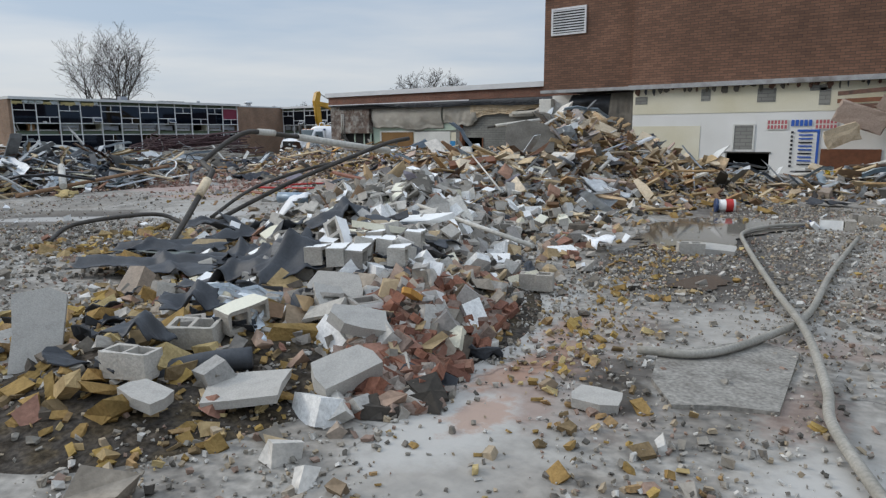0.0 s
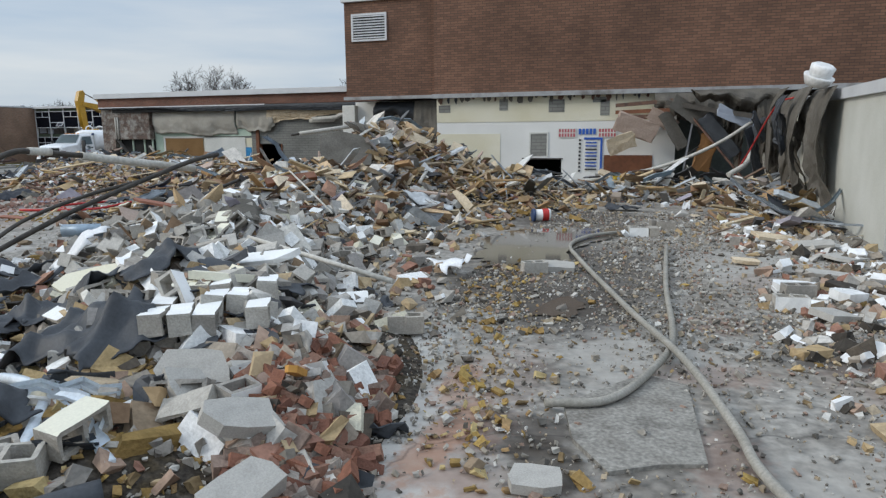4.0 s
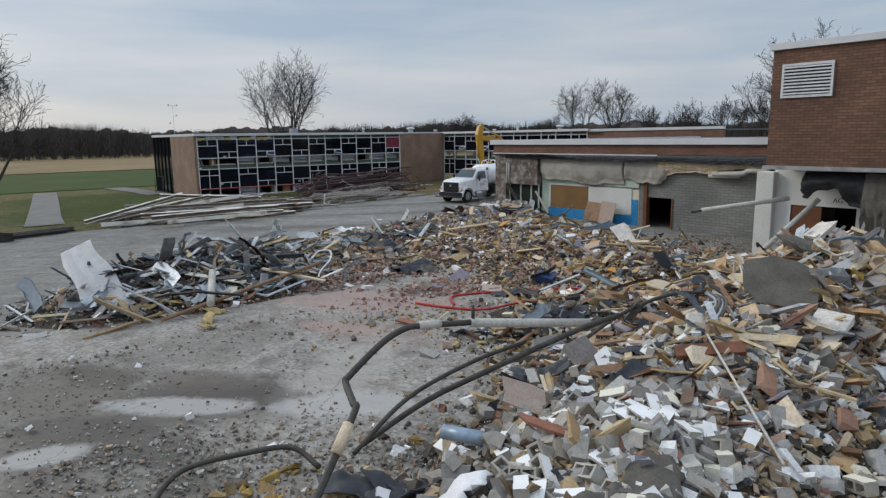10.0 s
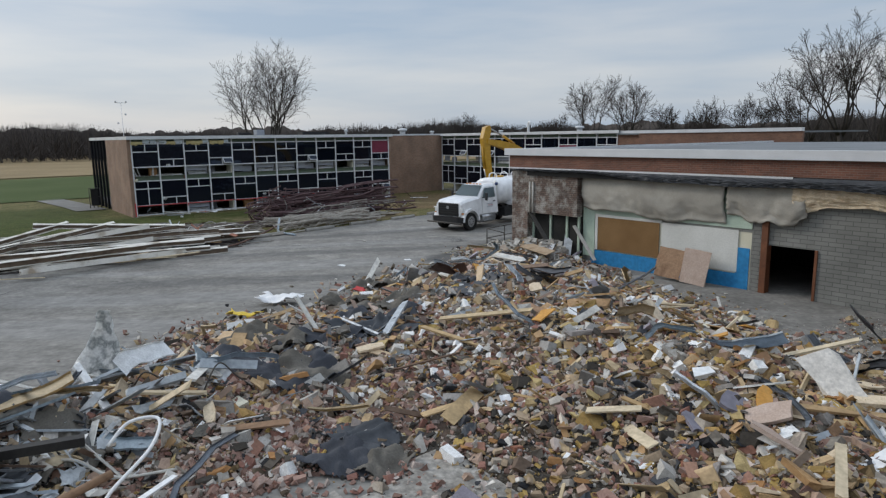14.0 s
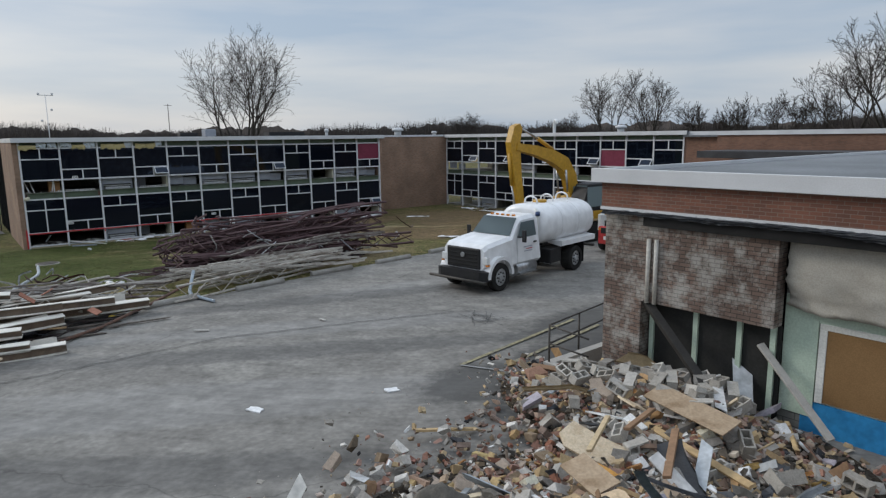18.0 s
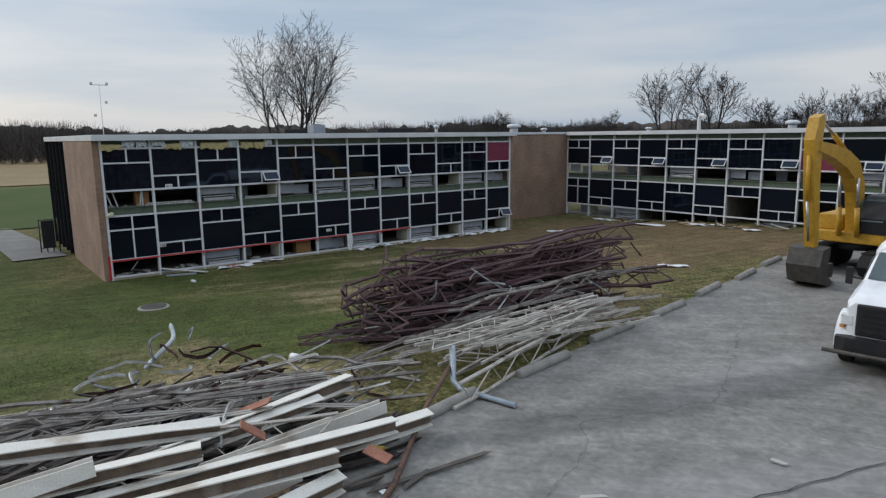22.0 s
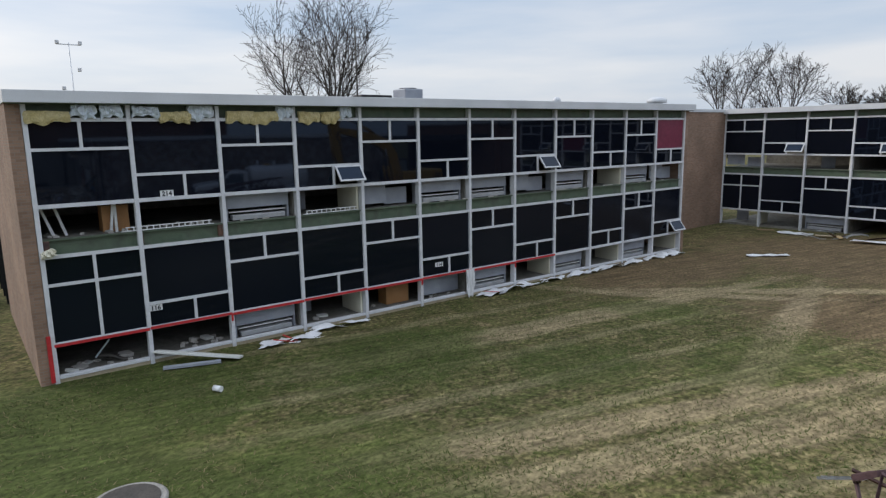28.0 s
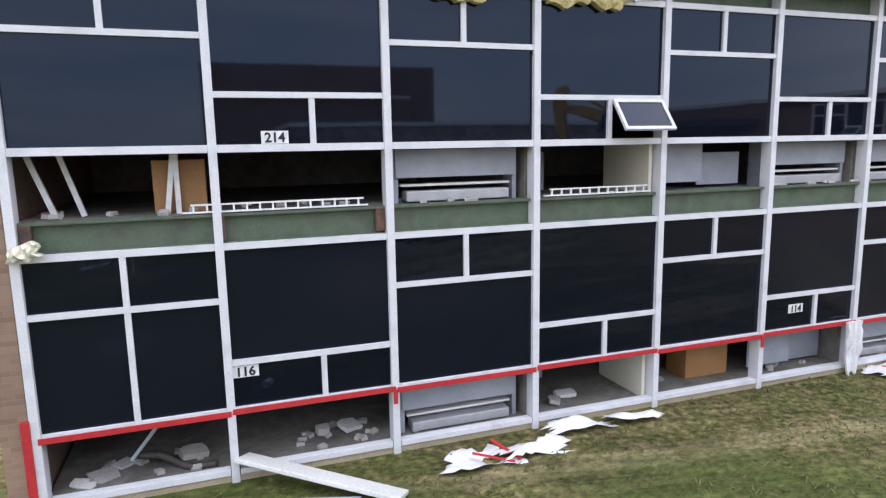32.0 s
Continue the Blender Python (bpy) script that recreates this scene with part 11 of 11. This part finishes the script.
ob = mesh_object("wall_board", boxes((0, 2.2, -0.16, 0.16, 0, 0.06), bevel=0.01), M_WBOARD)
ob.matrix_world = WA @ pose(2.19, 0.0, -0.84, -12, 5, -37)
tagged(ob, "white wall board fallen in front of the wing", "board")
ob = mesh_object("fallen_strip", boxes((0, 1.35, -0.07, 0.07, 0, 0.06)), M_CABINET)
ob.matrix_world = WA @ pose(2.17, -0.78, -1.06, 0, 0, -18)
tagged(ob, "grey metal strip lying in the grass", "strip")
for body, i, z in (("214", 1, Z_SILL2 + 0.05), ("116", 1, Z_SILL1 + 0.42), ("114", 5, Z_SILL1 + 0.30)):
    pl = mesh_object("room_plate", boxes((-0.16, 0.16, -0.006, 0.0, 0, 0.15)), M_WHITE)
    x = i * stepa + (0.72 if body == "214" else (0.2 if body == "116" else 0.75))
    pl.matrix_world = WA @ pose(x, -0.014, z)
    tagged(pl, "white room number plate in a window", "number plate", "room plates")
    cu = bpy.data.curves.new("room_number", "FONT")
    cu.body, cu.size, cu.extrude, cu.align_x, cu.offset = body, 0.16, 0.002, "CENTER", 0.005
    cu.materials.append(M_STRIPE_K)
    tx = new("room_number", cu)
    tx.parent = pl
    tx.matrix_local = pose(0, -0.009, 0.018, 90, 0, 0)
# rooms behind the opened strips of the first bays
for i, (x, y, w, h, mt, rx) in enumerate(((0.35, 0.45, 0.06, 0.8, M_WHITE, -18), (0.62, 0.6, 0.06, 0.8, M_WHITE, -16), (1.55, 0.4, 0.06, 0.78, M_WHITE, 8), (1.68, 0.4, 0.06, 0.78, M_WHITE, 0))):
    ob = mesh_object("window_bar", boxes((-w / 2, w / 2, -0.03, 0.03, 0, h)), mt)
    ob.matrix_world = WA @ pose(x, y, Z_FLOOR2, 0, rx, 0)
    tagged(ob, "white window bar leaning inside the opened strip", "frame bar", "leaning frame bars")
LUMP = chunk_mesh("plaster_lump", 0.12, 0.09, 0.05, 0.1, M_CONC, rb)
for i in range(70):
    bay_i = ri.choice((0, 0, 0, 1, 1, 1, 2, 3, 4, 5, 6, 8))
    lo = ri.random() < 0.6
    ob = new("plaster_lump", LUMP)
    ob.matrix_world = WA @ pose(bay_i * stepa + ri.uniform(0.2, 1.9), ri.uniform(0.2, 0.9), (Z_GROUND + 0.13) if lo else Z_FLOOR2 + 0.03, ri.uniform(-20, 20), 0, ri.uniform(0, 360))
    tagged(ob, "lump of broken plaster on the opened floor edge", "rubble", "plaster lumps")
for x0, x1, z, cells in ((1.72, 3.95, Z_FLOOR2 + 0.02, 14), (6.5, 8.3, Z_FLOOR2 + 0.02, 11)):
    trim = thing("slotted_trim", WA, "white slotted metal trim lying on the opened floor edge", "trim", "slotted trims")
    part("lower_strip", boxes((x0, x1, 0.03, 0.09, z, z + 0.018)), M_WHITE, trim)
    part("upper_strip", boxes((x0 + 0.1, x1 - 0.05, 0.05, 0.09, z + 0.085, z + 0.105)), M_WHITE, trim)
    for k in range(cells):
        xa = x0 + 0.12 + (x1 - x0 - 0.25) * k / (cells - 1)
        part("cell_wall", boxes((xa, xa + 0.022, 0.05, 0.085, z + 0.018, z + 0.085)), M_WHITE, trim)
for i in range(26):
    x = ri.uniform(4.2, 24)
    ob = new("edge_scrap", LUMP)
    ob.matrix_world = WA @ pose(x, ri.uniform(0.03, 0.10), Z_FLOOR2 + 0.03, ri.uniform(-25, 25), 0, ri.uniform(-30, 30)) @ Matrix.Diagonal((ri.uniform(0.8, 2.4), 0.6, 0.7, 1))
    tagged(ob, "white broken edging on the opened floor", "rubble", "edging scraps")
# foot of the front: white sill and pale footing
for i in range(12):
    part("foot_sill", boxes((i * stepa + 0.06, (i + 1) * stepa - 0.06, -0.06, 0.08, Z_GROUND + 0.08, Z_GROUND + 0.15)), M_ALU, wing_a)
part("footing", boxes((0, ALEN, -0.03, 0.045, Z_GROUND - 0.2, Z_GROUND + 0.08)), M_CREAMSTONE, wing_a, "pale yellowish concrete footing")
for x, y, w, h, th, yaw, mt, label in ((0.55, 0.45, 0.42, 0.3, 0.03, 20, M_CONC, "broken plaster sheet on the room floor"), (0.35, 0.3, 0.3, 0.2, 0.03, -20, M_WBOARD, "broken white board on the room floor"), (0.75, 0.7, 0.3, 0.2, 0.03, 50, M_WBOARD, "broken white board on the room floor"), (1.6, 0.6, 0.35, 0.25, 0.08, 10, M_CONC, "broken plaster sheet on the room floor"), (3.7, 0.7, 0.35, 0.3, 0.06, 30, M_WBOARD, "broken white board on the room floor"), (3.3, 0.6, 0.22, 0.16, 0.1, 15, M_CONC, "lump of concrete on the room floor"), (7.2, 0.6, 0.4, 0.25, 0.05, 10, M_WBOARD, "broken white board on the room floor"), (6.9, 0.4, 0.3, 0.2, 0.06, 60, M_CONC, "broken plaster sheet on the room floor")):
    broken_slab("fallen_board", 0, 0, w, h, th, WA @ pose(x, y, Z_GROUND + 0.10 + th, 8, 6, yaw), mt, label, "board", seed=x)
pipe("rubber_strip", [tuple(WA @ Vector(v)) for v in ((0.95, 0.5, Z_GROUND + 0.30), (1.25, 0.45, Z_GROUND + 0.26), (1.55, 0.3, Z_GROUND + 0.13), (1.9, 0.25, Z_GROUND + 0.13))], 0.05, M_PIPE_BLK, "black rubber strip on the room floor", "strip")
ob = mesh_object("leaning_lath", boxes((0, 0.55, -0.03, 0.03, -0.02, 0.02)), M_TINW)
ob.matrix_world = WA @ beam_matrix((0.9, 0.35, Z_GROUND + 0.32), (1.3, 0.2, Z_SILL1 - 0.06))
tagged(ob, "pale blue lath leaning inside the opened strip", "lath")
rag = mesh_object("torn_rag", pad(0.28, 0.16, 0.12, 5), M_CREAM)
rag.matrix_world = WA @ pose(0.12, -0.10, Z_HEAD1 + 0.10, 0, -20, 0)
tagged(rag, "torn cream rag of insulation caught on the corner", "insulation")
for x in (0.12, 1.95 + 0.18, 4.1):
    part("beam_bracket", boxes((x - 0.06, x + 0.06, -0.01, 0.10, Z_BEAM + 0.02, Z_FLOOR2 - 0.02), bevel=0.01), M_RUST, wing_a, "rusty beam end bracket")
for lx, d, yaw in ((5.25, 0.9, 60), (5.5, 0.75, 20), (13.2, 0.5, 70)):
    ob = mesh_object("red_ribbon", boxes((-0.28, 0.28, -0.025, 0.025, 0, 0.006)), M_REDPAINT)
    ob.matrix_world = pose(AX + 0.025 * lx + d, AY0 + lx, on_ground(AX + 1, AY0 + lx) + 0.14, 6, 8, yaw)
    tagged(ob, "strip of red tape on the plastic sheet", "tape", "red tape strips")
for i in range(30):
    x, y = ri.uniform(-37.5, -18), ri.uniform(26.2, 28.4)
    ob = new("fallen_trim", STRIPS[i % 3] if i % 3 else PLANKS[3])
    ob.matrix_world = pose(x, y, on_ground(x, y) + 0.10, ri.uniform(-30, 30), ri.uniform(-8, 8), ri.uniform(0, 360))
    tagged(ob, "fallen white window trim on the bare soil", "trim", "fallen trim")
for i, (x, y, w, h) in enumerate(((-35.5, 27.4, 1.6, 0.7), (-31.0, 26.2, 2.6, 0.5), (-27.5, 27.4, 1.5, 0.6), (-23.5, 26.0, 0.9, 0.5), (-20.5, 12.6, 1.3, 0.3), (-33.6, 20.2, 1.8, 0.3))):
    bm = boxes((-w / 2, w / 2, -h / 2, h / 2, 0, 0.03))
    bmesh.ops.subdivide_edges(bm, edges=bm.edges[:], cuts=4, use_grid_fill=True)
    for q in bm.verts:
        q.co += Vector((0.05 * math.sin(9 * q.co.y + i), 0.06 * math.sin(7 * q.co.x + i), 0.05 * abs(math.sin(5 * q.co.x + 3 * q.co.y))))
    ob = mesh_object("white_sheet", bm, M_SHEETWHITE)
    ob.matrix_world = pose(x, y, on_ground(x, y) + 0.02, 0, 0, 10 * i)
    tagged(ob, "white sheet lying on the bare soil", "plastic sheet", "sheets on the soil")

# ---- on the roofs ----
hv = thing("roof_unit", pose(-40.6, 6.0, Z_ROOF), "grey air-conditioning unit on the flat roof", "air conditioner")
part("cabinet", boxes((-0.4, 0.4, -0.4, 0.4, 0.06, 0.6), bevel=0.04), M_CABINET, hv)
part("fan_ring", disc(bmesh.new(), (0, 0, 0.61), (0, 0, 1), 0.32, 0.05, 20), M_BLACK, hv)
part("feet", boxes((-0.5, 0.5, -0.4, -0.3, 0, 0.1), (-0.5, 0.5, 0.3, 0.4, 0, 0.1)), M_BLACK, hv)
part("duct", boxes((-0.3, 0.3, -2.2, -0.9, 0.05, 0.35), bevel=0.03), M_BLACK, hv, "black low duct")
ant = thing("roof_antenna", pose(-38.6, 2.6, Z_ROOF), "thin aerial mast at the roof edge", "antenna")
part("mast", tube(bmesh.new(), [(0, 0, 0), (0, 0, 2.3)], 0.025, 8), M_PIPE_BLK, ant)
part("cross_bar", tube(bmesh.new(), [(0, -0.25, 2.2), (0, 0.25, 2.2)], 0.015, 6), M_PIPE_BLK, ant)
for x, y, r, h, label in ((-42.2, 24.4, 0.55, 0.75, "white round roof vent"), (-43.6, 17.6, 0.2, 0.7, "grey flue stack"), (-26.3, 37.1, 0.5, 0.7, "white round roof vent"), (-37.6, 36.0, 0.3, 0.4, "white round roof vent"), (-45.0, 31.0, 0.3, 0.45, "white round roof vent")):
    vt = thing("roof_vent", pose(x, y, Z_ROOF), label + " on the flat roof", "vent")
    part("stem", tube(bmesh.new(), [(0, 0, 0), (0, 0, h * 0.6)], r * 0.6, 16), M_FASCIA, vt)
    part("cap", tube(bmesh.new(), [(0, 0, h * 0.6), (0, 0, h * 0.85), (0, 0, h)], [r, r, r * 0.5], 18), M_FASCIA, vt)
pipe("gooseneck", [(-33.0, 36.0, Z_ROOF), (-33.0, 36.0, Z_ROOF + 1.0), (-32.8, 35.9, Z_ROOF + 1.25), (-32.5, 35.7, Z_ROOF + 1.2), (-32.45, 35.7, Z_ROOF + 0.95)], 0.14, M_WHITE, "white gooseneck vent pipe on the flat roof", "vent")
part("dark_duct", boxes((-1.6, 1.6, -0.6, 0.6, 0.0, 0.4)), M_BLACK, thing("roof_duct", pose(-43.0, 13.2, Z_ROOF, 0, 0, 90), "long black roof duct behind the edge", "duct"))
mast = thing("weather_mast", pose(-61.5, -1.3, -1.1), "slim grey weather mast with small instruments", "mast")
part("pole", tube(bmesh.new(), [(0, 0, 0), (0, 0, 10.8)], [0.05, 0.025], 8), M_FASCIA, mast)
part("arm", tube(bmesh.new(), [(0, -0.6, 10.7), (0, 0.6, 10.7)], 0.03, 6), M_FASCIA, mast)
for y, z in ((-0.55, 10.8), (0.55, 10.8), (0.4, 9.4), (-0.45, 8.4)):
    part("instrument", boxes((-0.08, 0.08, y - 0.09, y + 0.09, z - 0.10, z + 0.10), bevel=0.02), M_FASCIA, mast)

# ---- gate by the wing's end ----
gate = thing("wire_gate", pose(-48.8, -6.75, -1.1, 0, 0, 0), "black steel gate and fence at the wing's end", "gate")
for k in range(4):
    part("post", tube(bmesh.new(), [(0, -0.15 - k * 0.32, 0), (0, -0.15 - k * 0.32, 2.0)], 0.035, 8), M_PIPE_BLK, gate)
for z in (0.3, 1.1, 1.95):
    part("rail", tube(bmesh.new(), [(0, -0.15, z), (0, -1.11, z)], 0.025, 6), M_PIPE_BLK, gate)
part("sign_box", boxes((0.03, 0.08, -1.0, -0.35, 0.3, 1.9)), M_BLACK, gate)

# ---- grass blades on the lawn ----
rg = np.random.RandomState(77)
n = 150000
bx, by = rg.uniform(-37.5, -19.5, n), np.where(rg.rand(n) < 0.75, rg.uniform(-12, 10, n), rg.uniform(-18, 24, n))
clump = np.sin(3.1 * bx + 1.7 * np.sin(2.3 * by)) * np.sin(2.7 * by + 1.3 * np.sin(3.7 * bx)) + 0.6 * np.sin(0.9 * bx - 0.5 * by)
ok = (rg.rand(n) < 0.45 + 0.4 * clump) & (bx < kerb_x(by) - 0.5) & (by - 0.1 * bx < 26)
bx, by = bx[ok], by[ok]
n = len(bx)
a, h, w, lean = rg.uniform(0, 6.283, n), rg.uniform(0.015, 0.045, n), rg.uniform(0.006, 0.014, n), rg.uniform(0.04, 0.13, n)
bz = np.array(ground_height(bx, by)) - 0.006
ca, sa = np.cos(a), np.sin(a)
v = np.stack([np.stack([bx - w * sa, by + w * ca, bz], 1), np.stack([bx + w * sa, by - w * ca, bz], 1), np.stack([bx + lean * ca + 0.3 * w * sa, by + lean * sa - 0.3 * w * ca, bz + h], 1), np.stack([bx + lean * ca - 0.3 * w * sa, by + lean * sa + 0.3 * w * ca, bz + h], 1)], 1)
merged("grass", v, np.array([[0, 1, 2, 3]]), M_BLADE, "short tufted green and straw grass on the lawn", "grass")

# flaking white sheet that stands curled in the scrap metal
M_FLAKE = mat("flaking_white_paint", [(0.70, 0.71, 0.69), (0.76, 0.76, 0.74), (0.30, 0.32, 0.31), (0.74, 0.74, 0.72)], 0.6, 0.0, grain=20, stain=4.5, stain_amt=0.25, bump=0.1)
bm = bmesh.new()
rows = []
for i in range(15):
    t = i / 14
    half = 0.46 * (1 - t) ** 1.2 + 0.14 + 0.03 * math.sin(7 * t)
    rows.append([bm.verts.new(((j / 6 - 0.5) * 2 * half - 0.20 * t + 0.02 * math.sin(5 * i + j), 0.62 * (1 - t) ** 2.4 + 0.10 * ((j / 6 - 0.5) * 2) ** 2 + 0.015 * math.sin(3 * i + 2 * j), 1.45 * t ** 0.8 + 0.03 * math.sin(4 * j) * t)) for j in range(7)])
for a, b in zip(rows, rows[1:]):
    for j in range(6):
        bm.faces.new((a[j], a[j + 1], b[j + 1], b[j])).smooth = True
bmesh.ops.solidify(bm, geom=bm.faces[:], thickness=0.012)
ob = mesh_object("curled_sheet", bm, M_FLAKE)
ob.matrix_world = pose(5.0, -17.8, float(top_z(5.0, -17.8)) + 0.05, 0, 6, 232)
tagged(ob, "white flaking metal sheet standing curled in the scrap", "sheet metal")
for x, y, w, h, yaw, mt, label in ((2.5, -13.7, 0.9, 0.5, 30, M_YELLOW, "folded yellow plastic sheet on the heap"), (1.2, -11.9, 1.5, 0.7, 40, M_SHEETWHITE, "crumpled white plastic sheet on the heap")):
    sheet("plastic_sheet", x, y, w, h, yaw, mt, label, "plastic sheet", lift=0.12, fold=0.12, seed=x, cut=0.12)
